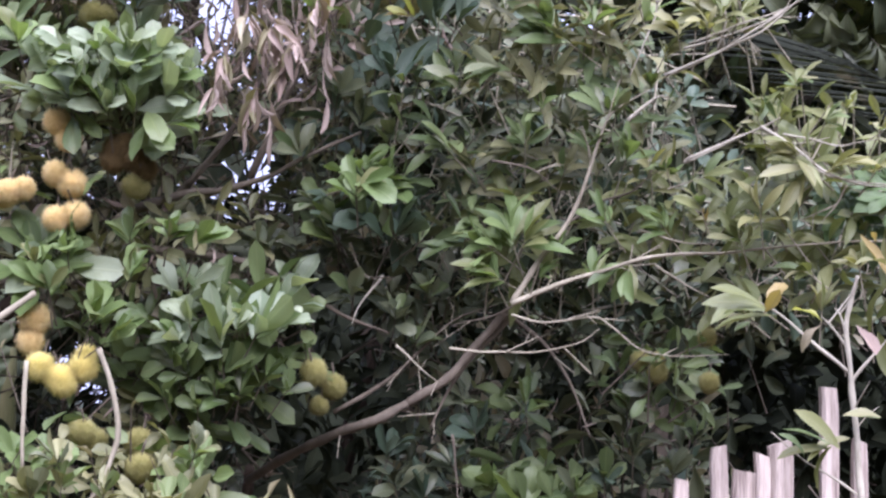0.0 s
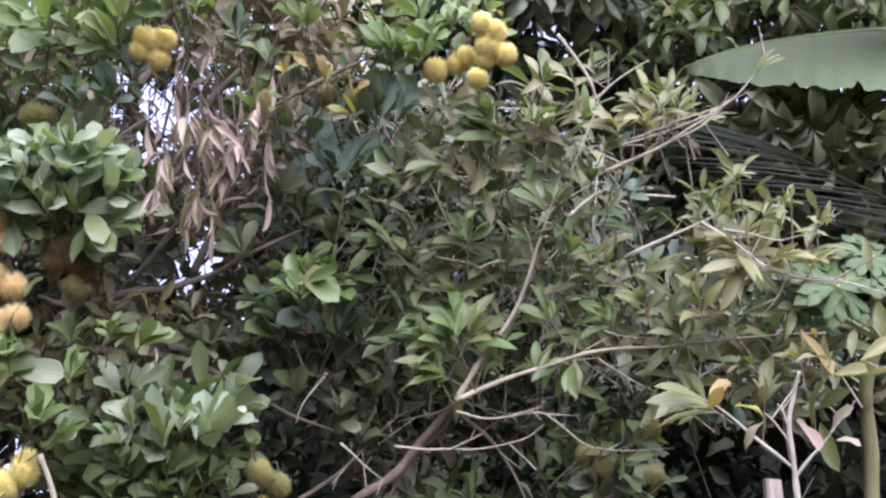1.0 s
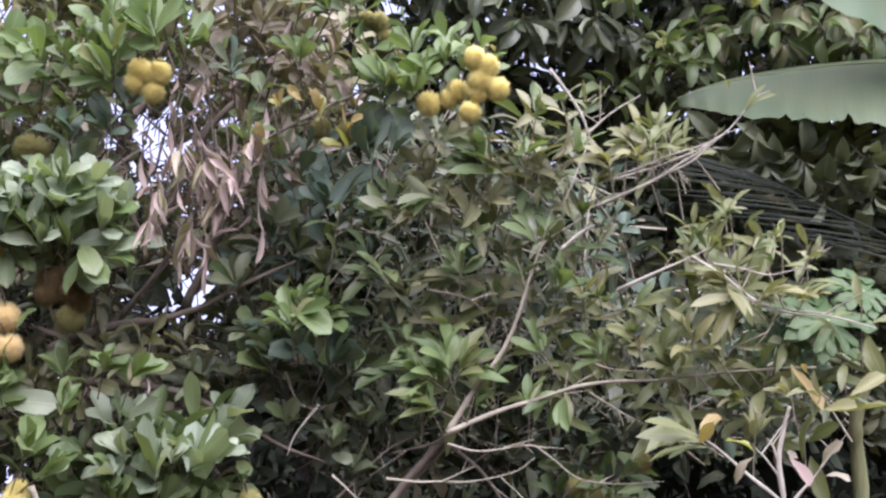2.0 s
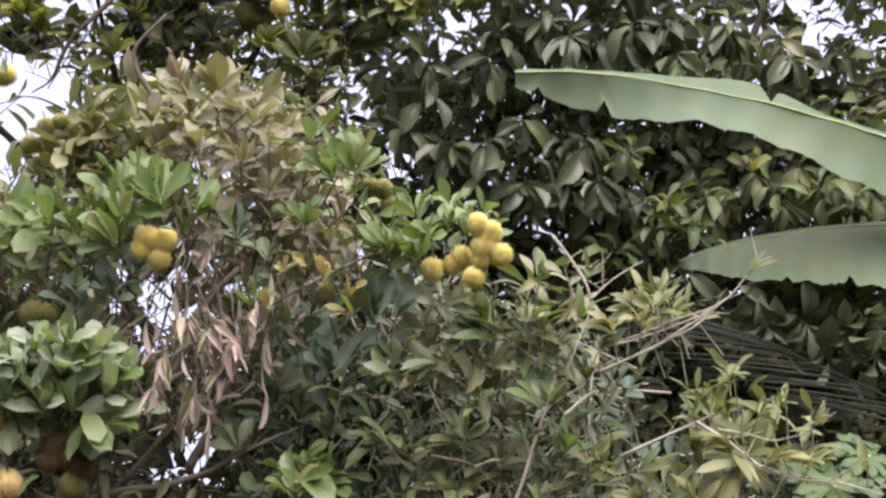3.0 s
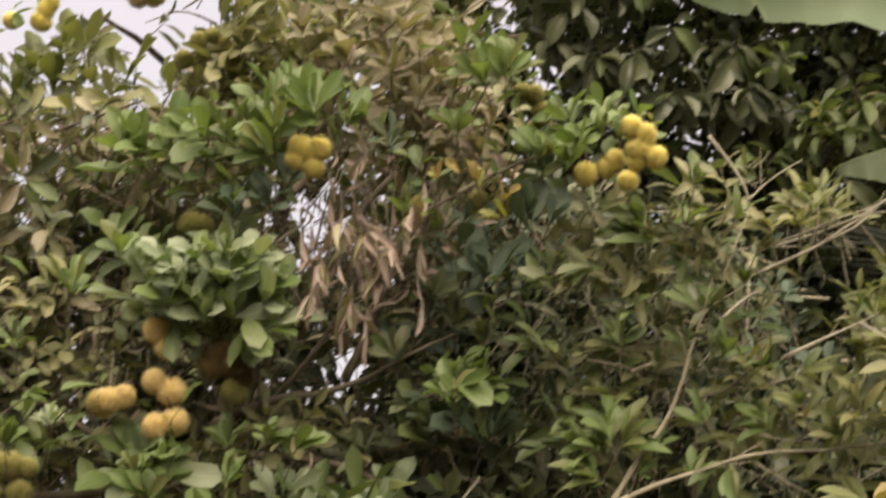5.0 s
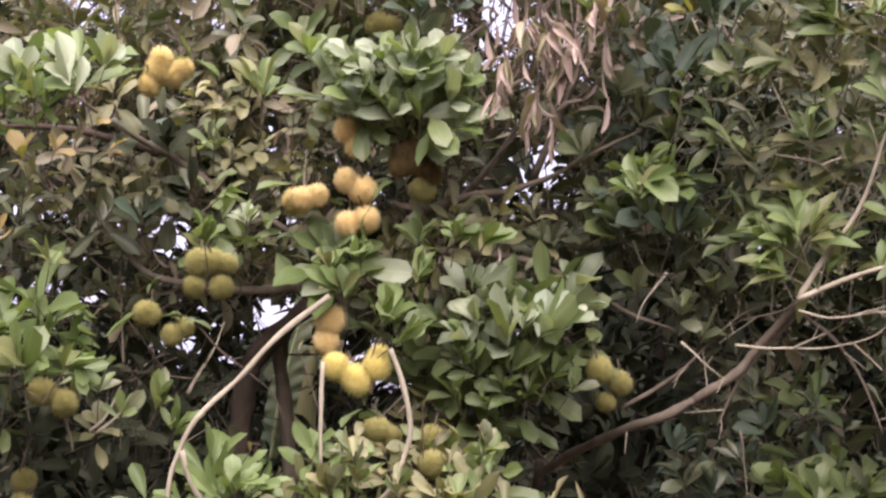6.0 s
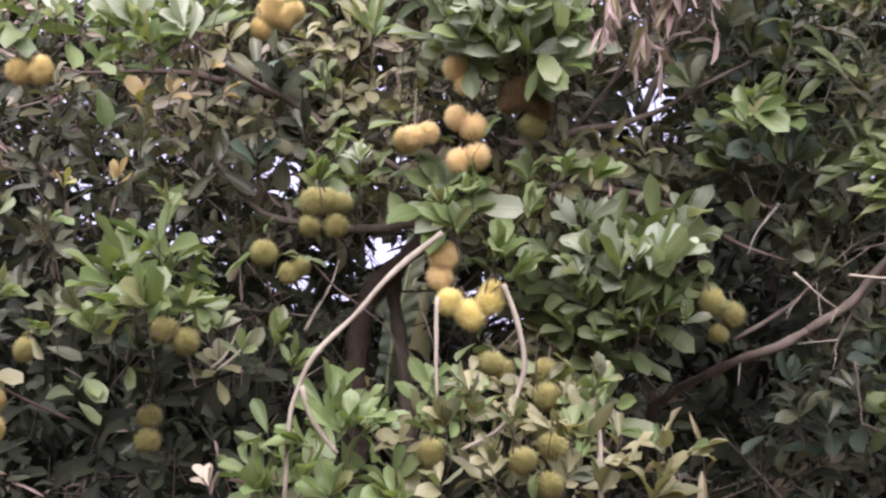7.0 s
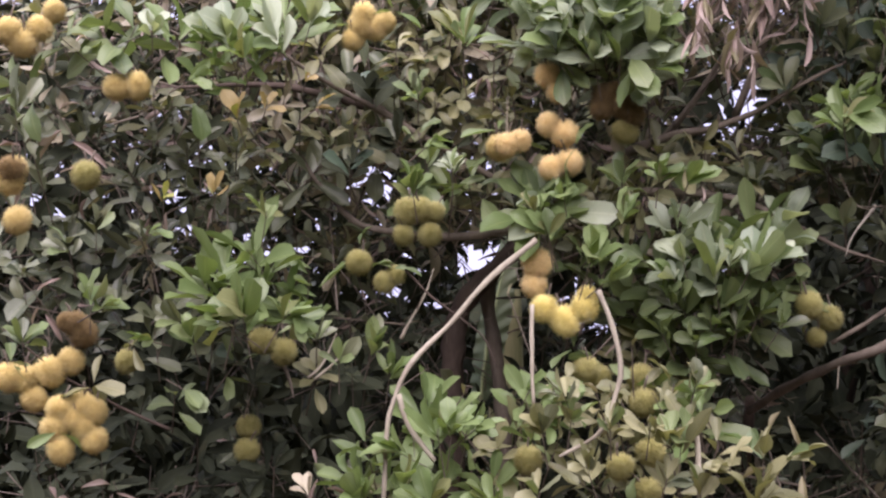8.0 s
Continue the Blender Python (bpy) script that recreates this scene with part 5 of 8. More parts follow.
sprigs(shrub, "lime", "narrow", [
    (0.697, 2.706, 1.866, 0.118, 5), (0.712, 2.713, 1.744, 0.087, 4), (0.632, 2.728, 1.81, 0.099, 4), (0.648, 2.686, 2.08, 0.074, 4),
    (0.583, 2.688, 2.146, 0.074, 4), (0.562, 2.702, 2.101, 0.074, 5), (0.54, 2.711, 2.073, 0.074, 5), (0.669, 2.701, 1.959, 0.099, 6),
    (0.714, 2.696, 1.912, 0.099, 5), (0.703, 2.684, 2.014, 0.099, 5),
], spread=(30, 90), up=0.5)
sprigs(shrub, "lime", "narrow", [
    (0.66, 2.647, 1.904, 0.115, 6), (0.703, 2.641, 1.852, 0.103, 6), (0.786, 2.606, 1.95, 0.097, 5), (0.642, 2.656, 1.853, 0.103, 6),
    (0.755, 2.623, 1.878, 0.091, 4), (0.598, 2.665, 1.873, 0.097, 6), (0.563, 2.66, 1.976, 0.121, 5), (0.607, 2.646, 2.002, 0.133, 4),
    (0.526, 2.676, 1.911, 0.103, 6),
], spread=(40, 95), up=0.4)
sprigs(shrub, "olive", "narrow", [
    (0.13, 2.838, 2.051, 0.102, 7), (0.17, 2.839, 2.031, 0.095, 6), (0.207, 2.815, 2.148, 0.114, 8), (0.146, 2.797, 2.243, 0.127, 8),
    (0.096, 2.792, 2.271, 0.114, 7), (0.18, 2.844, 1.992, 0.095, 6), (0.304, 2.808, 2.138, 0.102, 7), (0.218, 2.829, 2.07, 0.102, 7),
    (0.269, 2.836, 2.002, 0.089, 6), (0.088, 2.813, 2.185, 0.095, 6), (0.336, 2.822, 2.041, 0.095, 6), (0.381, 2.79, 2.175, 0.095, 6),
    (0.291, 2.781, 2.261, 0.102, 7), (0.205, 2.796, 2.233, 0.102, 7), (0.041, 2.846, 2.02, 0.089, 4),
], spread=(40, 100), up=0.5)
sprigs(shrub, "green", "narrow", [
    (0.062, 2.831, 1.909, 0.113, 7), (0.033, 2.832, 1.904, 0.107, 6), (0.243, 2.778, 2.16, 0.107, 7), (0.303, 2.789, 2.074, 0.107, 7),
    (0.261, 2.766, 2.207, 0.101, 7), (0.35, 2.78, 2.093, 0.101, 7), (0.061, 2.823, 1.967, 0.107, 7), (0.11, 2.817, 1.997, 0.101, 6),
], spread=(40, 95), up=0.6)
sprigs(shrub, "green", "narrow", [
    (-0.009, 2.79, 2.05, 0.106, 7), (-0.048, 2.786, 2.073, 0.087, 5), (-0.069, 2.769, 2.154, 0.087, 7), (0.019, 2.768, 2.164, 0.087, 7),
], spread=(30, 90), up=0.7)
sprigs(shrub, "khaki", "narrow", [
    (0.371, 2.723, 1.996, 0.08, 6), (0.344, 2.728, 1.987, 0.074, 5), (0.437, 2.659, 2.252, 0.08, 6), (0.046, 2.714, 2.173, 0.074, 5),
], spread=(25, 80), up=0.8)
sprigs(shrub, "olive", "narrow", [
    (0.193, 2.731, 2.21, 0.119, 8), (0.134, 2.731, 2.23, 0.106, 7), (0.095, 2.73, 2.239, 0.1, 7), (0.212, 2.719, 2.258, 0.1, 7),
    (0.164, 2.743, 2.163, 0.1, 7), (0.27, 2.725, 2.209, 0.1, 7), (0.241, 2.717, 2.257, 0.087, 6), (0.309, 2.714, 2.237, 0.087, 6),
    (0.076, 2.747, 2.163, 0.087, 6), (0.27, 2.7, 2.314, 0.081, 6), (0.308, 2.696, 2.313, 0.075, 6), (0.26, 2.711, 2.276, 0.075, 6),
], spread=(40, 100), up=0.6)
sprigs(shrub, "lime", "narrow", [
    (0.453, 2.637, 2.26, 0.074, 6), (0.472, 2.631, 2.269, 0.067, 5), (0.435, 2.648, 2.224, 0.074, 6), (0.499, 2.633, 2.24, 0.061, 4),
    (0.416, 2.647, 2.243, 0.067, 5),
], spread=(25, 75), up=0.9)
sprigs(shrub, "lime", "narrow", [
    (0.46, 2.626, 2.254, 0.087, 6), (0.433, 2.635, 2.237, 0.073, 5), (0.478, 2.627, 2.24, 0.073, 4), (0.58, 2.632, 2.122, 0.085, 4),
    (0.549, 2.645, 2.087, 0.08, 5), (0.521, 2.65, 2.092, 0.073, 4), (0.66, 2.62, 2.082, 0.067, 4), (0.704, 2.614, 2.053, 0.075, 3),
    (0.571, 2.652, 2.021, 0.115, 4), (0.607, 2.648, 1.993, 0.115, 4), (0.526, 2.665, 1.995, 0.109, 5),
], spread=(20, 70), up=0.9)

sprigs(shrub, "teal", "oval", [
    (0.436, 2.895, 2.127, 0.079, 6), (0.447, 2.901, 2.087, 0.066, 5), (0.425, 2.891, 2.156, 0.053, 4), (-0.154, 2.911, 2.193, 0.099, 7),
    (-0.103, 2.906, 2.224, 0.092, 6), (-0.194, 2.923, 2.122, 0.092, 7), (-0.234, 2.926, 2.091, 0.086, 7), (-0.133, 2.924, 2.134, 0.086, 7),
], spread=(45, 100))
shrub.limb("branch", BARK_BROWN, 0.0091, 0.0083, [(-0.376, 3.237, 1.439), (-0.237, 2.978, 1.515), (-0.129, 2.867, 1.555), (-0.06, 2.869, 1.59)])
shrub.limb("branch", BARK_BROWN, 0.0083, 0.0076, [(-0.06, 2.869, 1.59), (0.008, 2.869, 1.635), (0.046, 2.868, 1.676), (0.12, 2.861, 1.765)])
shrub.limb("branch", BARK_PALE, 0.0059, 0.0010, [(0.114, 2.734, 1.757), (0.156, 2.727, 1.823), (0.202, 2.716, 1.889), (0.233, 2.705, 1.955), (0.255, 2.691, 2.029), (0.277, 2.681, 2.075), (0.336, 2.666, 2.111)])
shrub.limb("branch", BARK_PALE, 0.0044, 0.0013, [(0.113, 2.715, 1.756), (0.202, 2.706, 1.794), (0.275, 2.698, 1.813), (0.357, 2.686, 1.837), (0.475, 2.666, 1.845), (0.616, 2.636, 1.857), (0.708, 2.612, 1.859)])
shrub.limb("twig", BARK_PALE, 0.0025, 0.0006, [(0.113, 2.716, 1.738), (0.164, 2.714, 1.726), (0.248, 2.706, 1.737), (0.276, 2.705, 1.722), (0.323, 2.702, 1.683), (0.387, 2.693, 1.673), (0.468, 2.681, 1.676)])
shrub.limb("twig", BARK_PALE, 0.0025, 0.0006, [(0.011, 2.703, 1.68), (0.08, 2.701, 1.675), (0.145, 2.699, 1.676), (0.22, 2.693, 1.691), (0.256, 2.688, 1.715)])
shrub.limb("branch", BARK_BROWN, 0.0045, 0.0014, [(0.12, 2.862, 1.745), (0.174, 2.861, 1.697), (0.224, 2.861, 1.629), (0.258, 2.859, 1.536)])
shrub.limb("twig", BARK_BROWN, 0.0026, 0.0009, [(0.117, 2.791, 1.757), (0.074, 2.794, 1.737), (0.015, 2.795, 1.723)])
shrub.limb("twig", BARK_PALE, 0.0025, 0.0006, [(-0.079, 2.758, 1.687), (-0.041, 2.76, 1.652), (-0.002, 2.761, 1.622)])
shrub.limb("branch", BARK_BROWN, 0.0046, 0.0010, [(-0.192, 2.913, 1.573), (-0.102, 2.917, 1.625), (-0.063, 2.917, 1.66), (0.015, 2.914, 1.737), (0.096, 2.91, 1.768)])
shrub.limb("twig", TWIG_WHITE, 0.0031, 0.0009, [(0.367, 2.62, 2.128), (0.446, 2.6, 2.162), (0.498, 2.584, 2.187), (0.531, 2.571, 2.214), (0.556, 2.559, 2.234)])
shrub.limb("twig", TWIG_WHITE, 0.0025, 0.0006, [(0.383, 2.608, 2.167), (0.454, 2.593, 2.185), (0.505, 2.578, 2.206), (0.556, 2.559, 2.234)])
shrub.limb("twig", TWIG_WHITE, 0.0019, 0.0006, [(0.436, 2.6, 2.164), (0.448, 2.588, 2.207), (0.442, 2.58, 2.243)])
shrub.limb("twig", TWIG_WHITE, 0.0031, 0.0009, [(0.389, 2.643, 1.986), (0.459, 2.626, 2.016), (0.507, 2.613, 2.04)])
shrub.limb("twig", TWIG_WHITE, 0.0025, 0.0006, [(0.503, 2.595, 2.036), (0.552, 2.589, 2.012), (0.611, 2.575, 2.019)])
shrub.limb("twig", BARK_BROWN, 0.0019, 0.0006, [(0.077, 2.707, 1.995), (0.143, 2.707, 1.982), (0.196, 2.71, 1.941)])
shrub.limb("twig", TWIG_WHITE, 0.0030, 0.0011, [(0.553, 2.553, 1.992), (0.587, 2.55, 1.96), (0.629, 2.542, 1.947), (0.712, 2.521, 1.934)])
shrub.limb("twig", BARK_PALE, 0.0018, 0.0006, [(0.629, 2.543, 1.938), (0.614, 2.552, 1.908), (0.593, 2.559, 1.881)])
shrub.limb("twig", BARK_PALE, 0.0025, 0.0006, [(0.35, 2.707, 1.824), (0.407, 2.703, 1.787), (0.443, 2.699, 1.769)])
shrub.limb("twig", BARK_PALE, 0.0019, 0.0006, [(0.323, 2.706, 1.881), (0.387, 2.699, 1.862), (0.451, 2.689, 1.859)])
shrub.limb("branch", BARK_BROWN, 0.0061, 0.0017, [(0.12, 2.882, 1.747), (0.076, 2.885, 1.696), (0.017, 2.888, 1.627), (-0.02, 2.889, 1.546)])
shrub.limb("twig", BARK_BROWN, 0.0026, 0.0009, [(0.205, 2.773, 1.896), (0.262, 2.763, 1.934), (0.319, 2.754, 1.953), (0.355, 2.745, 1.992)])
shrub.limb("branch", TWIG_WHITE, 0.0031, 0.0009, [(0.271, 2.543, 2.334), (0.31, 2.553, 2.285), (0.333, 2.562, 2.23), (0.32, 2.577, 2.177), (0.293, 2.592, 2.115)], 'bare whitish twig')
shrub.limb("twig", TWIG_WHITE, 0.0025, 0.0008, [(0.333, 2.562, 2.23), (0.374, 2.549, 2.266), (0.417, 2.536, 2.29)], 'bare whitish twig')
shrub.limb("twig", TWIG_WHITE, 0.0028, 0.0008, [(0.347, 2.568, 2.113), (0.426, 2.548, 2.149), (0.487, 2.53, 2.182), (0.547, 2.507, 2.223), (0.588, 2.485, 2.272), (0.613, 2.475, 2.284)])
shrub.limb("twig", TWIG_WHITE, 0.0021, 0.0006, [(0.382, 2.552, 2.162), (0.443, 2.537, 2.184), (0.513, 2.519, 2.205), (0.563, 2.502, 2.228)])
shrub.limb("twig", TWIG_WHITE, 0.0024, 0.0008, [(0.38, 2.566, 1.978), (0.477, 2.543, 2.02), (0.524, 2.531, 2.042)])
shrub.limb("twig", TWIG_WHITE, 0.0019, 0.0006, [(0.528, 2.534, 2.016), (0.562, 2.528, 2.008), (0.605, 2.519, 1.997), (0.639, 2.511, 2.001), (0.681, 2.498, 2.005)])
shrub.limb("twig", TWIG_WHITE, 0.0027, 0.0010, [(0.492, 2.53, 2.027), (0.543, 2.524, 1.994), (0.586, 2.52, 1.957), (0.645, 2.509, 1.935), (0.711, 2.492, 1.926), (0.766, 2.477, 1.907)])
shrub.limb("twig", TWIG_WHITE, 0.0033, 0.0012, [(0.295, 2.622, 2.05), (0.331, 2.613, 2.081), (0.35, 2.609, 2.09)])
# dark filling colours the shade behind the outer whorls of the shrub
fill(shrub, "narrow", ["dark", "deep_shade", "mid", "teal"], 300, (-15.5, 1), (4.5, 14.5), (2.98, 3.5), 0.09, n=7, sticks=0.4, top=shrub_top)
fill(shrub, "oval", ["deep_shade", "teal", "deep_shade", "dark"], 420, (-15.5, 3), (3, 14), (3.2, 3.9), 0.09, n=8, sticks=0.4, top=shrub_top)
limb(shrub.root, "trunk", BARK_DARK, 0.020, 0.012, [polar(3.5, -26, 3.5), polar(5, -15, 3.6), polar(6.8, -7, 3.6), polar(6.6, -2.4, 3.3)])
shrub.finish(BARK_PALE, "narrow yellowish-green leaves")

# ------------------------------------------------------- near fruit tree
fruit_tree = Plant("fruit_tree", polar(13.5, -29, 3.3), "fruit tree with hairy golden fruits and leathery green leaves", "tree")
fruits(fruit_tree, "gold", [
    (0.153, 2.612, 2.37, 0.019), (0.174, 2.614, 2.357, 0.021), (0.165, 2.621, 2.335, 0.023), (0.192, 2.623, 2.321, 0.021), (0.147, 2.635, 2.284, 0.019),
    (0.16, 2.627, 2.314, 0.017),
])
fruits(fruit_tree, "gold", [
    (-0.931, 2.884, 2.695, 0.019), (-0.94, 2.889, 2.674, 0.02), (-0.992, 2.873, 2.671, 0.017), (-0.921, 2.882, 2.709, 0.017),
])
fruits(fruit_tree, "ripe", [
    (-0.641, 2.664, 2.042, 0.023), (-0.623, 2.673, 2.016, 0.023), (-0.643, 2.678, 1.957, 0.023), (-0.617, 2.686, 1.942, 0.026), (-0.715, 2.664, 1.924, 0.023),
    (-0.691, 2.669, 1.931, 0.019), (-0.642, 2.688, 1.883, 0.023), (-0.611, 2.694, 1.892, 0.023), (-0.672, 2.695, 1.718, 0.026), (-0.678, 2.695, 1.681, 0.023),
])
fruits(fruit_tree, "gold", [
    (-0.657, 2.681, 1.639, 0.026), (-0.621, 2.69, 1.617, 0.026), (-0.589, 2.697, 1.64, 0.026), (-0.634, 2.687, 1.623, 0.021), (-0.585, 2.697, 1.659, 0.019),
])
fruits(fruit_tree, "unripe", [
    (-0.517, 2.717, 1.944, 0.023), (-0.189, 2.865, 1.617, 0.022), (-0.213, 2.864, 1.584, 0.018), (-0.598, 2.727, 1.534, 0.023), (-0.575, 2.731, 1.52, 0.023),
    (-0.503, 2.746, 1.517, 0.026), (-0.502, 2.745, 1.475, 0.025), (-0.218, 2.783, 1.639, 0.023), (0.343, 2.849, 1.669, 0.017), (0.371, 2.826, 1.649, 0.018),
    (0.46, 2.851, 1.712, 0.017), (0.454, 2.794, 1.632, 0.019), (0.377, 2.865, 1.674, 0.014),
])
fruits(fruit_tree, "spoiled", [
    (-0.549, 2.702, 2.005, 0.023), (-0.522, 2.709, 1.99, 0.023), (-0.554, 2.704, 1.984, 0.023), (-0.504, 2.716, 1.972, 0.023), (-0.531, 2.704, 2.013, 0.019),
], 'dark spoiled fruit')
fruits(fruit_tree, "spoiled", [
    (-1.414, 2.418, 1.621, 0.024), (-1.403, 2.424, 1.605, 0.024), (-1.428, 2.41, 1.626, 0.018), (-1.498, 2.349, 1.884, 0.024), (-1.394, 2.412, 1.876, 0.024),
], 'brownish spoiled fruit')
fruits(fruit_tree, "gold", [
    (-0.403, 2.634, 2.349, 0.021), (-0.371, 2.639, 2.346, 0.021), (-0.41, 2.638, 2.329, 0.019), (-0.382, 2.646, 2.316, 0.021), (-0.391, 2.638, 2.341, 0.019),
    (0.127, 2.666, 2.328, 0.021), (0.079, 2.673, 2.307, 0.021), (0.112, 2.67, 2.315, 0.017),
])
fruits(fruit_tree, "unripe", [
    (-0.006, 2.724, 2.465, 0.018), (0.004, 2.732, 2.437, 0.018), (0.002, 2.738, 2.418, 0.015), (-0.029, 2.722, 2.47, 0.015), (-0.585, 2.724, 2.232, 0.024),
    (-0.599, 2.72, 2.236, 0.024), (-0.062, 2.774, 2.278, 0.02), (-0.106, 2.77, 2.287, 0.018),
])
fruits(fruit_tree, "unripe", [
    (-0.632, 2.87, 2.625, 0.018), (-0.587, 2.882, 2.618, 0.018), (-0.659, 2.875, 2.591, 0.018), (-0.607, 2.872, 2.635, 0.016),
], 'small greenish-brown fruit')
fruits(fruit_tree, "mellow", [
    (-1.472, 2.341, 2.098, 0.026), (-1.49, 2.326, 2.116, 0.024), (-1.446, 2.352, 2.122, 0.024), (-1.423, 2.359, 2.151, 0.02), (-1.427, 2.422, 1.559, 0.024),
    (-1.457, 2.404, 1.54, 0.027), (-1.493, 2.382, 1.529, 0.026), (-1.515, 2.369, 1.533, 0.024), (-1.499, 2.369, 1.8, 0.026), (-1.508, 2.357, 1.866, 0.026),
    (-1.499, 2.36, 1.886, 0.024), (-1.344, 2.43, 2.027, 0.024), (-1.313, 2.446, 2.03, 0.024), (-0.735, 2.691, 1.923, 0.024), (-0.705, 2.697, 1.934, 0.018),
    (-0.621, 2.723, 1.893, 0.02), (-1.479, 2.39, 1.497, 0.024),
])
fruits(fruit_tree, "mellow", [
    (-1.432, 2.394, 1.478, 0.024), (-1.383, 2.422, 1.472, 0.024), (-1.439, 2.388, 1.448, 0.024), (-1.397, 2.413, 1.447, 0.024), (-1.382, 2.42, 1.426, 0.024),
    (-1.429, 2.392, 1.41, 0.025), (-1.412, 2.405, 1.463, 0.024), (-1.4, 2.413, 1.482, 0.024), (-0.946, 2.568, 2.132, 0.024), (-0.923, 2.577, 2.127, 0.022),
    (-0.961, 2.567, 2.108, 0.02), (-0.909, 2.58, 2.136, 0.02), (-0.94, 2.566, 2.151, 0.022),
])
fruits(fruit_tree, "unripe", [
    (-1.337, 2.45, 1.557, 0.021), (-0.889, 2.635, 1.812, 0.025), (-0.866, 2.642, 1.814, 0.022), (-0.896, 2.635, 1.772, 0.02), (-0.853, 2.65, 1.772, 0.022),
    (-0.971, 2.612, 1.724, 0.024), (-0.93, 2.628, 1.689, 0.02), (-0.911, 2.634, 1.701, 0.018), (-1.128, 2.552, 1.59, 0.025), (-1.095, 2.567, 1.571, 0.024),
    (-1.219, 2.694, 1.434, 0.023), (-1.221, 2.69, 1.391, 0.024), (-0.661, 2.569, 1.387, 0.024), (-0.513, 2.601, 1.375, 0.024), (-0.466, 2.622, 1.399, 0.024),
    (-0.473, 2.615, 1.333, 0.025), (-0.485, 2.674, 1.479, 0.024), (-0.577, 2.657, 1.534, 0.022), (-1.389, 2.404, 1.875, 0.024), (-0.842, 2.65, 1.811, 0.018),
])

fans(fruit_tree, "amber", "oval", [
    (-0.104, 2.619, 2.277, 0.061, 3, -20, 40), (-0.057, 2.627, 2.251, 0.052, 2, 20, 30), (-0.132, 2.614, 2.295, 0.052, 2, -40, 20), (-0.169, 2.614, 2.285, 0.042, 2, -10, 30),
], more=1)
fans(fruit_tree, "amber", "oval", [
    (-1.077, 2.34, 1.948, 0.06, 3, -20, 50), (-1.034, 2.356, 1.966, 0.051, 3, 20, 40), (-0.959, 2.387, 1.966, 0.051, 2, 60, 20), (-0.986, 2.394, 1.347, 0.06, 3, -30, 40),
    (-1.116, 2.336, 1.83, 0.051, 3, 0, 50), (-1.189, 2.301, 1.821, 0.051, 3, 0, 50), (-0.973, 2.375, 2.007, 0.037, 2, 20, 30),
], more=1)
fans(fruit_tree, "amber", "oval", [
    (-0.058, 2.651, 2.224, 0.061, 3, -60, 20), (0.43, 2.676, 1.901, 0.033, 2, 0, 30), (-0.198, 2.643, 2.229, 0.047, 2, -30, 30),
], more=1)
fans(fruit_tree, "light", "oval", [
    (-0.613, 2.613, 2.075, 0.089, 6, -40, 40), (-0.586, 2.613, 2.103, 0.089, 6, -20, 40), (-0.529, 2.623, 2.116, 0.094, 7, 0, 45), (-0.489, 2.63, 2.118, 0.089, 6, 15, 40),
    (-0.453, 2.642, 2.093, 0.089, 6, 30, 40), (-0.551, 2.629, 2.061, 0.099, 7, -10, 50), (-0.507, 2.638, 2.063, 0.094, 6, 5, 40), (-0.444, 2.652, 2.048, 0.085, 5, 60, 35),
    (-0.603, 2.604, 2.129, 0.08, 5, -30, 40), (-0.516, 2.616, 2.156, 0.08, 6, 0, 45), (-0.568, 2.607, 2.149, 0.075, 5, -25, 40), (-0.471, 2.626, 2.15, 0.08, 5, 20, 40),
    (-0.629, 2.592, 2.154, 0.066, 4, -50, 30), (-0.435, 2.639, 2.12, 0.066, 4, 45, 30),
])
fans(fruit_tree, "fresh", "oval", [
    (-0.481, 2.627, 2.038, 0.089, 3, 160, 25), (-0.636, 2.628, 1.764, 0.084, 6, -10, 50), (-0.684, 2.557, 2.154, 0.079, 5, -20, 45), (-0.566, 2.648, 1.721, 0.103, 5, 20, 30),
    (-0.539, 2.655, 1.685, 0.079, 3, 60, 20), (-0.51, 2.654, 1.791, 0.075, 4, 20, 40), (-0.607, 2.63, 1.824, 0.061, 5, -10, 50), (-0.138, 2.681, 1.949, 0.089, 3, 80, 14),
    (-0.147, 2.683, 1.935, 0.075, 7, -5, 60), (-0.403, 2.667, 1.845, 0.075, 4, 20, 40), (-0.449, 2.659, 1.857, 0.065, 5, 10, 50), (-0.658, 2.62, 1.804, 0.056, 4, -30, 40),
])
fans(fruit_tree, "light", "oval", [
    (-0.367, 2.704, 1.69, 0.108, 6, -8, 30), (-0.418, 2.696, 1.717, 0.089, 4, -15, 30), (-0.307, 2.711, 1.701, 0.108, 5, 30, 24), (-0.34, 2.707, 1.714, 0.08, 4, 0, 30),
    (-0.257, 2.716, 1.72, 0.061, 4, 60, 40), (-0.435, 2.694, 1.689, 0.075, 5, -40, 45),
])
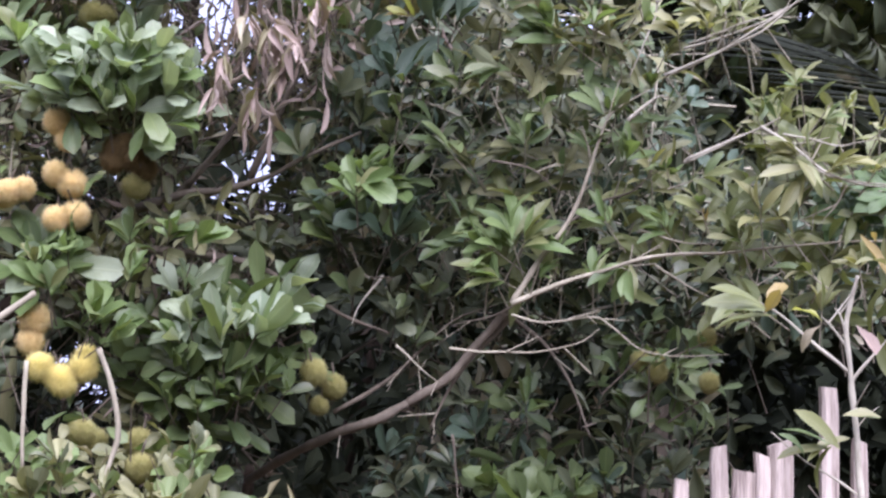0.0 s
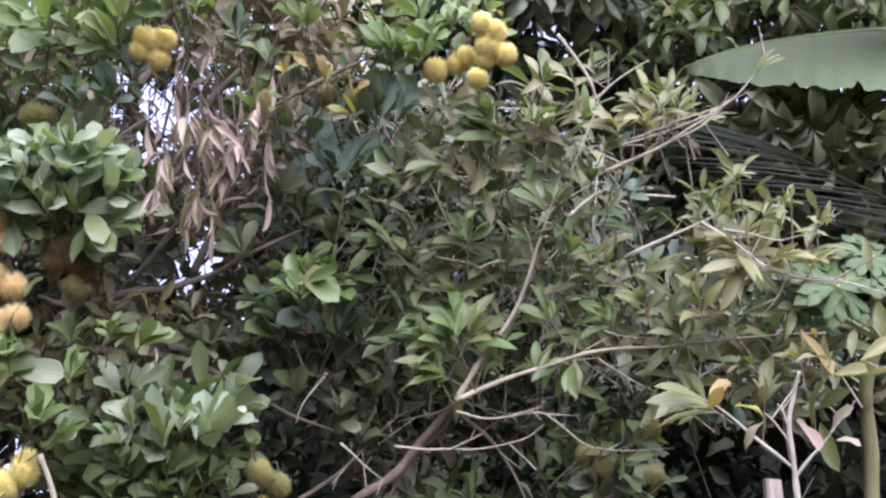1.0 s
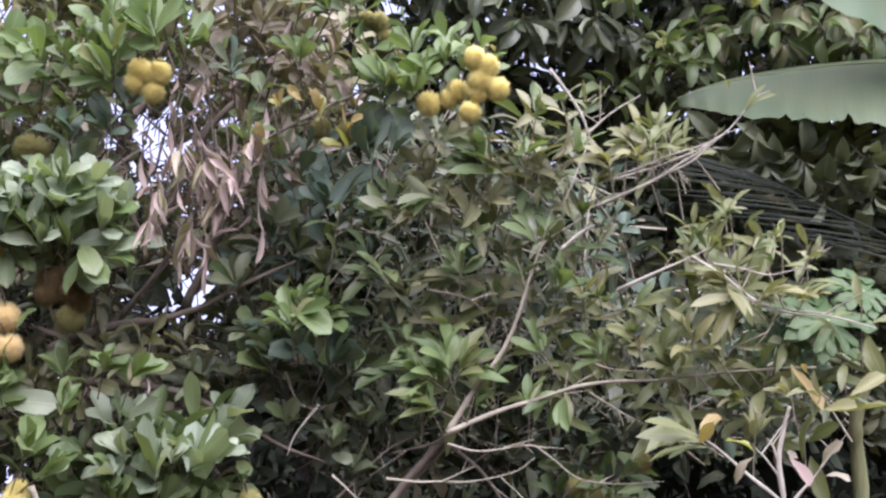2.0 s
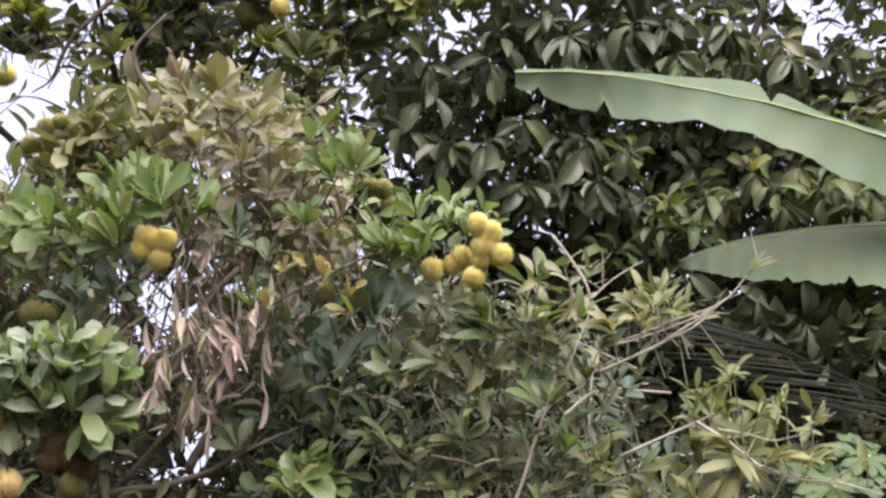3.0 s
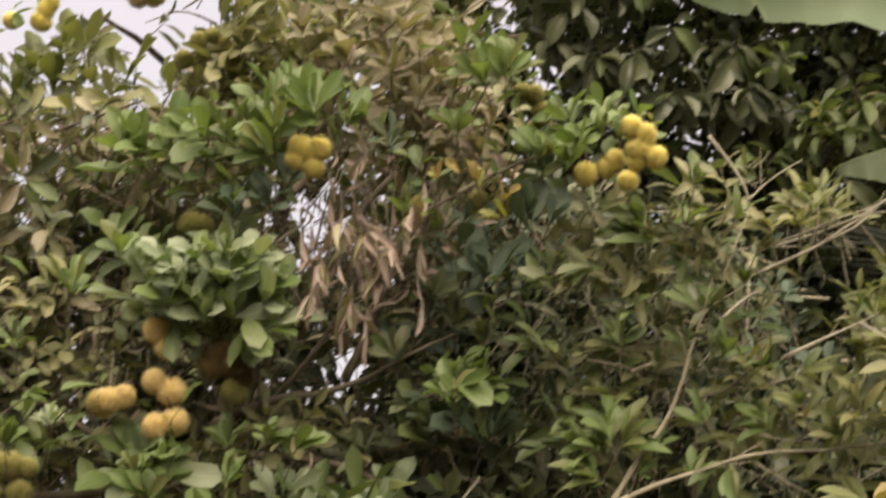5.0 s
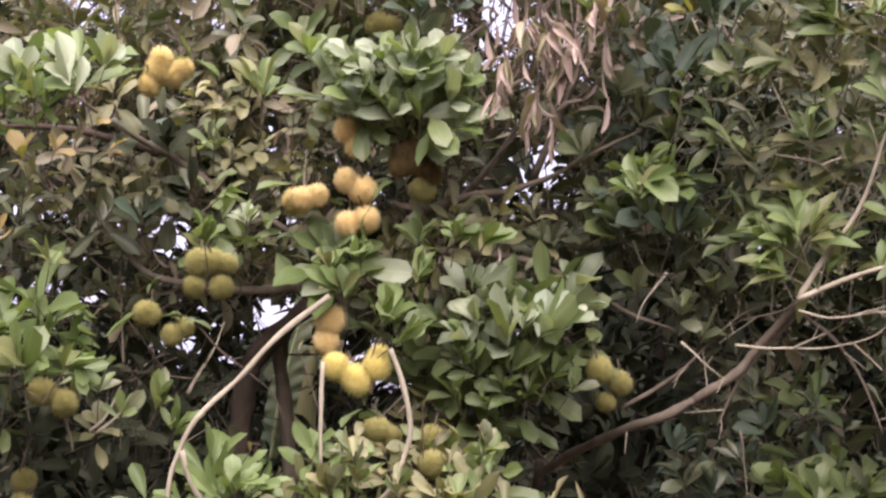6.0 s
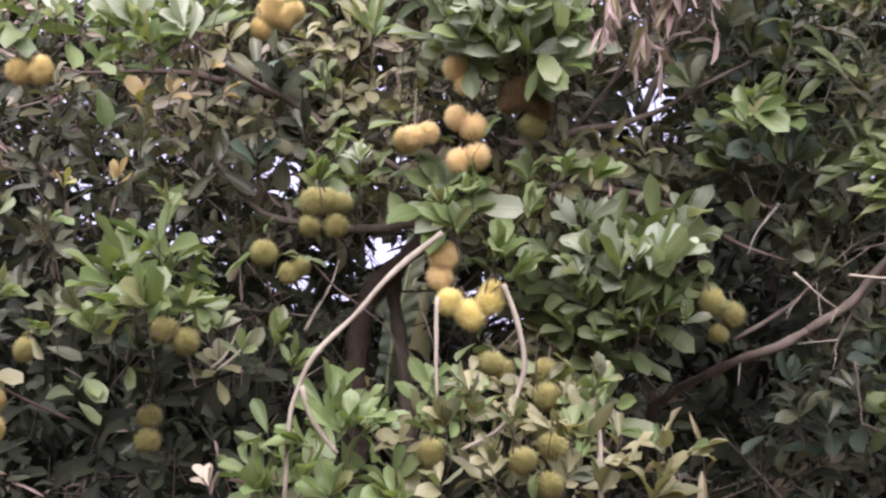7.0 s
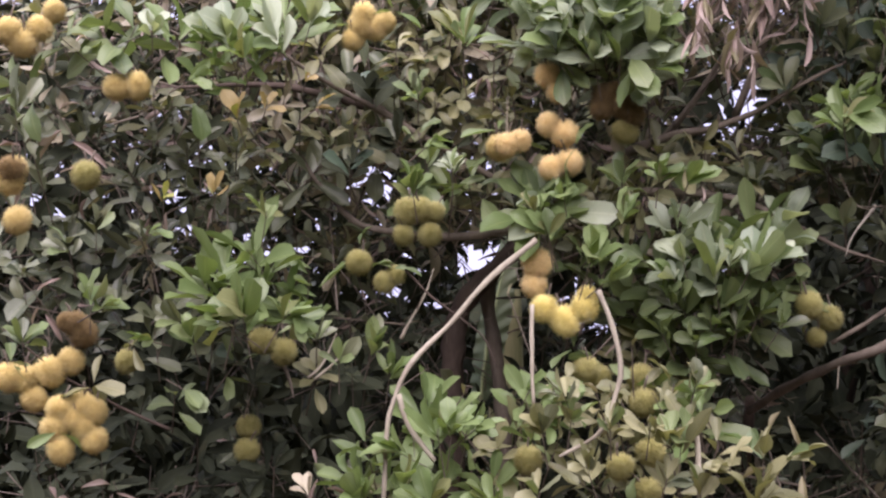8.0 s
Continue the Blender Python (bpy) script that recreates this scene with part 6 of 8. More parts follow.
fans(fruit_tree, "green", "oval", [
    (-0.493, 2.723, 1.722, 0.072, 4, -70, 30), (-0.362, 2.747, 1.64, 0.072, 5, 20, 60), (-0.427, 2.738, 1.639, 0.072, 5, -20, 60), (-0.296, 2.755, 1.632, 0.076, 5, 30, 50),
    (-0.263, 2.759, 1.604, 0.067, 4, 40, 50), (-0.406, 2.742, 1.574, 0.062, 5, 0, 70), (-0.462, 2.733, 1.592, 0.062, 5, -30, 60), (-0.338, 2.751, 1.603, 0.062, 5, 10, 60),
    (-0.38, 2.745, 1.612, 0.062, 5, 0, 70), (-0.613, 2.661, 2.042, 0.081, 4, 170, 40), (-0.454, 2.733, 1.653, 0.067, 4, -30, 60), (-0.522, 2.707, 1.852, 0.072, 5, 0, 50),
    (-0.477, 2.73, 1.503, 0.072, 4, -20, 50), (-0.421, 2.738, 1.466, 0.076, 4, 10, 50),
])
fans(fruit_tree, "mid", "oval", [
    (-0.196, 2.868, 1.88, 0.115, 5, -30, 45), (-0.257, 2.844, 2.026, 0.085, 5, -20, 50), (-0.189, 2.829, 2.135, 0.075, 5, 10, 60), (-0.149, 2.842, 2.082, 0.075, 5, 0, 60),
    (-0.226, 2.859, 1.938, 0.08, 4, -70, 40), (-0.314, 2.86, 1.857, 0.08, 5, -30, 60), (-0.099, 2.849, 2.054, 0.075, 5, 10, 60), (-0.084, 2.885, 1.743, 0.07, 6, 10, 70),
    (-0.164, 2.879, 1.781, 0.07, 6, -10, 70), (-0.044, 2.888, 1.704, 0.07, 5, 20, 60), (-0.219, 2.813, 2.201, 0.06, 5, 0, 50), (-0.17, 2.804, 2.25, 0.065, 4, 20, 50),
    (-0.025, 2.884, 1.784, 0.08, 4, -10, 40),
])
fans(fruit_tree, "teal", "oval", [
    (-0.084, 2.813, 1.88, 0.098, 6, 30, 60), (-0.098, 2.769, 2.149, 0.093, 4, -20, 35), (-0.044, 2.771, 2.15, 0.093, 3, 20, 20), (-0.045, 2.816, 1.866, 0.078, 4, 60, 40),
    (-0.134, 2.809, 1.903, 0.083, 4, -20, 50),
])
fans(fruit_tree, "light", "oval", [
    (-1.092, 2.332, 2.076, 0.088, 5, -20, 50), (-1.018, 2.365, 2.077, 0.107, 4, -20, 30), (-1.124, 2.315, 2.085, 0.06, 5, 10, 50), (-1.196, 2.277, 2.092, 0.06, 5, 0, 50),
    (-0.762, 2.491, 1.867, 0.056, 5, 0, 50), (-0.965, 2.381, 2.104, 0.074, 4, 20, 40),
])
fans(fruit_tree, "fresh", "oval", [
    (-1.129, 2.283, 2.007, 0.059, 2, 70, 15), (-1.053, 2.311, 2.047, 0.069, 4, -10, 20), (-0.722, 2.431, 2.064, 0.096, 5, 0, 40), (-0.784, 2.438, 1.904, 0.059, 3, 60, 20),
    (-0.813, 2.436, 1.831, 0.069, 6, -10, 60), (-1.035, 2.355, 1.788, 0.059, 3, 10, 40), (-1.198, 2.279, 1.764, 0.05, 2, 80, 15), (-1.072, 2.347, 1.625, 0.11, 6, -12, 42),
    (-1.097, 2.336, 1.62, 0.096, 3, -60, 25), (-1.01, 2.374, 1.629, 0.091, 5, 35, 45), (-0.993, 2.381, 1.619, 0.069, 2, 165, 20), (-1.285, 2.238, 1.658, 0.069, 4, 0, 40),
    (-1.27, 2.246, 1.645, 0.059, 2, 70, 20), (-1.205, 2.283, 1.593, 0.05, 2, -90, 15),
])
fans(fruit_tree, "fresh", "oval", [
    (-0.768, 2.416, 1.437, 0.09, 4, -10, 60), (-0.828, 2.395, 1.412, 0.086, 3, -70, 25), (-0.881, 2.37, 1.338, 0.077, 4, -10, 40), (-0.78, 2.404, 1.332, 0.081, 4, -10, 50),
    (-0.747, 2.423, 1.442, 0.077, 4, 10, 40), (-0.713, 2.434, 1.446, 0.063, 3, 60, 30), (-0.686, 2.432, 1.331, 0.077, 4, -20, 50), (-0.814, 2.395, 1.359, 0.077, 3, 30, 40),
])
fans(fruit_tree, "green", "oval", [
    (-1.396, 2.219, 1.593, 0.06, 5, -10, 60), (-0.809, 2.459, 1.991, 0.06, 6, 0, 60), (-1.171, 2.344, 1.512, 0.065, 2, 130, 15), (-0.945, 2.443, 1.554, 0.065, 5, 0, 50),
    (-0.893, 2.463, 1.572, 0.07, 4, 20, 40), (-0.979, 2.43, 1.592, 0.056, 4, 0, 50), (-0.867, 2.472, 1.535, 0.065, 4, 10, 50), (-1.163, 2.349, 1.594, 0.065, 4, -20, 40),
])
fans(fruit_tree, "olive", "oval", [
    (-0.605, 2.442, 1.441, 0.076, 4, -10, 40), (-0.561, 2.453, 1.458, 0.067, 4, 10, 40), (-0.432, 2.481, 1.493, 0.067, 4, -30, 50), (-0.371, 2.491, 1.51, 0.058, 4, 20, 50),
    (-0.322, 2.491, 1.388, 0.076, 4, -40, 40), (-0.28, 2.492, 1.332, 0.107, 5, 30, 50), (-0.57, 2.453, 1.498, 0.058, 4, -20, 50), (-0.613, 2.433, 1.349, 0.067, 4, -20, 50),
    (-0.501, 2.465, 1.445, 0.058, 5, 0, 60), (-0.441, 2.477, 1.444, 0.058, 4, 10, 60), (-0.536, 2.454, 1.384, 0.063, 5, -20, 60), (-0.416, 2.475, 1.366, 0.063, 5, 20, 60),
    (-0.365, 2.482, 1.349, 0.071, 4, 0, 50),
])
fans(fruit_tree, "olive", "oval", [
    (-0.391, 2.463, 1.419, 0.102, 4, 5, 35), (-0.268, 2.479, 1.406, 0.071, 2, 0, 10), (-0.226, 2.483, 1.402, 0.075, 2, 70, 15), (-0.412, 2.46, 1.428, 0.075, 2, -15, 10),
])
# inner fans whose near-black colour carries the shade inside the crown
fans(fruit_tree, "deep_shade", "oval", [
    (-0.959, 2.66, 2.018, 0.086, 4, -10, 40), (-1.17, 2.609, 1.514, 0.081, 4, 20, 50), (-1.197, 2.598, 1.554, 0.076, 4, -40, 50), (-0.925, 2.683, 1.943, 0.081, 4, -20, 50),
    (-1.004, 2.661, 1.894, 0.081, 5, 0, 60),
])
fans(fruit_tree, "cream", "oval", [
    (-0.311, 2.817, 2.681, 0.1, 8, 0, 60), (-0.363, 2.815, 2.669, 0.084, 4, -50, 25), (-0.249, 2.841, 2.629, 0.1, 4, 30, 30), (-0.207, 2.852, 2.605, 0.09, 3, 50, 15),
    (-0.27, 2.833, 2.648, 0.084, 4, -40, 30), (-0.362, 2.832, 2.62, 0.079, 4, 0, 40), (-0.241, 2.715, 2.939, 0.074, 3, 0, 30),
])
fans(fruit_tree, "drab", "oval", [
    (-0.343, 2.782, 2.554, 0.082, 4, -20, 40), (-0.171, 2.805, 2.531, 0.072, 5, 30, 50), (-0.263, 2.796, 2.538, 0.072, 5, 0, 60), (-0.212, 2.815, 2.491, 0.067, 5, 20, 60),
    (-0.13, 2.825, 2.473, 0.067, 5, 0, 60), (-0.375, 2.735, 2.677, 0.072, 5, -30, 50), (-0.423, 2.757, 2.598, 0.072, 5, -20, 60), (-0.109, 2.847, 2.394, 0.077, 5, -20, 50),
    (-0.047, 2.861, 2.346, 0.072, 4, -30, 50), (-0.17, 2.834, 2.433, 0.077, 4, -40, 40), (-0.212, 2.79, 2.568, 0.072, 5, 0, 60), (-0.312, 2.807, 2.487, 0.067, 5, 10, 60),
])
fans(fruit_tree, "fresh", "oval", [
    (-0.378, 2.602, 2.406, 0.105, 6, -20, 60), (-0.318, 2.616, 2.386, 0.081, 4, 20, 40), (-0.454, 2.611, 2.331, 0.096, 5, -60, 50), (-0.561, 2.583, 2.357, 0.105, 5, -50, 40),
    (-0.446, 2.601, 2.372, 0.091, 5, -10, 50), (-0.093, 2.612, 2.455, 0.081, 6, -20, 50), (-0.055, 2.609, 2.469, 0.091, 7, 0, 50), (-0.14, 2.634, 2.373, 0.081, 4, -10, 40),
    (0.003, 2.647, 2.338, 0.091, 5, 0, 40), (0.069, 2.641, 2.356, 0.072, 5, 0, 60), (-0.222, 2.661, 2.244, 0.062, 4, 0, 60), (0.05, 2.65, 2.324, 0.067, 4, -30, 50),
    (0.107, 2.634, 2.379, 0.057, 3, 10, 30),
])
fans(fruit_tree, "teal", "oval", [
    (-0.015, 2.693, 2.232, 0.106, 4, 0, 25), (0.023, 2.692, 2.237, 0.077, 3, 30, 30), (-0.517, 2.642, 2.243, 0.082, 6, -10, 60), (-0.455, 2.65, 2.255, 0.077, 5, 0, 60),
    (-0.254, 2.65, 2.362, 0.087, 5, -10, 50), (-0.419, 2.647, 2.292, 0.072, 4, 20, 50),
])
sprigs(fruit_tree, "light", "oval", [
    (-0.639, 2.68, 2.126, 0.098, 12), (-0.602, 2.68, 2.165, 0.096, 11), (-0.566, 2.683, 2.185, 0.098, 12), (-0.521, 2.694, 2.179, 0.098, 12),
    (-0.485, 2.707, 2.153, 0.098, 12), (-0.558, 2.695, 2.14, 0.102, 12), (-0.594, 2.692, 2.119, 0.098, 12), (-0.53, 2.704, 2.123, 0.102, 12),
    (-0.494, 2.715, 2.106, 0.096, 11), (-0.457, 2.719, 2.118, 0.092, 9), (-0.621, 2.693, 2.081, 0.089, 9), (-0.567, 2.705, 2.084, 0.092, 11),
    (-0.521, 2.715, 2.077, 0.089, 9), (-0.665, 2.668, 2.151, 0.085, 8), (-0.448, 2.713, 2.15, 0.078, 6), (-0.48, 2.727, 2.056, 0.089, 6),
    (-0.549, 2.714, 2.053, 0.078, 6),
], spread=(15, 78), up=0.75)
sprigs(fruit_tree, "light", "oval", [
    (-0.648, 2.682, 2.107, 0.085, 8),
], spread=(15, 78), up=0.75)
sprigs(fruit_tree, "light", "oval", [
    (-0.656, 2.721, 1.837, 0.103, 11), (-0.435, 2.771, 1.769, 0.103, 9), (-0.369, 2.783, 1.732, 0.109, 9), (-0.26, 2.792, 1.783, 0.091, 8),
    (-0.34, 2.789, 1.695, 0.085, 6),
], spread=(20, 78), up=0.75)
sprigs(fruit_tree, "green", "oval", [
    (-0.671, 2.709, 1.817, 0.09, 5), (-0.311, 2.778, 1.762, 0.124, 6), (-0.387, 2.768, 1.76, 0.111, 5), (-0.283, 2.782, 1.743, 0.099, 5),
    (-0.414, 2.767, 1.721, 0.099, 5),
], spread=(20, 80), up=0.75)
sprigs(fruit_tree, "green", "oval", [
    (-0.445, 2.768, 2.089, 0.082, 7), (-0.692, 2.693, 2.195, 0.088, 7), (-0.468, 2.81, 1.703, 0.101, 8), (-0.392, 2.823, 1.666, 0.101, 8),
    (-0.296, 2.834, 1.698, 0.094, 7), (-0.466, 2.813, 1.617, 0.094, 8), (-0.343, 2.831, 1.619, 0.094, 8), (-0.427, 2.82, 1.56, 0.094, 8),
    (-0.505, 2.806, 1.654, 0.088, 7), (-0.258, 2.835, 1.737, 0.075, 6), (-0.361, 2.829, 1.58, 0.088, 7), (-0.305, 2.835, 1.639, 0.082, 7),
    (-0.599, 2.783, 1.729, 0.088, 7), (-0.563, 2.787, 1.788, 0.075, 6), (-0.534, 2.796, 1.731, 0.082, 7), (-0.58, 2.789, 1.691, 0.075, 6),
    (-0.727, 2.68, 2.211, 0.088, 6),
], spread=(35, 95))
sprigs(fruit_tree, "green", "oval", [
    (-0.432, 2.817, 1.454, 0.101, 6), (-0.238, 2.84, 1.679, 0.069, 5),
], spread=(35, 95))
sprigs(fruit_tree, "fresh", "oval", [
    (-0.144, 2.796, 1.99, 0.079, 14), (-0.096, 2.798, 1.991, 0.068, 9), (-0.124, 2.801, 1.966, 0.066, 9), (-0.173, 2.796, 1.98, 0.066, 8),
], spread=(40, 85))
sprigs(fruit_tree, "teal", "oval", [
    (-0.067, 2.857, 1.94, 0.095, 7), (-0.185, 2.852, 1.938, 0.095, 7), (-0.106, 2.854, 1.949, 0.089, 6), (-0.037, 2.859, 1.931, 0.076, 5),
    (-0.225, 2.849, 1.937, 0.083, 6),
], spread=(50, 100))
sprigs(fruit_tree, "fresh", "oval", [
    (-0.4, 2.652, 2.441, 0.087, 12), (-0.447, 2.642, 2.448, 0.077, 11), (-0.419, 2.641, 2.467, 0.071, 9), (0.051, 2.688, 2.414, 0.077, 12),
    (0.11, 2.683, 2.423, 0.066, 11), (0.09, 2.697, 2.376, 0.066, 9), (0.168, 2.683, 2.413, 0.06, 8), (0.012, 2.691, 2.404, 0.066, 9),
    (-0.057, 2.654, 2.525, 0.06, 11), (-0.086, 2.659, 2.506, 0.06, 11), (-0.047, 2.666, 2.488, 0.055, 8), (0.032, 2.677, 2.451, 0.055, 6),
], spread=(30, 85))
sprigs(fruit_tree, "green", "oval", [
    (-0.34, 2.71, 2.448, 0.089, 7), (-0.537, 2.695, 2.393, 0.102, 8), (-0.49, 2.708, 2.376, 0.095, 7), (-0.573, 2.698, 2.354, 0.089, 7),
    (-0.501, 2.693, 2.422, 0.089, 7), (-0.127, 2.693, 2.558, 0.083, 7), (-0.212, 2.75, 2.349, 0.076, 6), (-0.231, 2.758, 2.31, 0.07, 5),
    (-0.517, 2.713, 2.338, 0.083, 7), (-0.599, 2.704, 2.306, 0.083, 7), (-0.046, 2.752, 2.37, 0.076, 6), (-0.006, 2.757, 2.351, 0.076, 6),
    (-0.097, 2.701, 2.54, 0.07, 6), (0.269, 2.751, 2.321, 0.083, 6), (-0.452, 2.724, 2.341, 0.076, 6), (-0.566, 2.676, 2.437, 0.076, 6),
], spread=(40, 95))
sprigs(fruit_tree, "fresh", "oval", [
    (-0.685, 2.682, 2.365, 0.106, 9), (-0.638, 2.687, 2.386, 0.1, 8), (-0.6, 2.691, 2.402, 0.089, 6), (-0.712, 2.67, 2.382, 0.089, 6),
    (-0.495, 2.711, 2.402, 0.083, 9), (-0.475, 2.706, 2.431, 0.072, 8),
], spread=(15, 65), up=0.9)
sprigs(fruit_tree, "teal", "oval", [
    (-0.001, 2.768, 2.309, 0.095, 3), (-0.133, 2.779, 2.246, 0.076, 6), (-0.104, 2.776, 2.265, 0.076, 5),
], spread=(20, 60))
sprigs(fruit_tree, "fresh", "oval", [
    (-1.192, 2.543, 1.702, 0.116, 11), (-1.155, 2.557, 1.741, 0.116, 11), (-1.228, 2.527, 1.683, 0.109, 9), (-1.175, 2.552, 1.653, 0.095, 8),
    (-1.057, 2.601, 1.701, 0.095, 4), (-1.094, 2.588, 1.652, 0.088, 8), (-1.12, 2.574, 1.711, 0.095, 6), (-0.676, 2.717, 1.825, 0.109, 11),
    (-0.647, 2.722, 1.844, 0.081, 6), (-1.193, 2.502, 2.053, 0.081, 8), (-1.152, 2.508, 2.12, 0.102, 11), (-1.079, 2.534, 2.15, 0.109, 11),
    (-1.109, 2.529, 2.111, 0.095, 9), (-1.231, 2.471, 2.119, 0.095, 9),
], spread=(30, 85))
sprigs(fruit_tree, "green", "oval", [
    (-1.382, 2.448, 2.125, 0.097, 8), (-1.33, 2.473, 2.136, 0.097, 8), (-1.448, 2.41, 2.123, 0.084, 7), (-1.512, 2.388, 2.035, 0.084, 6),
    (-1.197, 2.598, 1.554, 0.071, 4), (-1.294, 2.55, 1.496, 0.071, 4), (-0.887, 2.694, 1.952, 0.065, 4), (-0.87, 2.706, 1.902, 0.078, 6),
    (-0.833, 2.722, 1.862, 0.078, 6), (-0.803, 2.729, 1.881, 0.078, 6), (-0.891, 2.704, 1.862, 0.071, 6), (-0.43, 2.827, 1.624, 0.084, 7),
    (-0.486, 2.815, 1.705, 0.084, 7), (-0.409, 2.829, 1.664, 0.084, 7),
], spread=(40, 100))
sprigs(fruit_tree, "green", "oval", [
    (-0.469, 2.821, 1.595, 0.078, 6),
], spread=(40, 100))
sprigs(fruit_tree, "fresh", "oval", [
    (-0.833, 2.576, 1.475, 0.113, 9), (-0.797, 2.587, 1.456, 0.098, 8), (-0.851, 2.568, 1.438, 0.09, 6), (-0.932, 2.539, 1.411, 0.09, 6),
    (-0.958, 2.525, 1.355, 0.098, 8), (-0.886, 2.55, 1.344, 0.105, 8), (-0.778, 2.591, 1.427, 0.083, 4), (-0.659, 2.626, 1.473, 0.083, 8),
    (-0.613, 2.636, 1.463, 0.075, 6), (-0.677, 2.622, 1.492, 0.075, 6), (-0.732, 2.598, 1.342, 0.098, 8), (-0.805, 2.576, 1.343, 0.09, 8),
    (-0.391, 2.678, 1.452, 0.09, 4), (-0.428, 2.673, 1.462, 0.083, 4), (-0.4, 2.678, 1.49, 0.075, 4), (-0.631, 2.634, 1.501, 0.075, 6),
], spread=(30, 85))

sprigs(fruit_tree, "olive", "oval", [
    (-0.598, 2.804, 1.857, 0.065, 10), (-0.477, 2.82, 1.919, 0.075, 10), (-0.4, 2.832, 1.922, 0.07, 10), (-0.533, 2.815, 1.878, 0.07, 10),
    (-0.57, 2.814, 1.819, 0.065, 10), (-0.438, 2.831, 1.882, 0.065, 9), (-0.495, 2.825, 1.851, 0.065, 9), (-0.342, 2.84, 1.914, 0.06, 9),
    (-0.644, 2.799, 1.797, 0.06, 9), (-0.718, 2.737, 2.108, 0.06, 9), (-0.728, 2.75, 2.023, 0.06, 9), (-0.7, 2.776, 1.891, 0.055, 9),
    (-0.477, 2.842, 1.52, 0.075, 10), (-0.588, 2.82, 1.49, 0.07, 10), (-0.517, 2.835, 1.578, 0.065, 10), (-0.563, 2.826, 1.558, 0.06, 9),
    (-0.532, 2.831, 1.481, 0.07, 10),
], spread=(40, 100))
sprigs(fruit_tree, "olive", "oval", [
    (-0.42, 2.85, 1.502, 0.065, 9),
], spread=(40, 100))
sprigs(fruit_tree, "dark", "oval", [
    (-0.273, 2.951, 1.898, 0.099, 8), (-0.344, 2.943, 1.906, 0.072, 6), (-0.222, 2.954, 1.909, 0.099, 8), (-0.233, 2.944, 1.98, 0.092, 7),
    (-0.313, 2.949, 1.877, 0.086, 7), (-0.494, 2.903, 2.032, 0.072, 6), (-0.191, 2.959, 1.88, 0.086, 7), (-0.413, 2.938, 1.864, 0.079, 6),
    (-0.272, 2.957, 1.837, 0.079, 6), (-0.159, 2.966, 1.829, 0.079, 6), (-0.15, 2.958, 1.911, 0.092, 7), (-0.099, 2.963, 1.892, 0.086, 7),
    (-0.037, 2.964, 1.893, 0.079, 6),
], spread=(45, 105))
sprigs(fruit_tree, "drab", "oval", [
    (-0.358, 2.902, 2.604, 0.087, 10), (-0.2, 2.928, 2.569, 0.087, 10), (-0.274, 2.91, 2.608, 0.087, 10), (-0.273, 2.929, 2.547, 0.087, 10),
    (-0.156, 2.957, 2.478, 0.087, 10), (-0.092, 2.96, 2.479, 0.081, 9), (-0.241, 2.952, 2.477, 0.081, 10), (-0.304, 2.947, 2.475, 0.081, 10),
    (-0.135, 2.943, 2.53, 0.074, 9), (-0.2, 2.908, 2.63, 0.081, 9), (-0.176, 2.976, 2.406, 0.081, 9), (-0.409, 2.915, 2.542, 0.074, 9),
], spread=(35, 105))
sprigs(fruit_tree, "olive", "oval", [
    (-0.371, 2.902, 2.661, 0.095, 10), (-0.433, 2.912, 2.607, 0.088, 10), (-0.495, 2.91, 2.584, 0.088, 10), (-0.465, 2.891, 2.656, 0.081, 9),
    (-0.567, 2.871, 2.659, 0.088, 10), (-0.536, 2.904, 2.582, 0.088, 10), (-0.597, 2.88, 2.618, 0.081, 9), (-0.221, 2.964, 2.513, 0.088, 10),
    (-0.317, 2.957, 2.51, 0.081, 9), (-0.158, 2.955, 2.556, 0.081, 9), (-0.114, 2.992, 2.433, 0.081, 9), (-0.188, 2.986, 2.442, 0.081, 9),
    (-0.072, 2.964, 2.536, 0.075, 7), (-0.586, 2.905, 2.548, 0.081, 9), (-0.656, 2.894, 2.534, 0.081, 7),
], spread=(40, 100))
sprigs(fruit_tree, "lime", "oval", [
    (-0.905, 2.918, 2.625, 0.107, 7), (-0.956, 2.914, 2.591, 0.107, 7), (-0.864, 2.925, 2.639, 0.093, 6), (-0.772, 2.957, 2.62, 0.093, 6),
    (-0.726, 2.983, 2.577, 0.1, 6), (-0.927, 2.933, 2.563, 0.107, 7), (-0.985, 2.902, 2.598, 0.093, 6), (-0.856, 2.949, 2.578, 0.1, 6),
    (-0.998, 2.919, 2.536, 0.1, 6), (-0.814, 2.952, 2.602, 0.086, 5),
], spread=(15, 75), up=0.8)
sprigs(fruit_tree, "olive", "oval", [
    (-0.647, 2.885, 2.599, 0.076, 10), (-0.553, 2.899, 2.614, 0.076, 10), (-0.586, 2.91, 2.562, 0.076, 10), (-0.638, 2.904, 2.55, 0.07, 10),
    (-0.521, 2.893, 2.645, 0.076, 10), (-0.562, 2.879, 2.663, 0.076, 10), (-0.861, 2.868, 2.486, 0.081, 10), (-0.93, 2.852, 2.47, 0.081, 10),
    (-0.791, 2.88, 2.51, 0.076, 9), (-0.904, 2.891, 2.362, 0.076, 9), (-0.962, 2.879, 2.338, 0.081, 9),
], spread=(25, 95), up=0.6)
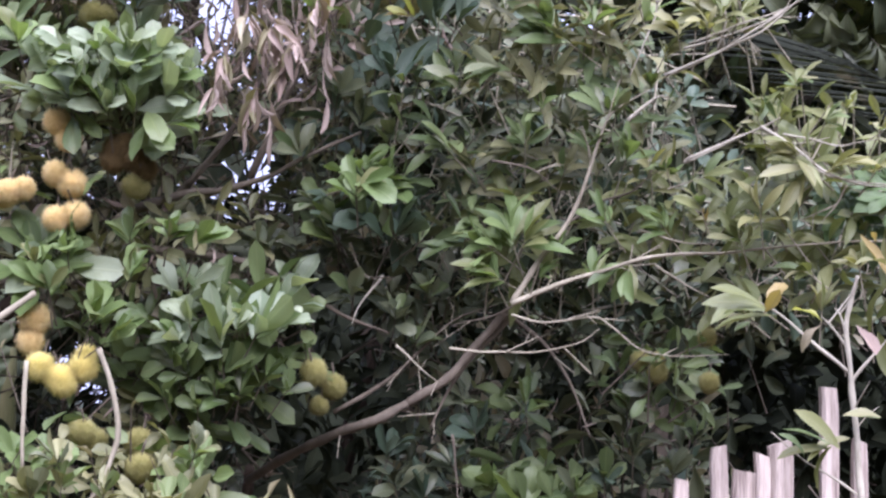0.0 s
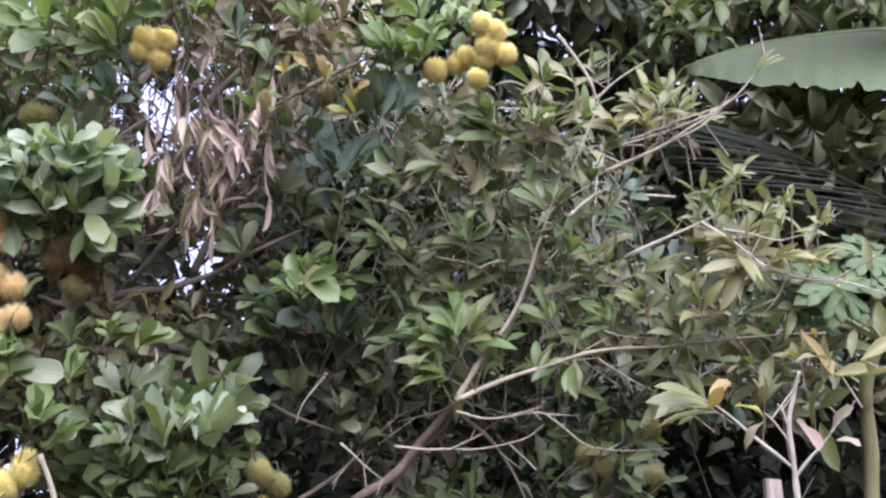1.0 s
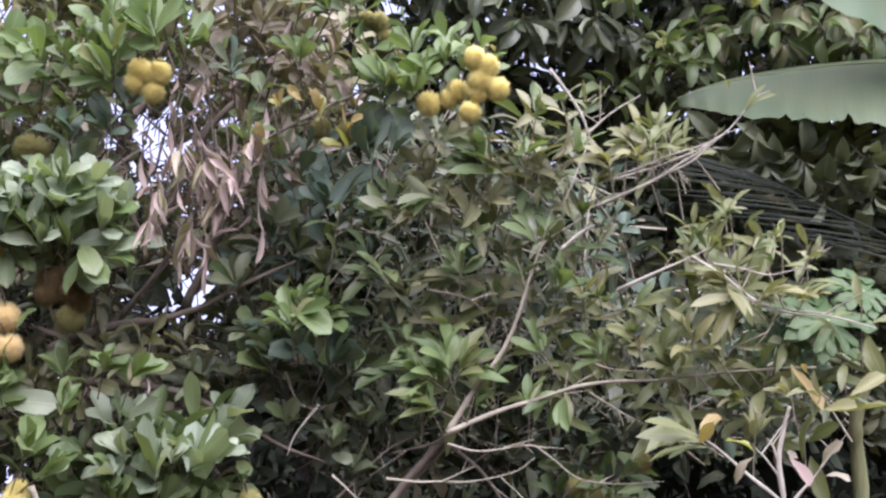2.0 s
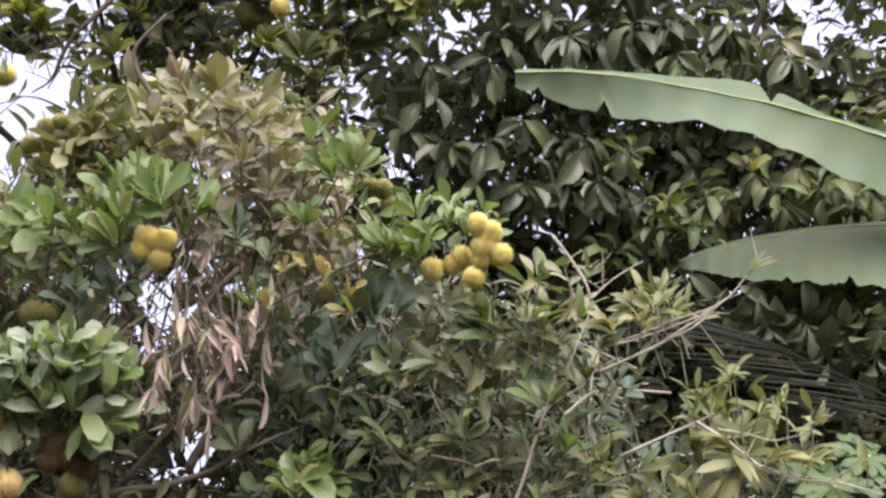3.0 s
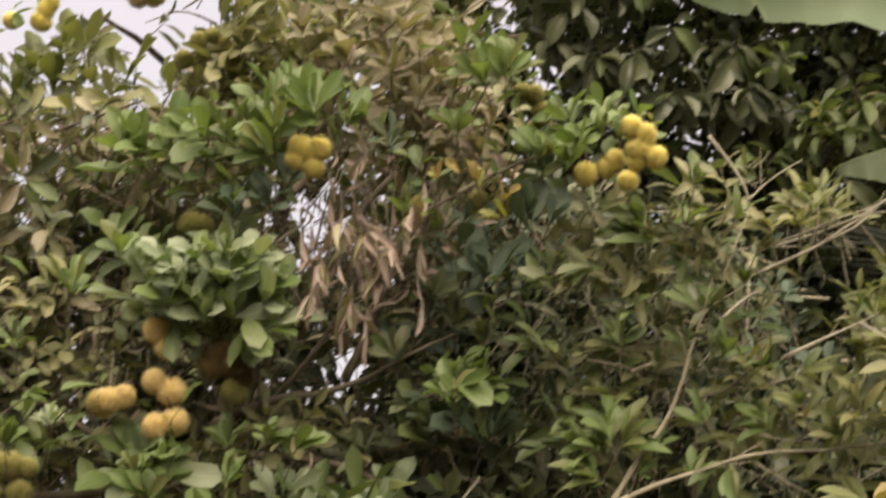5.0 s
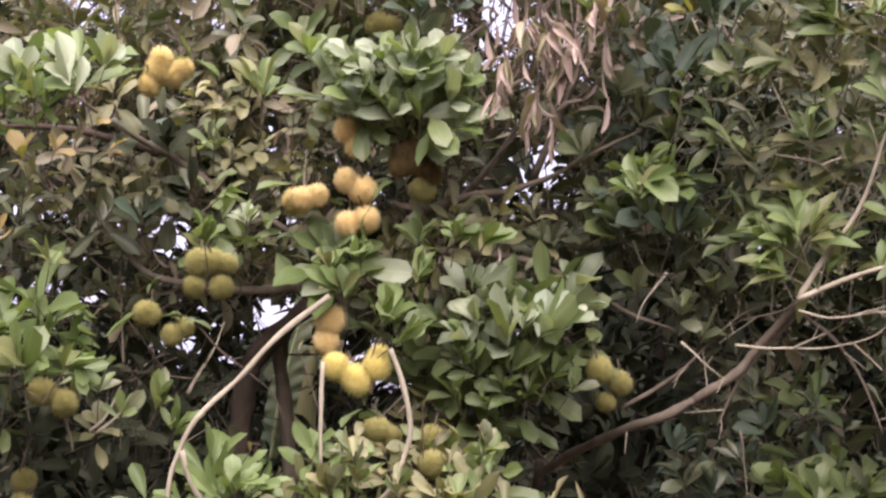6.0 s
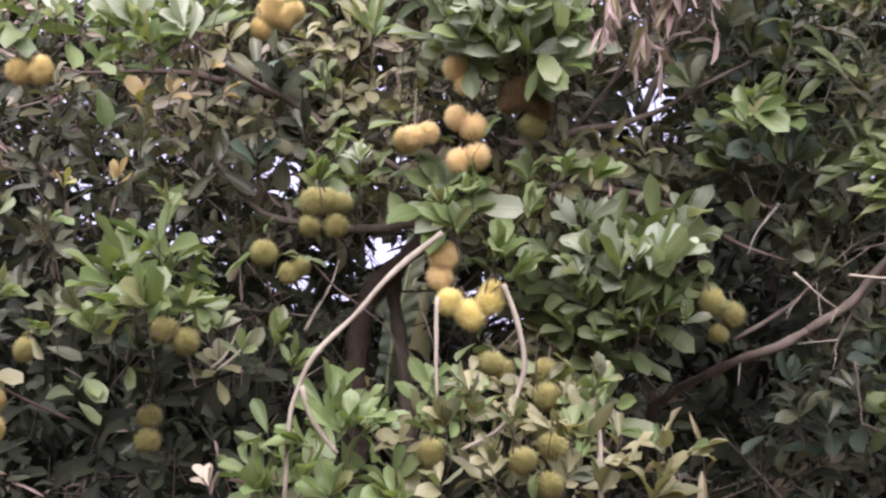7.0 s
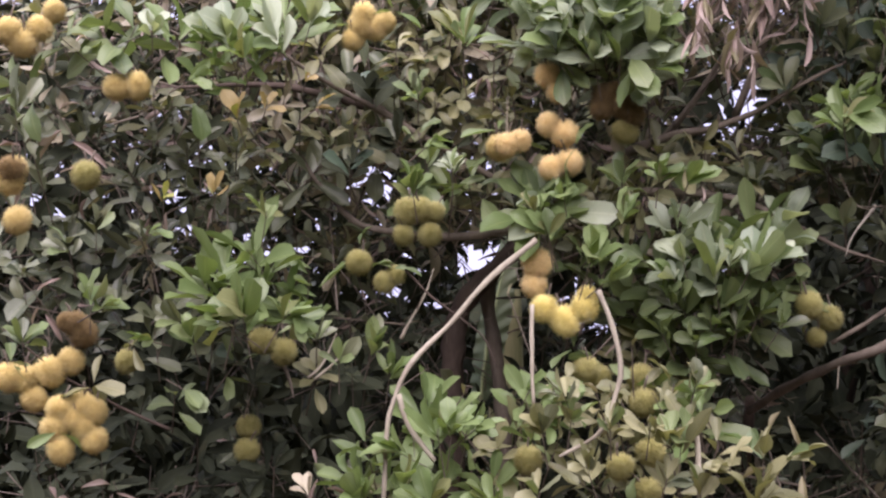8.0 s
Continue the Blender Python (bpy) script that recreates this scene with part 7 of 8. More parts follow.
sprigs(fruit_tree, "dark", "oval", [
    (-1.539, 2.526, 1.73, 0.087, 7), (-1.48, 2.562, 1.699, 0.087, 7), (-1.437, 2.588, 1.648, 0.08, 6), (-1.581, 2.5, 1.74, 0.08, 6),
    (-1.03, 2.735, 2.058, 0.107, 7), (-0.952, 2.763, 2.058, 0.1, 7), (-0.999, 2.741, 2.089, 0.08, 6), (-1.45, 2.569, 1.842, 0.087, 8),
    (-1.39, 2.607, 1.781, 0.087, 8), (-1.504, 2.544, 1.771, 0.087, 8), (-1.23, 2.674, 1.905, 0.087, 8), (-0.978, 2.771, 1.945, 0.08, 7),
    (-1.097, 2.731, 1.904, 0.087, 8), (-1.494, 2.546, 1.822, 0.087, 7), (-1.546, 2.498, 1.962, 0.08, 7), (-1.577, 2.493, 1.851, 0.08, 7),
    (-0.566, 2.905, 1.627, 0.08, 6),
], spread=(45, 110))
# lower shoots coloured near black in place of the shade under the crown
sprigs(fruit_tree, "deep_shade", "oval", [
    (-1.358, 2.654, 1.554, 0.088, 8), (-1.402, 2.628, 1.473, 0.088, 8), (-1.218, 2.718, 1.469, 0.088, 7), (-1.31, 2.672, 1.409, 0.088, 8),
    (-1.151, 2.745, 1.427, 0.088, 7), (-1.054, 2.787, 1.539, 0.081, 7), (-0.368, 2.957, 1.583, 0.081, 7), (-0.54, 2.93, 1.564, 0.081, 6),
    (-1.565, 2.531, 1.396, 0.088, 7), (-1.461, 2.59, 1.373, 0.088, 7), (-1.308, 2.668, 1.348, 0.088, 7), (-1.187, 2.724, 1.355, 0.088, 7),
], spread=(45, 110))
sprigs(fruit_tree, "drab", "oval", [
    (-1.485, 2.434, 2.07, 0.061, 9), (-1.12, 2.63, 2.017, 0.056, 9),
], spread=(45, 115))
sprigs(fruit_tree, "olive", "oval", [
    (-1.487, 2.437, 2.161, 0.072, 10), (-1.065, 2.656, 2.12, 0.067, 10), (-1.336, 2.547, 2.038, 0.062, 10), (-1.187, 2.63, 1.97, 0.062, 10),
    (-1.087, 2.699, 1.531, 0.062, 9), (-1.102, 2.663, 1.99, 0.062, 10), (-1.017, 2.698, 1.98, 0.062, 10), (-0.788, 2.787, 1.866, 0.062, 9),
    (-0.819, 2.755, 2.039, 0.062, 10), (-0.783, 2.774, 1.988, 0.062, 10), (-0.869, 2.743, 2.019, 0.062, 10), (-0.742, 2.781, 2.017, 0.057, 9),
    (-0.59, 2.837, 1.852, 0.057, 9), (-0.931, 2.705, 2.12, 0.062, 10), (-0.874, 2.726, 2.11, 0.062, 10),
], spread=(45, 105))
sprigs(fruit_tree, "olive", "oval", [
    (-0.832, 2.731, 2.149, 0.062, 9),
], spread=(45, 105))
sprigs(fruit_tree, "dry", "withered", [
    (-1.459, 2.429, 1.989, 0.078, 3), (-1.323, 2.522, 1.864, 0.078, 3), (-1.505, 2.432, 1.676, 0.071, 3), (-0.502, 2.804, 1.835, 0.058, 4),
    (-0.404, 2.819, 1.853, 0.058, 2), (-0.566, 2.802, 1.656, 0.058, 2), (-0.548, 2.807, 1.576, 0.052, 2), (-1.227, 2.571, 1.844, 0.058, 3),
    (-0.918, 2.665, 2.072, 0.052, 2), (-1.424, 2.463, 1.892, 0.071, 3), (-1.331, 2.517, 1.864, 0.052, 2), (-1.066, 2.645, 1.363, 0.071, 3),
    (-1.385, 2.492, 1.342, 0.078, 4), (-1.467, 2.443, 1.326, 0.078, 4), (-1.512, 2.406, 1.93, 0.058, 2), (-0.754, 2.714, 2.079, 0.052, 3),
], spread=(60, 130), droop=20)
sprigs(fruit_tree, "dry", "narrow", [
    (-0.344, 2.762, 2.297, 0.057, 3), (-0.372, 2.76, 2.287, 0.051, 2), (-0.265, 2.781, 2.252, 0.07, 3), (-0.236, 2.787, 2.233, 0.064, 3),
    (-0.216, 2.797, 2.195, 0.057, 3), (-0.306, 2.749, 2.365, 0.057, 2), (-0.312, 2.799, 2.136, 0.077, 3), (-0.397, 2.79, 2.124, 0.077, 3),
    (-0.197, 2.786, 2.253, 0.051, 2), (-0.179, 2.743, 2.426, 0.057, 3), (-0.12, 2.757, 2.389, 0.057, 3), (-0.06, 2.774, 2.332, 0.057, 3),
], spread=(10, 60), up=0.9)
sprigs(fruit_tree, "dry", "withered", [
    (-0.047, 2.919, 2.318, 0.06, 3), (-0.132, 2.861, 2.527, 0.06, 2), (-0.275, 2.886, 2.404, 0.08, 4), (-0.316, 2.877, 2.423, 0.08, 3),
    (-0.099, 2.911, 2.348, 0.06, 3), (0.013, 2.869, 2.508, 0.067, 2), (-0.217, 2.807, 2.672, 0.06, 3), (-0.163, 2.866, 2.506, 0.06, 3),
    (-0.399, 2.833, 2.538, 0.06, 3), (-0.07, 2.875, 2.488, 0.06, 2),
], spread=(60, 130), droop=20)
# the lower growth of the same crown
sprigs(fruit_tree, "olive", "oval", [
    (-0.52, 2.657, 1.472, 0.078, 6), (-0.437, 2.673, 1.5, 0.078, 6), (-0.475, 2.663, 1.434, 0.078, 6), (-0.567, 2.643, 1.397, 0.078, 6),
    (-0.558, 2.649, 1.463, 0.071, 6), (-0.632, 2.629, 1.407, 0.078, 6), (-0.595, 2.633, 1.351, 0.078, 6), (-0.429, 2.664, 1.341, 0.078, 6),
    (-0.687, 2.617, 1.436, 0.071, 6), (-0.724, 2.605, 1.398, 0.071, 6), (-0.512, 2.655, 1.406, 0.071, 6), (-0.483, 2.665, 1.509, 0.071, 6),
    (-0.613, 2.639, 1.52, 0.065, 6), (-0.365, 2.679, 1.406, 0.078, 6),
], spread=(35, 100))
sprigs(fruit_tree, "cream", "withered", [
    (-0.281, 2.64, 1.418, 0.072, 2), (-0.224, 2.644, 1.4, 0.084, 2), (-0.448, 2.618, 1.446, 0.054, 2), (-0.547, 2.601, 1.493, 0.06, 3),
    (-0.529, 2.605, 1.502, 0.054, 2), (-0.764, 2.546, 1.495, 0.042, 2), (-0.491, 2.614, 1.567, 0.054, 2), (-0.69, 2.568, 1.654, 0.036, 1),
], spread=(20, 110))
fruit_tree.limb("branch", BARK_DARK, 0.0276, 0.0184, [(-0.946, 3.065, 1.273), (-0.948, 3.081, 1.544), (-0.924, 3.087, 1.658), (-0.856, 3.103, 1.736), (-0.766, 3.123, 1.814)])
fruit_tree.limb("branch", BARK_BROWN, 0.0175, 0.0140, [(-0.779, 3.17, 1.817), (-0.881, 3.15, 1.715), (-0.878, 3.152, 1.589), (-0.862, 3.153, 1.428), (-0.851, 3.145, 1.267)])
fruit_tree.limb("branch", BARK_DARK, 0.0097, 0.0029, [(-0.986, 2.828, 2.016), (-1.112, 2.776, 2.053), (-1.218, 2.728, 2.069), (-1.361, 2.662, 2.061)])
fruit_tree.limb("branch", BARK_BROWN, 0.0073, 0.0024, [(-0.754, 2.814, 1.867), (-0.982, 2.724, 2.012), (-1.093, 2.67, 2.083), (-1.179, 2.618, 2.157)])
fruit_tree.limb("branch", BARK_BROWN, 0.0096, 0.0029, [(-0.707, 2.883, 1.797), (-0.87, 2.84, 1.779), (-1.028, 2.784, 1.802), (-1.085, 2.757, 1.864), (-1.139, 2.727, 1.937), (-1.193, 2.694, 2.009)])
fruit_tree.limb("twig", BARK_DARK, 0.0034, 0.0012, [(-1.278, 2.497, 1.439), (-1.372, 2.45, 1.49), (-1.454, 2.404, 1.55), (-1.525, 2.361, 1.618)])
fruit_tree.limb("twig", BARK_PALE, 0.0035, 0.0012, [(-1.089, 2.663, 1.522), (-1.065, 2.673, 1.552), (-1.041, 2.682, 1.602)])
fruit_tree.limb("twig", BARK_PALE, 0.0035, 0.0012, [(-1.078, 2.667, 1.52), (-1.046, 2.681, 1.552), (-1.014, 2.693, 1.587)])
fruit_tree.limb("twig", BARK_PALE, 0.0035, 0.0012, [(-0.923, 2.693, 1.59), (-0.893, 2.704, 1.65), (-0.865, 2.71, 1.715)])
fruit_tree.limb("twig", BARK_BROWN, 0.0043, 0.0012, [(-1.111, 2.601, 1.554), (-1.101, 2.604, 1.524), (-1.093, 2.607, 1.489)])
fruit_tree.limb("twig", BARK_DARK, 0.0025, 0.0008, [(-0.889, 2.63, 1.708), (-0.833, 2.649, 1.648), (-0.769, 2.67, 1.599), (-0.742, 2.677, 1.539)])
fruit_tree.limb("twig", BARK_PALE, 0.0026, 0.0008, [(-0.729, 2.709, 1.936), (-0.726, 2.706, 1.976), (-0.721, 2.701, 2.015)])
fruit_tree.limb("branch", BARK_BROWN, 0.0081, 0.0023, [(-0.527, 2.837, 1.852), (-0.386, 2.859, 1.841), (-0.323, 2.87, 1.824), (-0.243, 2.881, 1.781), (-0.174, 2.888, 1.742), (-0.094, 2.894, 1.713)])
fruit_tree.limb("twig", BARK_PALE, 0.0025, 0.0008, [(-0.165, 2.839, 1.867), (-0.143, 2.845, 1.818), (-0.111, 2.848, 1.8)])
fruit_tree.limb("twig", TWIG_WHITE, 0.0025, 0.0008, [(-0.106, 2.847, 1.811), (-0.142, 2.85, 1.761), (-0.16, 2.851, 1.723)])
fruit_tree.limb("branch", BARK_BROWN, 0.0091, 0.0023, [(-0.537, 2.827, 1.919), (-0.451, 2.838, 1.95), (-0.383, 2.847, 1.959), (-0.315, 2.852, 1.982), (-0.228, 2.853, 2.028), (-0.148, 2.852, 2.065)])
fruit_tree.limb("branch", BARK_BROWN, 0.0072, 0.0023, [(-0.488, 2.884, 1.938), (-0.431, 2.884, 2), (-0.39, 2.88, 2.06), (-0.333, 2.871, 2.152), (-0.312, 2.849, 2.258)])
fruit_tree.limb("twig", BARK_BROWN, 0.0043, 0.0012, [(-0.365, 2.836, 2.043), (-0.307, 2.834, 2.093), (-0.229, 2.831, 2.145)])
fruit_tree.limb("twig", BARK_BROWN, 0.0043, 0.0012, [(-0.455, 2.855, 1.965), (-0.407, 2.854, 2.025), (-0.348, 2.851, 2.086)])
fruit_tree.limb("twig", BARK_PALE, 0.0042, 0.0016, [(-0.139, 2.725, 2.29), (-0.062, 2.718, 2.329), (0.031, 2.711, 2.357)])
fruit_tree.limb("twig", BARK_BROWN, 0.0026, 0.0008, [(0.019, 2.899, 1.537), (0.025, 2.897, 1.478), (0.031, 2.895, 1.419)])
fruit_tree.limb("branch", BARK_BROWN, 0.0081, 0.0021, [(-0.401, 3.072, 2.66), (-0.468, 3.03, 2.752), (-0.501, 2.999, 2.824), (-0.436, 2.978, 2.899)])
fruit_tree.limb("branch", BARK_BROWN, 0.0069, 0.0016, [(-0.401, 3.072, 2.66), (-0.335, 3.05, 2.748), (-0.303, 3.028, 2.812)])
fruit_tree.limb("branch", BARK_DARK, 0.0059, 0.0016, [(-0.55, 3.042, 2.963), (-0.638, 3.062, 2.872), (-0.67, 3.081, 2.804), (-0.713, 3.085, 2.77)])
fruit_tree.limb("twig", BARK_DARK, 0.0028, 0.0009, [(-0.61, 2.926, 2.677), (-0.661, 2.909, 2.694), (-0.701, 2.899, 2.695)])
fruit_tree.limb("branch", BARK_BROWN, 0.0084, 0.0024, [(-0.353, 2.923, 1.988), (-0.286, 2.908, 2.14), (-0.228, 2.886, 2.272), (-0.146, 2.879, 2.328)])
fruit_tree.limb("twig", BARK_DARK, 0.0017, 0.0006, [(-0.823, 3.191, 2.985), (-0.766, 3.226, 2.936), (-0.685, 3.267, 2.874)])
fruit_tree.limb("hanging_stem", BARK_PALE, 0.0049, 0.0042, [(-0.618, 2.478, 1.746), (-0.698, 2.46, 1.679), (-0.76, 2.444, 1.608), (-0.813, 2.427, 1.554), (-0.838, 2.416, 1.501), (-0.851, 2.409, 1.439), (-0.855, 2.398, 1.323), (-0.847, 2.376, 1.15)], 'pale bare arching stem', shoots=3)
fruit_tree.limb("hanging_stem", BARK_PALE, 0.0038, 0.0033, [(-0.632, 2.498, 1.643), (-0.633, 2.498, 1.551), (-0.632, 2.497, 1.478)], 'pale bare hanging stem', shoots=3)
fruit_tree.limb("hanging_stem", BARK_PALE, 0.0052, 0.0030, [(-0.521, 2.485, 1.663), (-0.499, 2.491, 1.604), (-0.49, 2.492, 1.542), (-0.497, 2.49, 1.498), (-0.523, 2.481, 1.436), (-0.584, 2.465, 1.401)], 'pale bare hanging stem', shoots=3)
fruit_tree.limb("hanging_stem", BARK_PALE, 0.0049, 0.0040, [(-0.828, 2.4, 1.502), (-0.811, 2.404, 1.448), (-0.772, 2.412, 1.396)], shoots=3)
fruit_tree.limb("hanging_stem", BARK_PALE, 0.0049, 0.0049, [(-0.375, 2.508, 1.444), (-0.371, 2.505, 1.392), (-0.369, 2.489, 1.237)], shoots=3)
# left shoots given the dark tone, their shade put into the colour
sprigs(fruit_tree, "dark", "oval", [
    (-1.303, 2.546, 1.645, 0.091, 7), (-1.329, 2.533, 1.606, 0.078, 6), (-1.232, 2.581, 1.614, 0.078, 6), (-1.482, 2.448, 2.003, 0.061, 10),
    (-1.37, 2.528, 1.886, 0.061, 10), (-1.283, 2.575, 1.867, 0.061, 10), (-1.332, 2.54, 1.946, 0.061, 10), (-1.26, 2.573, 1.977, 0.061, 10),
    (-1.424, 2.483, 1.994, 0.061, 9), (-1.199, 2.607, 1.937, 0.056, 10), (-1.512, 2.443, 1.914, 0.051, 9), (-1.303, 2.548, 1.996, 0.056, 10),
    (-1.221, 2.606, 1.857, 0.056, 9), (-1.289, 2.587, 1.929, 0.062, 10),
])
sprigs(fruit_tree, "dark", "oval", [
    (-1.445, 2.5, 1.957, 0.062, 10),
])
fans(fruit_tree, "dark", "oval", [
    (-1.39, 2.192, 1.959, 0.088, 3, 0, 20), (-1.232, 2.307, 1.754, 0.06, 5, -30, 60), (-1.294, 2.272, 1.773, 0.06, 4, 0, 40), (-1.395, 2.217, 1.7, 0.06, 4, -10, 60),
    (-1.187, 2.336, 1.626, 0.065, 4, -60, 40), (-1.334, 2.252, 1.741, 0.065, 5, -20, 60),
])
fill(fruit_tree, ["oval", "oval", "narrow", "broad"], ["olive", "mid", "deep_shade", "dark", "drab", "drab", "mid"], 800, (2, 25), (2.5, 12.5), (3.1, 3.9), 0.08, n=8, sticks=0.6, dry=0.16)
# mostly near-black leaves: shade inside and below the crown, done by colour
fill(fruit_tree, ["oval", "oval", "narrow", "broad"], ["deep_shade", "deep_shade", "deep_shade", "dark", "drab"], 400, (25, 35), (2.5, 12.5), (3.1, 3.9), 0.08, n=8, sticks=0.6, dry=0.16)
fill(fruit_tree, ["oval", "oval", "narrow", "broad"], ["deep_shade", "deep_shade", "deep_shade", "deep_shade", "dark"], 560, (2, 35), (-9, 3.5), (3.15, 3.9), 0.08, n=7, sticks=0.8, dry=0.10)
fill(fruit_tree, ["oval", "oval", "narrow", "broad"], ["olive", "drab", "drab", "olive", "green"], 460, (2, 15), (11, 21), (3.15, 3.7), 0.08, n=8, top=lambda a: 22.5 - abs(a - 6) * 0.6, sticks=0.4, dry=0.15)
fill(fruit_tree, ["oval", "oval", "narrow", "broad"], ["olive", "green", "drab", "dark"], 300, (13, 26), (10, 16.5), (3.0, 3.7), 0.085, n=8, sticks=0.4, dry=0.12)
fill(fruit_tree, ["oval", "oval", "narrow", "broad"], ["olive", "green", "fresh"], 60, (12, 21), (-16, -4.5), (2.8, 3.3), 0.085, n=8)
limb(fruit_tree.root, "trunk", BARK_DARK, 0.05, 0.03, [polar(13.5, -29, 3.3), polar(15, -16, 3.3), polar(17, -6, 3.3)])
fruit_tree.finish(BARK_BROWN, "mixed olive and dark green leathery leaves, inner ones coloured as shade")

# withered branch with a bunch of hanging dry leaves
dead_branch = Plant("dead_branch", (-0.247, 2.765, 2.338), "broken branch with a bunch of hanging pinkish dry leaves", "dead branch")
fans(dead_branch, "dry", "withered", [
    (-0.305, 2.566, 2.066, 0.1, 4, 195, 20), (-0.354, 2.547, 2.125, 0.109, 4, 190, 25), (-0.244, 2.555, 2.146, 0.1, 5, 190, 20), (-0.208, 2.543, 2.208, 0.1, 3, 185, 15),
    (-0.279, 2.546, 2.171, 0.091, 6, 180, 50), (-0.314, 2.538, 2.187, 0.091, 5, 180, 40), (-0.367, 2.556, 2.076, 0.082, 3, 175, 25), (-0.261, 2.56, 2.115, 0.091, 4, 200, 20),
], scale=0.62, more=5, stem=0)
limb(dead_branch.root, "branch", BARK_BROWN, 0.006, 0.003, [(-0.247, 2.765, 2.338), (-0.305, 2.775, 2.28), (-0.343, 2.782, 2.192), (-0.381, 2.793, 2.114)])
for x, y, z, s in [(-0.307, 2.711, 2.244, 0.078), (-0.335, 2.721, 2.188, 0.068), (-0.269, 2.724, 2.209, 0.068), (-0.298, 2.736, 2.143, 0.068), (-0.364, 2.726, 2.15, 0.048), (-0.251, 2.716, 2.246, 0.039), (-0.316, 2.745, 2.086, 0.048), (-0.345, 2.714, 2.215, 0.048)]:
    for _ in range(10):
        p = Vector((x, y, z)) + Vector((max(-1.2, min(1.2, rng.gauss(0, 0.8))) * s * 1.15, rng.gauss(0, 0.5) * s, max(-0.7, min(1.3, rng.gauss(0.3, 0.6))) * s))
        size = rng.choice((0.04, 0.05, 0.06, 0.07, 0.085))
        m = Matrix.Translation(p) @ pose(0, 0, 0, 0, 0, rng.uniform(0, 360)) @ pose(0, 0, 0, -80 + rng.gauss(0, 26), 0, rng.gauss(0, 35)) @ pose(0, 0, 0, 0, rng.uniform(0, 360), 0)
        dead_branch.leaf(rng.choice(("withered", "narrow", "narrow")), "dry", m @ Matrix.Diagonal((size * rng.uniform(0.42, 0.85), size, size, 1)), True)
        dead_branch.twigs.append((p, p + Vector((rng.uniform(-0.02, 0.02), 0.01, rng.uniform(0.02, 0.06)))))
dead_branch.finish(BARK_BROWN)

# ------------------------------------------------------- palmate leaf, sapling, fence
PALMATE = leaf_material("palmate_leaf", (0.066, 0.120, 0.040), (0.098, 0.155, 0.060), 0.5, 0.25, 0.1)
herb = thing("papaya_seedling", (0.845, 2.851, 0.0), "young papaya plant with broad lobed bright green leaves", "plant")
lobe_shape = mesh_from("lobe", *leaf_shape(0.40, 0.58, 0.30, 0.25, 0.25, 0.8, seed=90, base=1.0))
lobe_shape.materials.append(PALMATE)


def palmate(centre, radius, lobes, normal, roll, top):
    """A hand-shaped leaf: pointed lobes, each with two side points, round a long pale stalk."""
    base = Matrix.Translation(centre) @ Vector(normal).to_track_quat("Z", "Y").to_matrix().to_4x4() @ pose(0, 0, 0, 0, 0, roll)
    for i in range(lobes):
        az = -155 + 310 * i / (lobes - 1)
        size = radius * (1.0 - 0.35 * abs(i - (lobes - 1) / 2) / (lobes / 2))
        lobe = base @ pose(0, 0, 0, 0, 0, az) @ pose(0, 0, 0, rng.uniform(-16, 4), 0, 0)
        ob = part("lobe", lobe_shape, None, herb)
        ob.matrix_basis = lobe @ Matrix.Diagonal((size * 1.05, size, size, 1))
        for turn in (-24, 24):
            ob = part("lobe", lobe_shape, None, herb)
            ob.matrix_basis = lobe @ pose(0, 0.35 * size, 0.002, 0, 0, turn) @ Matrix.Diagonal((size * 0.6, size * 0.5, size * 0.5, 1))
    end = Vector(centre)
    limb(herb, "leaf_stalk", RIB, 0.0045, 0.003, [Vector(top), Vector(top).lerp(end, 0.55) + Vector((0, 0.02, 0.02)), end])


limb(herb, "stem", STEM, 0.016, 0.012, [(0.845, 2.851, 0), (0.855, 2.851, 0.8), (0.845, 2.851, 1.605), (0.83, 2.819, 1.78), (0.857, 2.804, 1.867)])
palmate((0.733, 2.623, 1.936), 0.115, 7, (0.05, -0.8, 0.6), 10, (0.857, 2.804, 1.867))
palmate((0.666, 2.685, 1.917), 0.090, 7, (-0.15, -0.8, 0.6), 40, (0.857, 2.804, 1.867))
palmate((0.81, 2.677, 1.993), 0.090, 7, (0.1, -0.7, 0.7), 75, (0.857, 2.804, 1.867))
palmate((0.716, 2.719, 1.869), 0.075, 7, (0.0, -0.85, 0.5), -30, (0.857, 2.804, 1.867))

sapling = Plant("sapling", (0.586, 2.299, 0.0), "thin grey sapling with forked bare twigs and few leaves", "sapling", own=80)
fans(sapling, "lime", "narrow", [
    (0.452, 2.307, 1.726, 0.093, 4, -62, 20), (0.527, 2.291, 1.724, 0.077, 1, 12, 4), (0.609, 2.269, 1.751, 0.077, 1, 15, 4), (0.618, 2.264, 1.785, 0.057, 2, -30, 10),
], scale=1.0, more=0, stem=0)
fans(sapling, "amber", "oval", [
    (0.457, 2.306, 1.728, 0.061, 2, 30, 12), (0.576, 2.271, 1.832, 0.065, 1, 170, 4), (0.531, 2.291, 1.705, 0.05, 1, -52, 4), (0.599, 2.266, 1.817, 0.028, 1, 0, 4),
], scale=1.0, more=0, stem=0)
fans(sapling, "drab", "oval", [
    (0.531, 2.291, 1.704, 0.05, 1, -112, 4), (0.572, 2.281, 1.705, 0.054, 1, 125, 4), (0.616, 2.27, 1.69, 0.047, 1, 15, 4), (0.619, 2.27, 1.676, 0.055, 1, 75, 4),
], scale=1.0, more=0, stem=0)
fans(sapling, "khaki", "oval", [
    (0.632, 2.262, 1.76, 0.077, 2, 112, 14), (0.654, 2.254, 1.784, 0.057, 2, 80, 20),
], scale=1.0, more=0, stem=0)
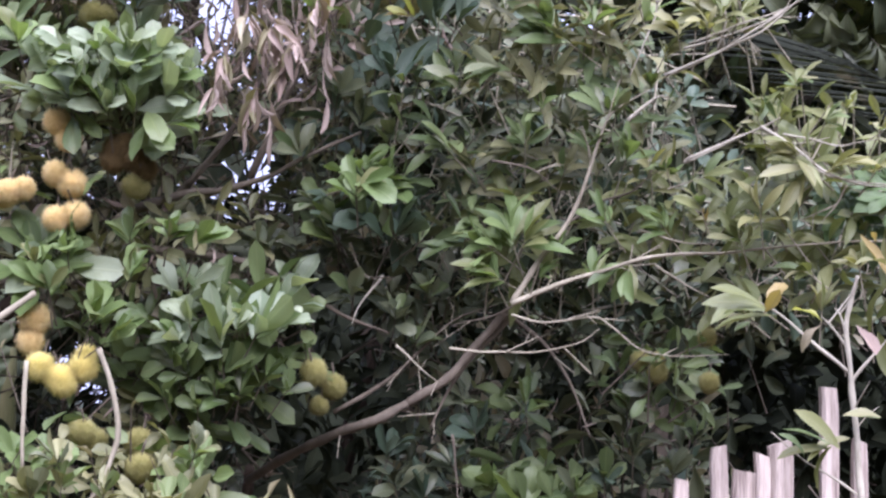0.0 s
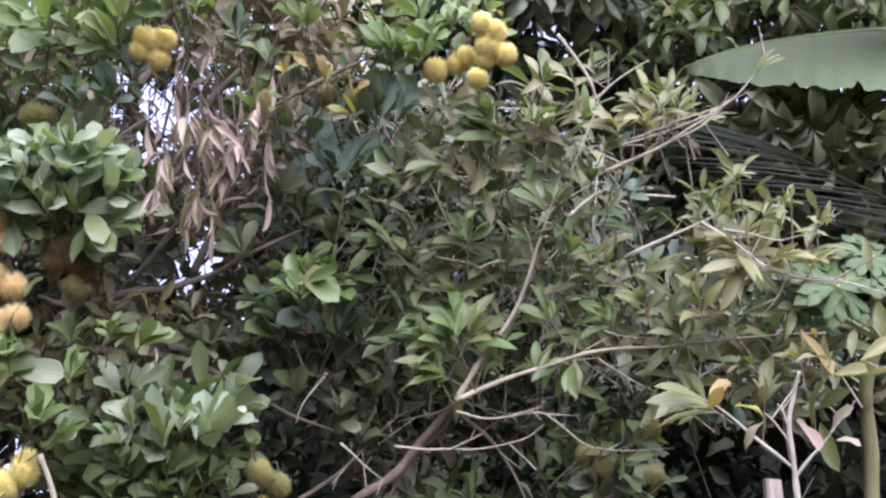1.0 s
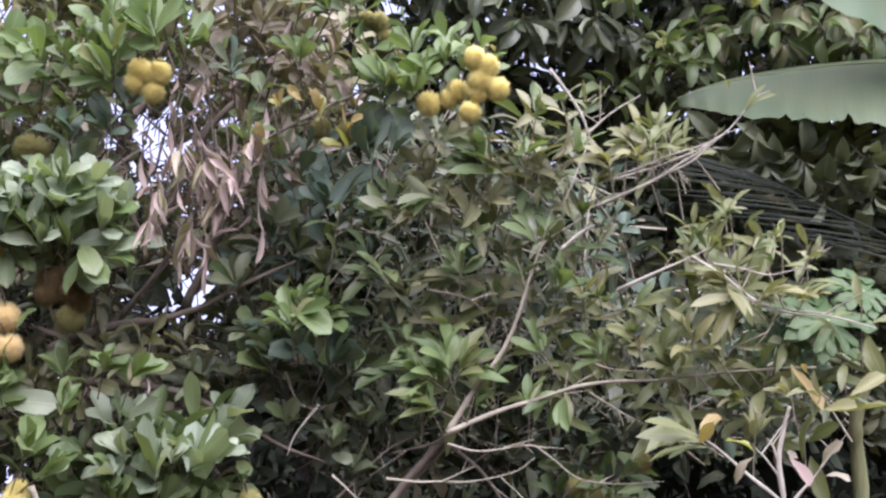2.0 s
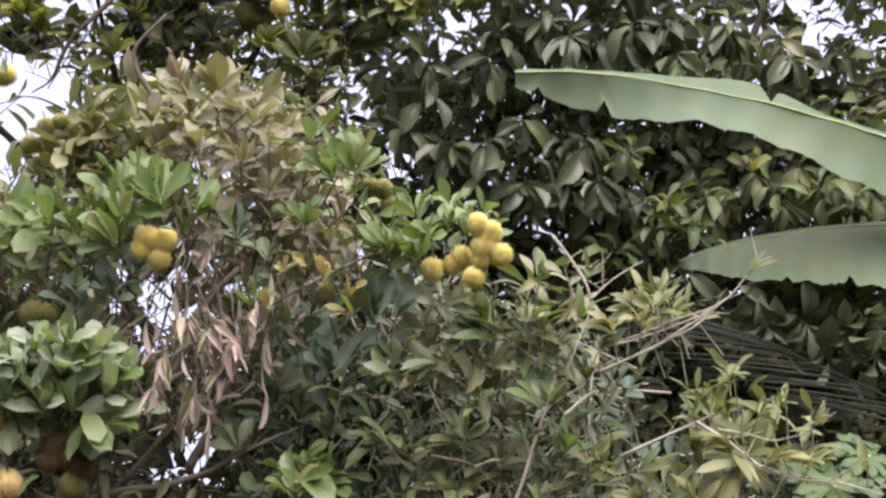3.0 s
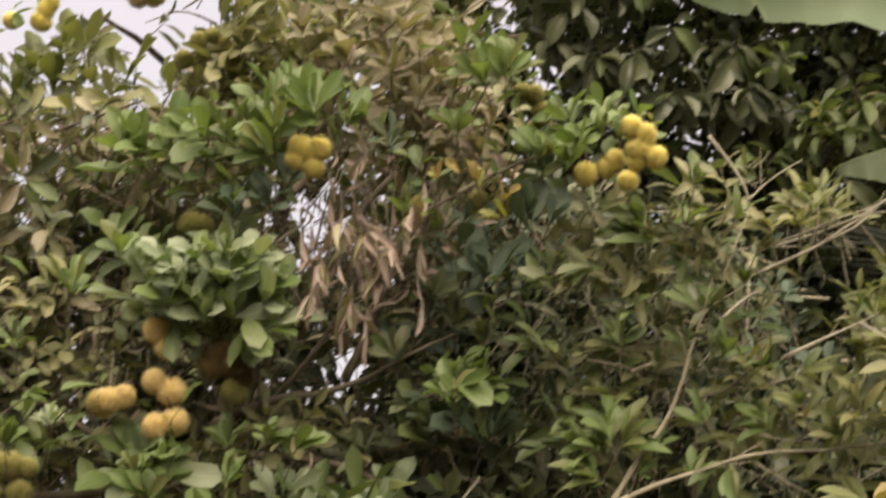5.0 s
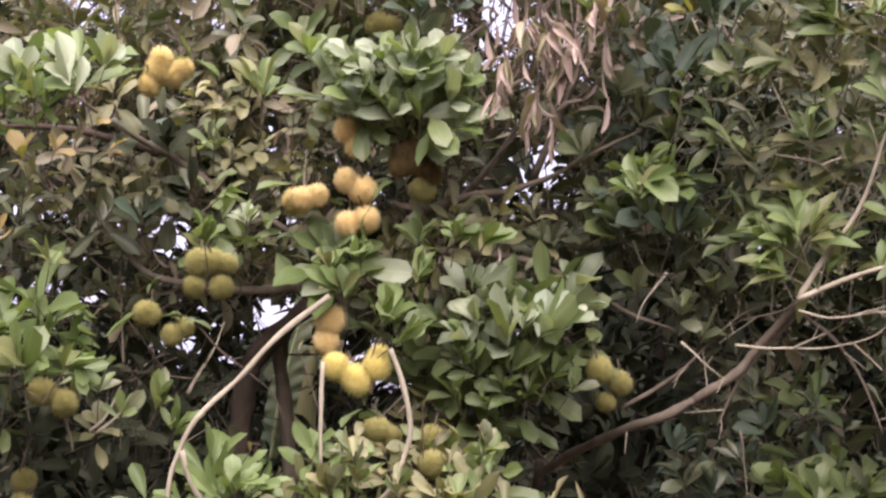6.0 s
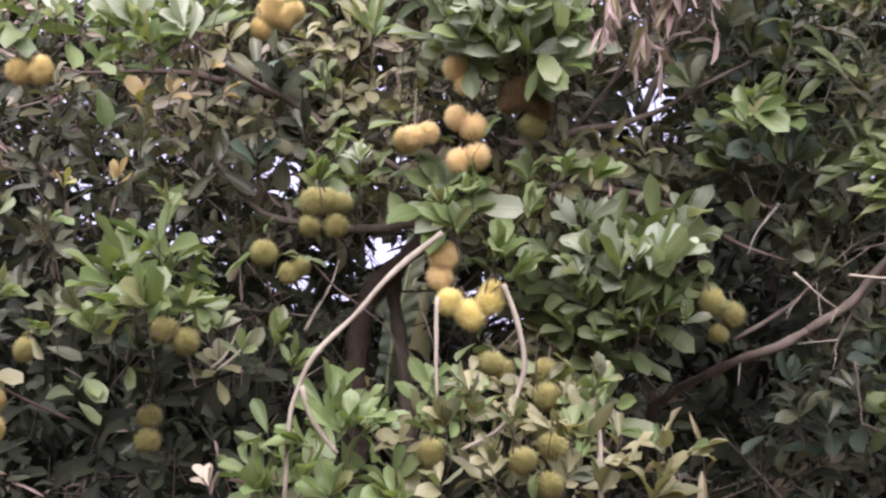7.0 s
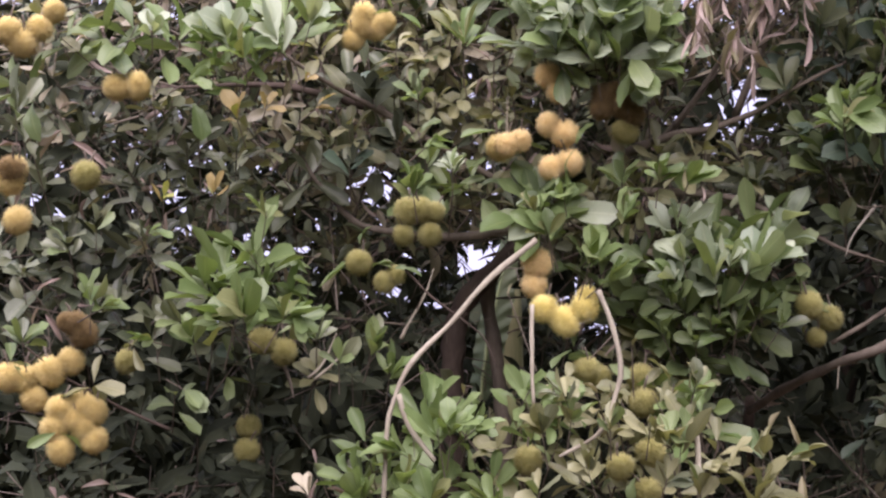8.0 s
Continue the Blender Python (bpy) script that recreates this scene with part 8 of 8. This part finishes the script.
fans(sapling, "lime", "narrow", [
    (0.544, 2.297, 1.535, 0.089, 3, -62, 14), (0.511, 2.305, 1.527, 0.069, 2, 20, 30), (0.541, 2.298, 1.535, 0.069, 2, -140, 16), (0.607, 2.281, 1.575, 0.057, 2, -70, 20),
], scale=1.0, more=0, stem=0)

limb(sapling.root, "stem", TWIG_WHITE, 0.010, 0.0068, [(0.586, 2.299, 0), (0.596, 2.299, 0.8), (0.586, 2.299, 1.374)])
sapling.limb("stem", TWIG_WHITE, 0.0057, 0.0025, [(0.586, 2.299, 1.374), (0.584, 2.306, 1.464), (0.579, 2.309, 1.559), (0.573, 2.31, 1.638), (0.567, 2.308, 1.701), (0.574, 2.304, 1.745), (0.582, 2.299, 1.774)], shoots=3)
sapling.limb("twig", TWIG_WHITE, 0.0031, 0.0008, [(0.573, 2.31, 1.636), (0.523, 2.32, 1.681), (0.477, 2.328, 1.721), (0.45, 2.332, 1.737)], shoots=3)
sapling.limb("twig", TWIG_WHITE, 0.0031, 0.0008, [(0.572, 2.31, 1.622), (0.598, 2.302, 1.658), (0.627, 2.293, 1.693)], shoots=3)
sapling.limb("twig", TWIG_WHITE, 0.0021, 0.0005, [(0.57, 2.309, 1.67), (0.549, 2.313, 1.701), (0.534, 2.315, 1.717)], shoots=3)
sapling.limb("twig", TWIG_WHITE, 0.0021, 0.0005, [(0.567, 2.309, 1.693), (0.559, 2.309, 1.717), (0.551, 2.31, 1.729)], shoots=3)
sapling.limb("twig", TWIG_WHITE, 0.0021, 0.0005, [(0.582, 2.306, 1.466), (0.544, 2.316, 1.492), (0.507, 2.326, 1.515), (0.496, 2.328, 1.534)], shoots=3)
sapling.finish(TWIG_WHITE)

fence = thing("fence", (0.9, 2.75, 0.0), "fence of uneven weathered pinkish-grey wooden pickets", "fence")


def picket(x, y, top, width, lean, seed):
    """A rough split picket with a worn, uneven head."""
    r = random.Random(seed)
    bm = bmesh.new()
    rows = []
    levels = [0.0, 0.5, 1.0, top - 0.25, top - 0.12, top - 0.03, top]
    for i, z in enumerate(levels):
        s = 1.0 + r.uniform(-0.06, 0.06)
        if i == len(levels) - 1:
            s *= r.uniform(0.72, 0.98)
        dx = lean * z + r.uniform(-0.002, 0.002)
        hw, hd = width * 0.5 * s, 0.011
        ring = [(-hw, -hd), (-hw * 0.6, -hd * 1.4), (hw * 0.6, -hd * 1.3), (hw, -hd), (hw, hd), (-hw, hd)]
        tilt = r.uniform(-0.007, 0.007) if i >= len(levels) - 2 else 0
        rows.append([bm.verts.new((x + dx + a, y + b, z + tilt * a / hw)) for a, b in ring])
    for i in range(len(rows) - 1):
        for k in range(6):
            j = (k + 1) % 6
            bm.faces.new((rows[i][k], rows[i][j], rows[i + 1][j], rows[i + 1][k]))
    bm.faces.new(rows[-1])
    bm.faces.new(rows[0][::-1])
    return part("picket", bm, TIMBER, fence)


for i, (x, top, width) in enumerate([(0.401, 1.470, 0.024), (0.466, 1.525, 0.027), (0.493, 1.486, 0.026), (0.514, 1.483, 0.022), (0.535, 1.513, 0.024), (0.568, 1.533, 0.040), (0.648, 1.626, 0.029), (0.705, 1.538, 0.024), (0.375, 1.42, 0.026), (0.434, 1.40, 0.027), (0.61, 1.39, 0.029)]):
    picket(x, 2.75 + 0.006 * (i % 2), top, width, rng.uniform(-0.004, 0.004), 200 + i)
for z in (0.45, 1.15):
    bm = bmesh.new()
    bmesh.ops.create_cube(bm, size=1.0, matrix=pose(0.6, 2.79, z) @ Matrix.Diagonal((0.62, 0.025, 0.05, 1)))
    bmesh.ops.bevel(bm, geom=bm.edges[:], offset=0.004, segments=1, affect="EDGES")
    part("rail", bm, TIMBER, fence)

# ------------------------------------------------------- pale hanging leaf of another banana plant
second_banana = thing("banana_plant", polar(15, -20, 4.6), "banana plant with a pale hanging leaf behind the fruit tree", "banana plant")
limb(second_banana, "stem", STEM, 0.07, 0.05, [polar(15, -20, 4.6), polar(15, -8, 4.55), polar(15.2, 2, 4.5)])
line, halves = blade([(-1.092, 4.106, 1.888), (-1.104, 4.058, 1.767), (-1.124, 4.025, 1.648), (-1.14, 4, 1.532), (-1.152, 3.993, 1.416)], [(0.02, 0, 0), (0.05, 0.02, 0.02), (0.03, 0.02, 0)], [(-0.02, 0, 0), (-0.045, 0.02, -0.02), (-0.03, 0.01, 0)], seed=9)
part("leaf_blade", halves[0], BANANA_SHADED, second_banana)
part("leaf_blade", halves[1], BANANA_SHADED, second_banana)
part("midrib", tube(line[::6] + [line[-1]], 0.003, 0.006, steps=2, sides=5), RIB, second_banana)
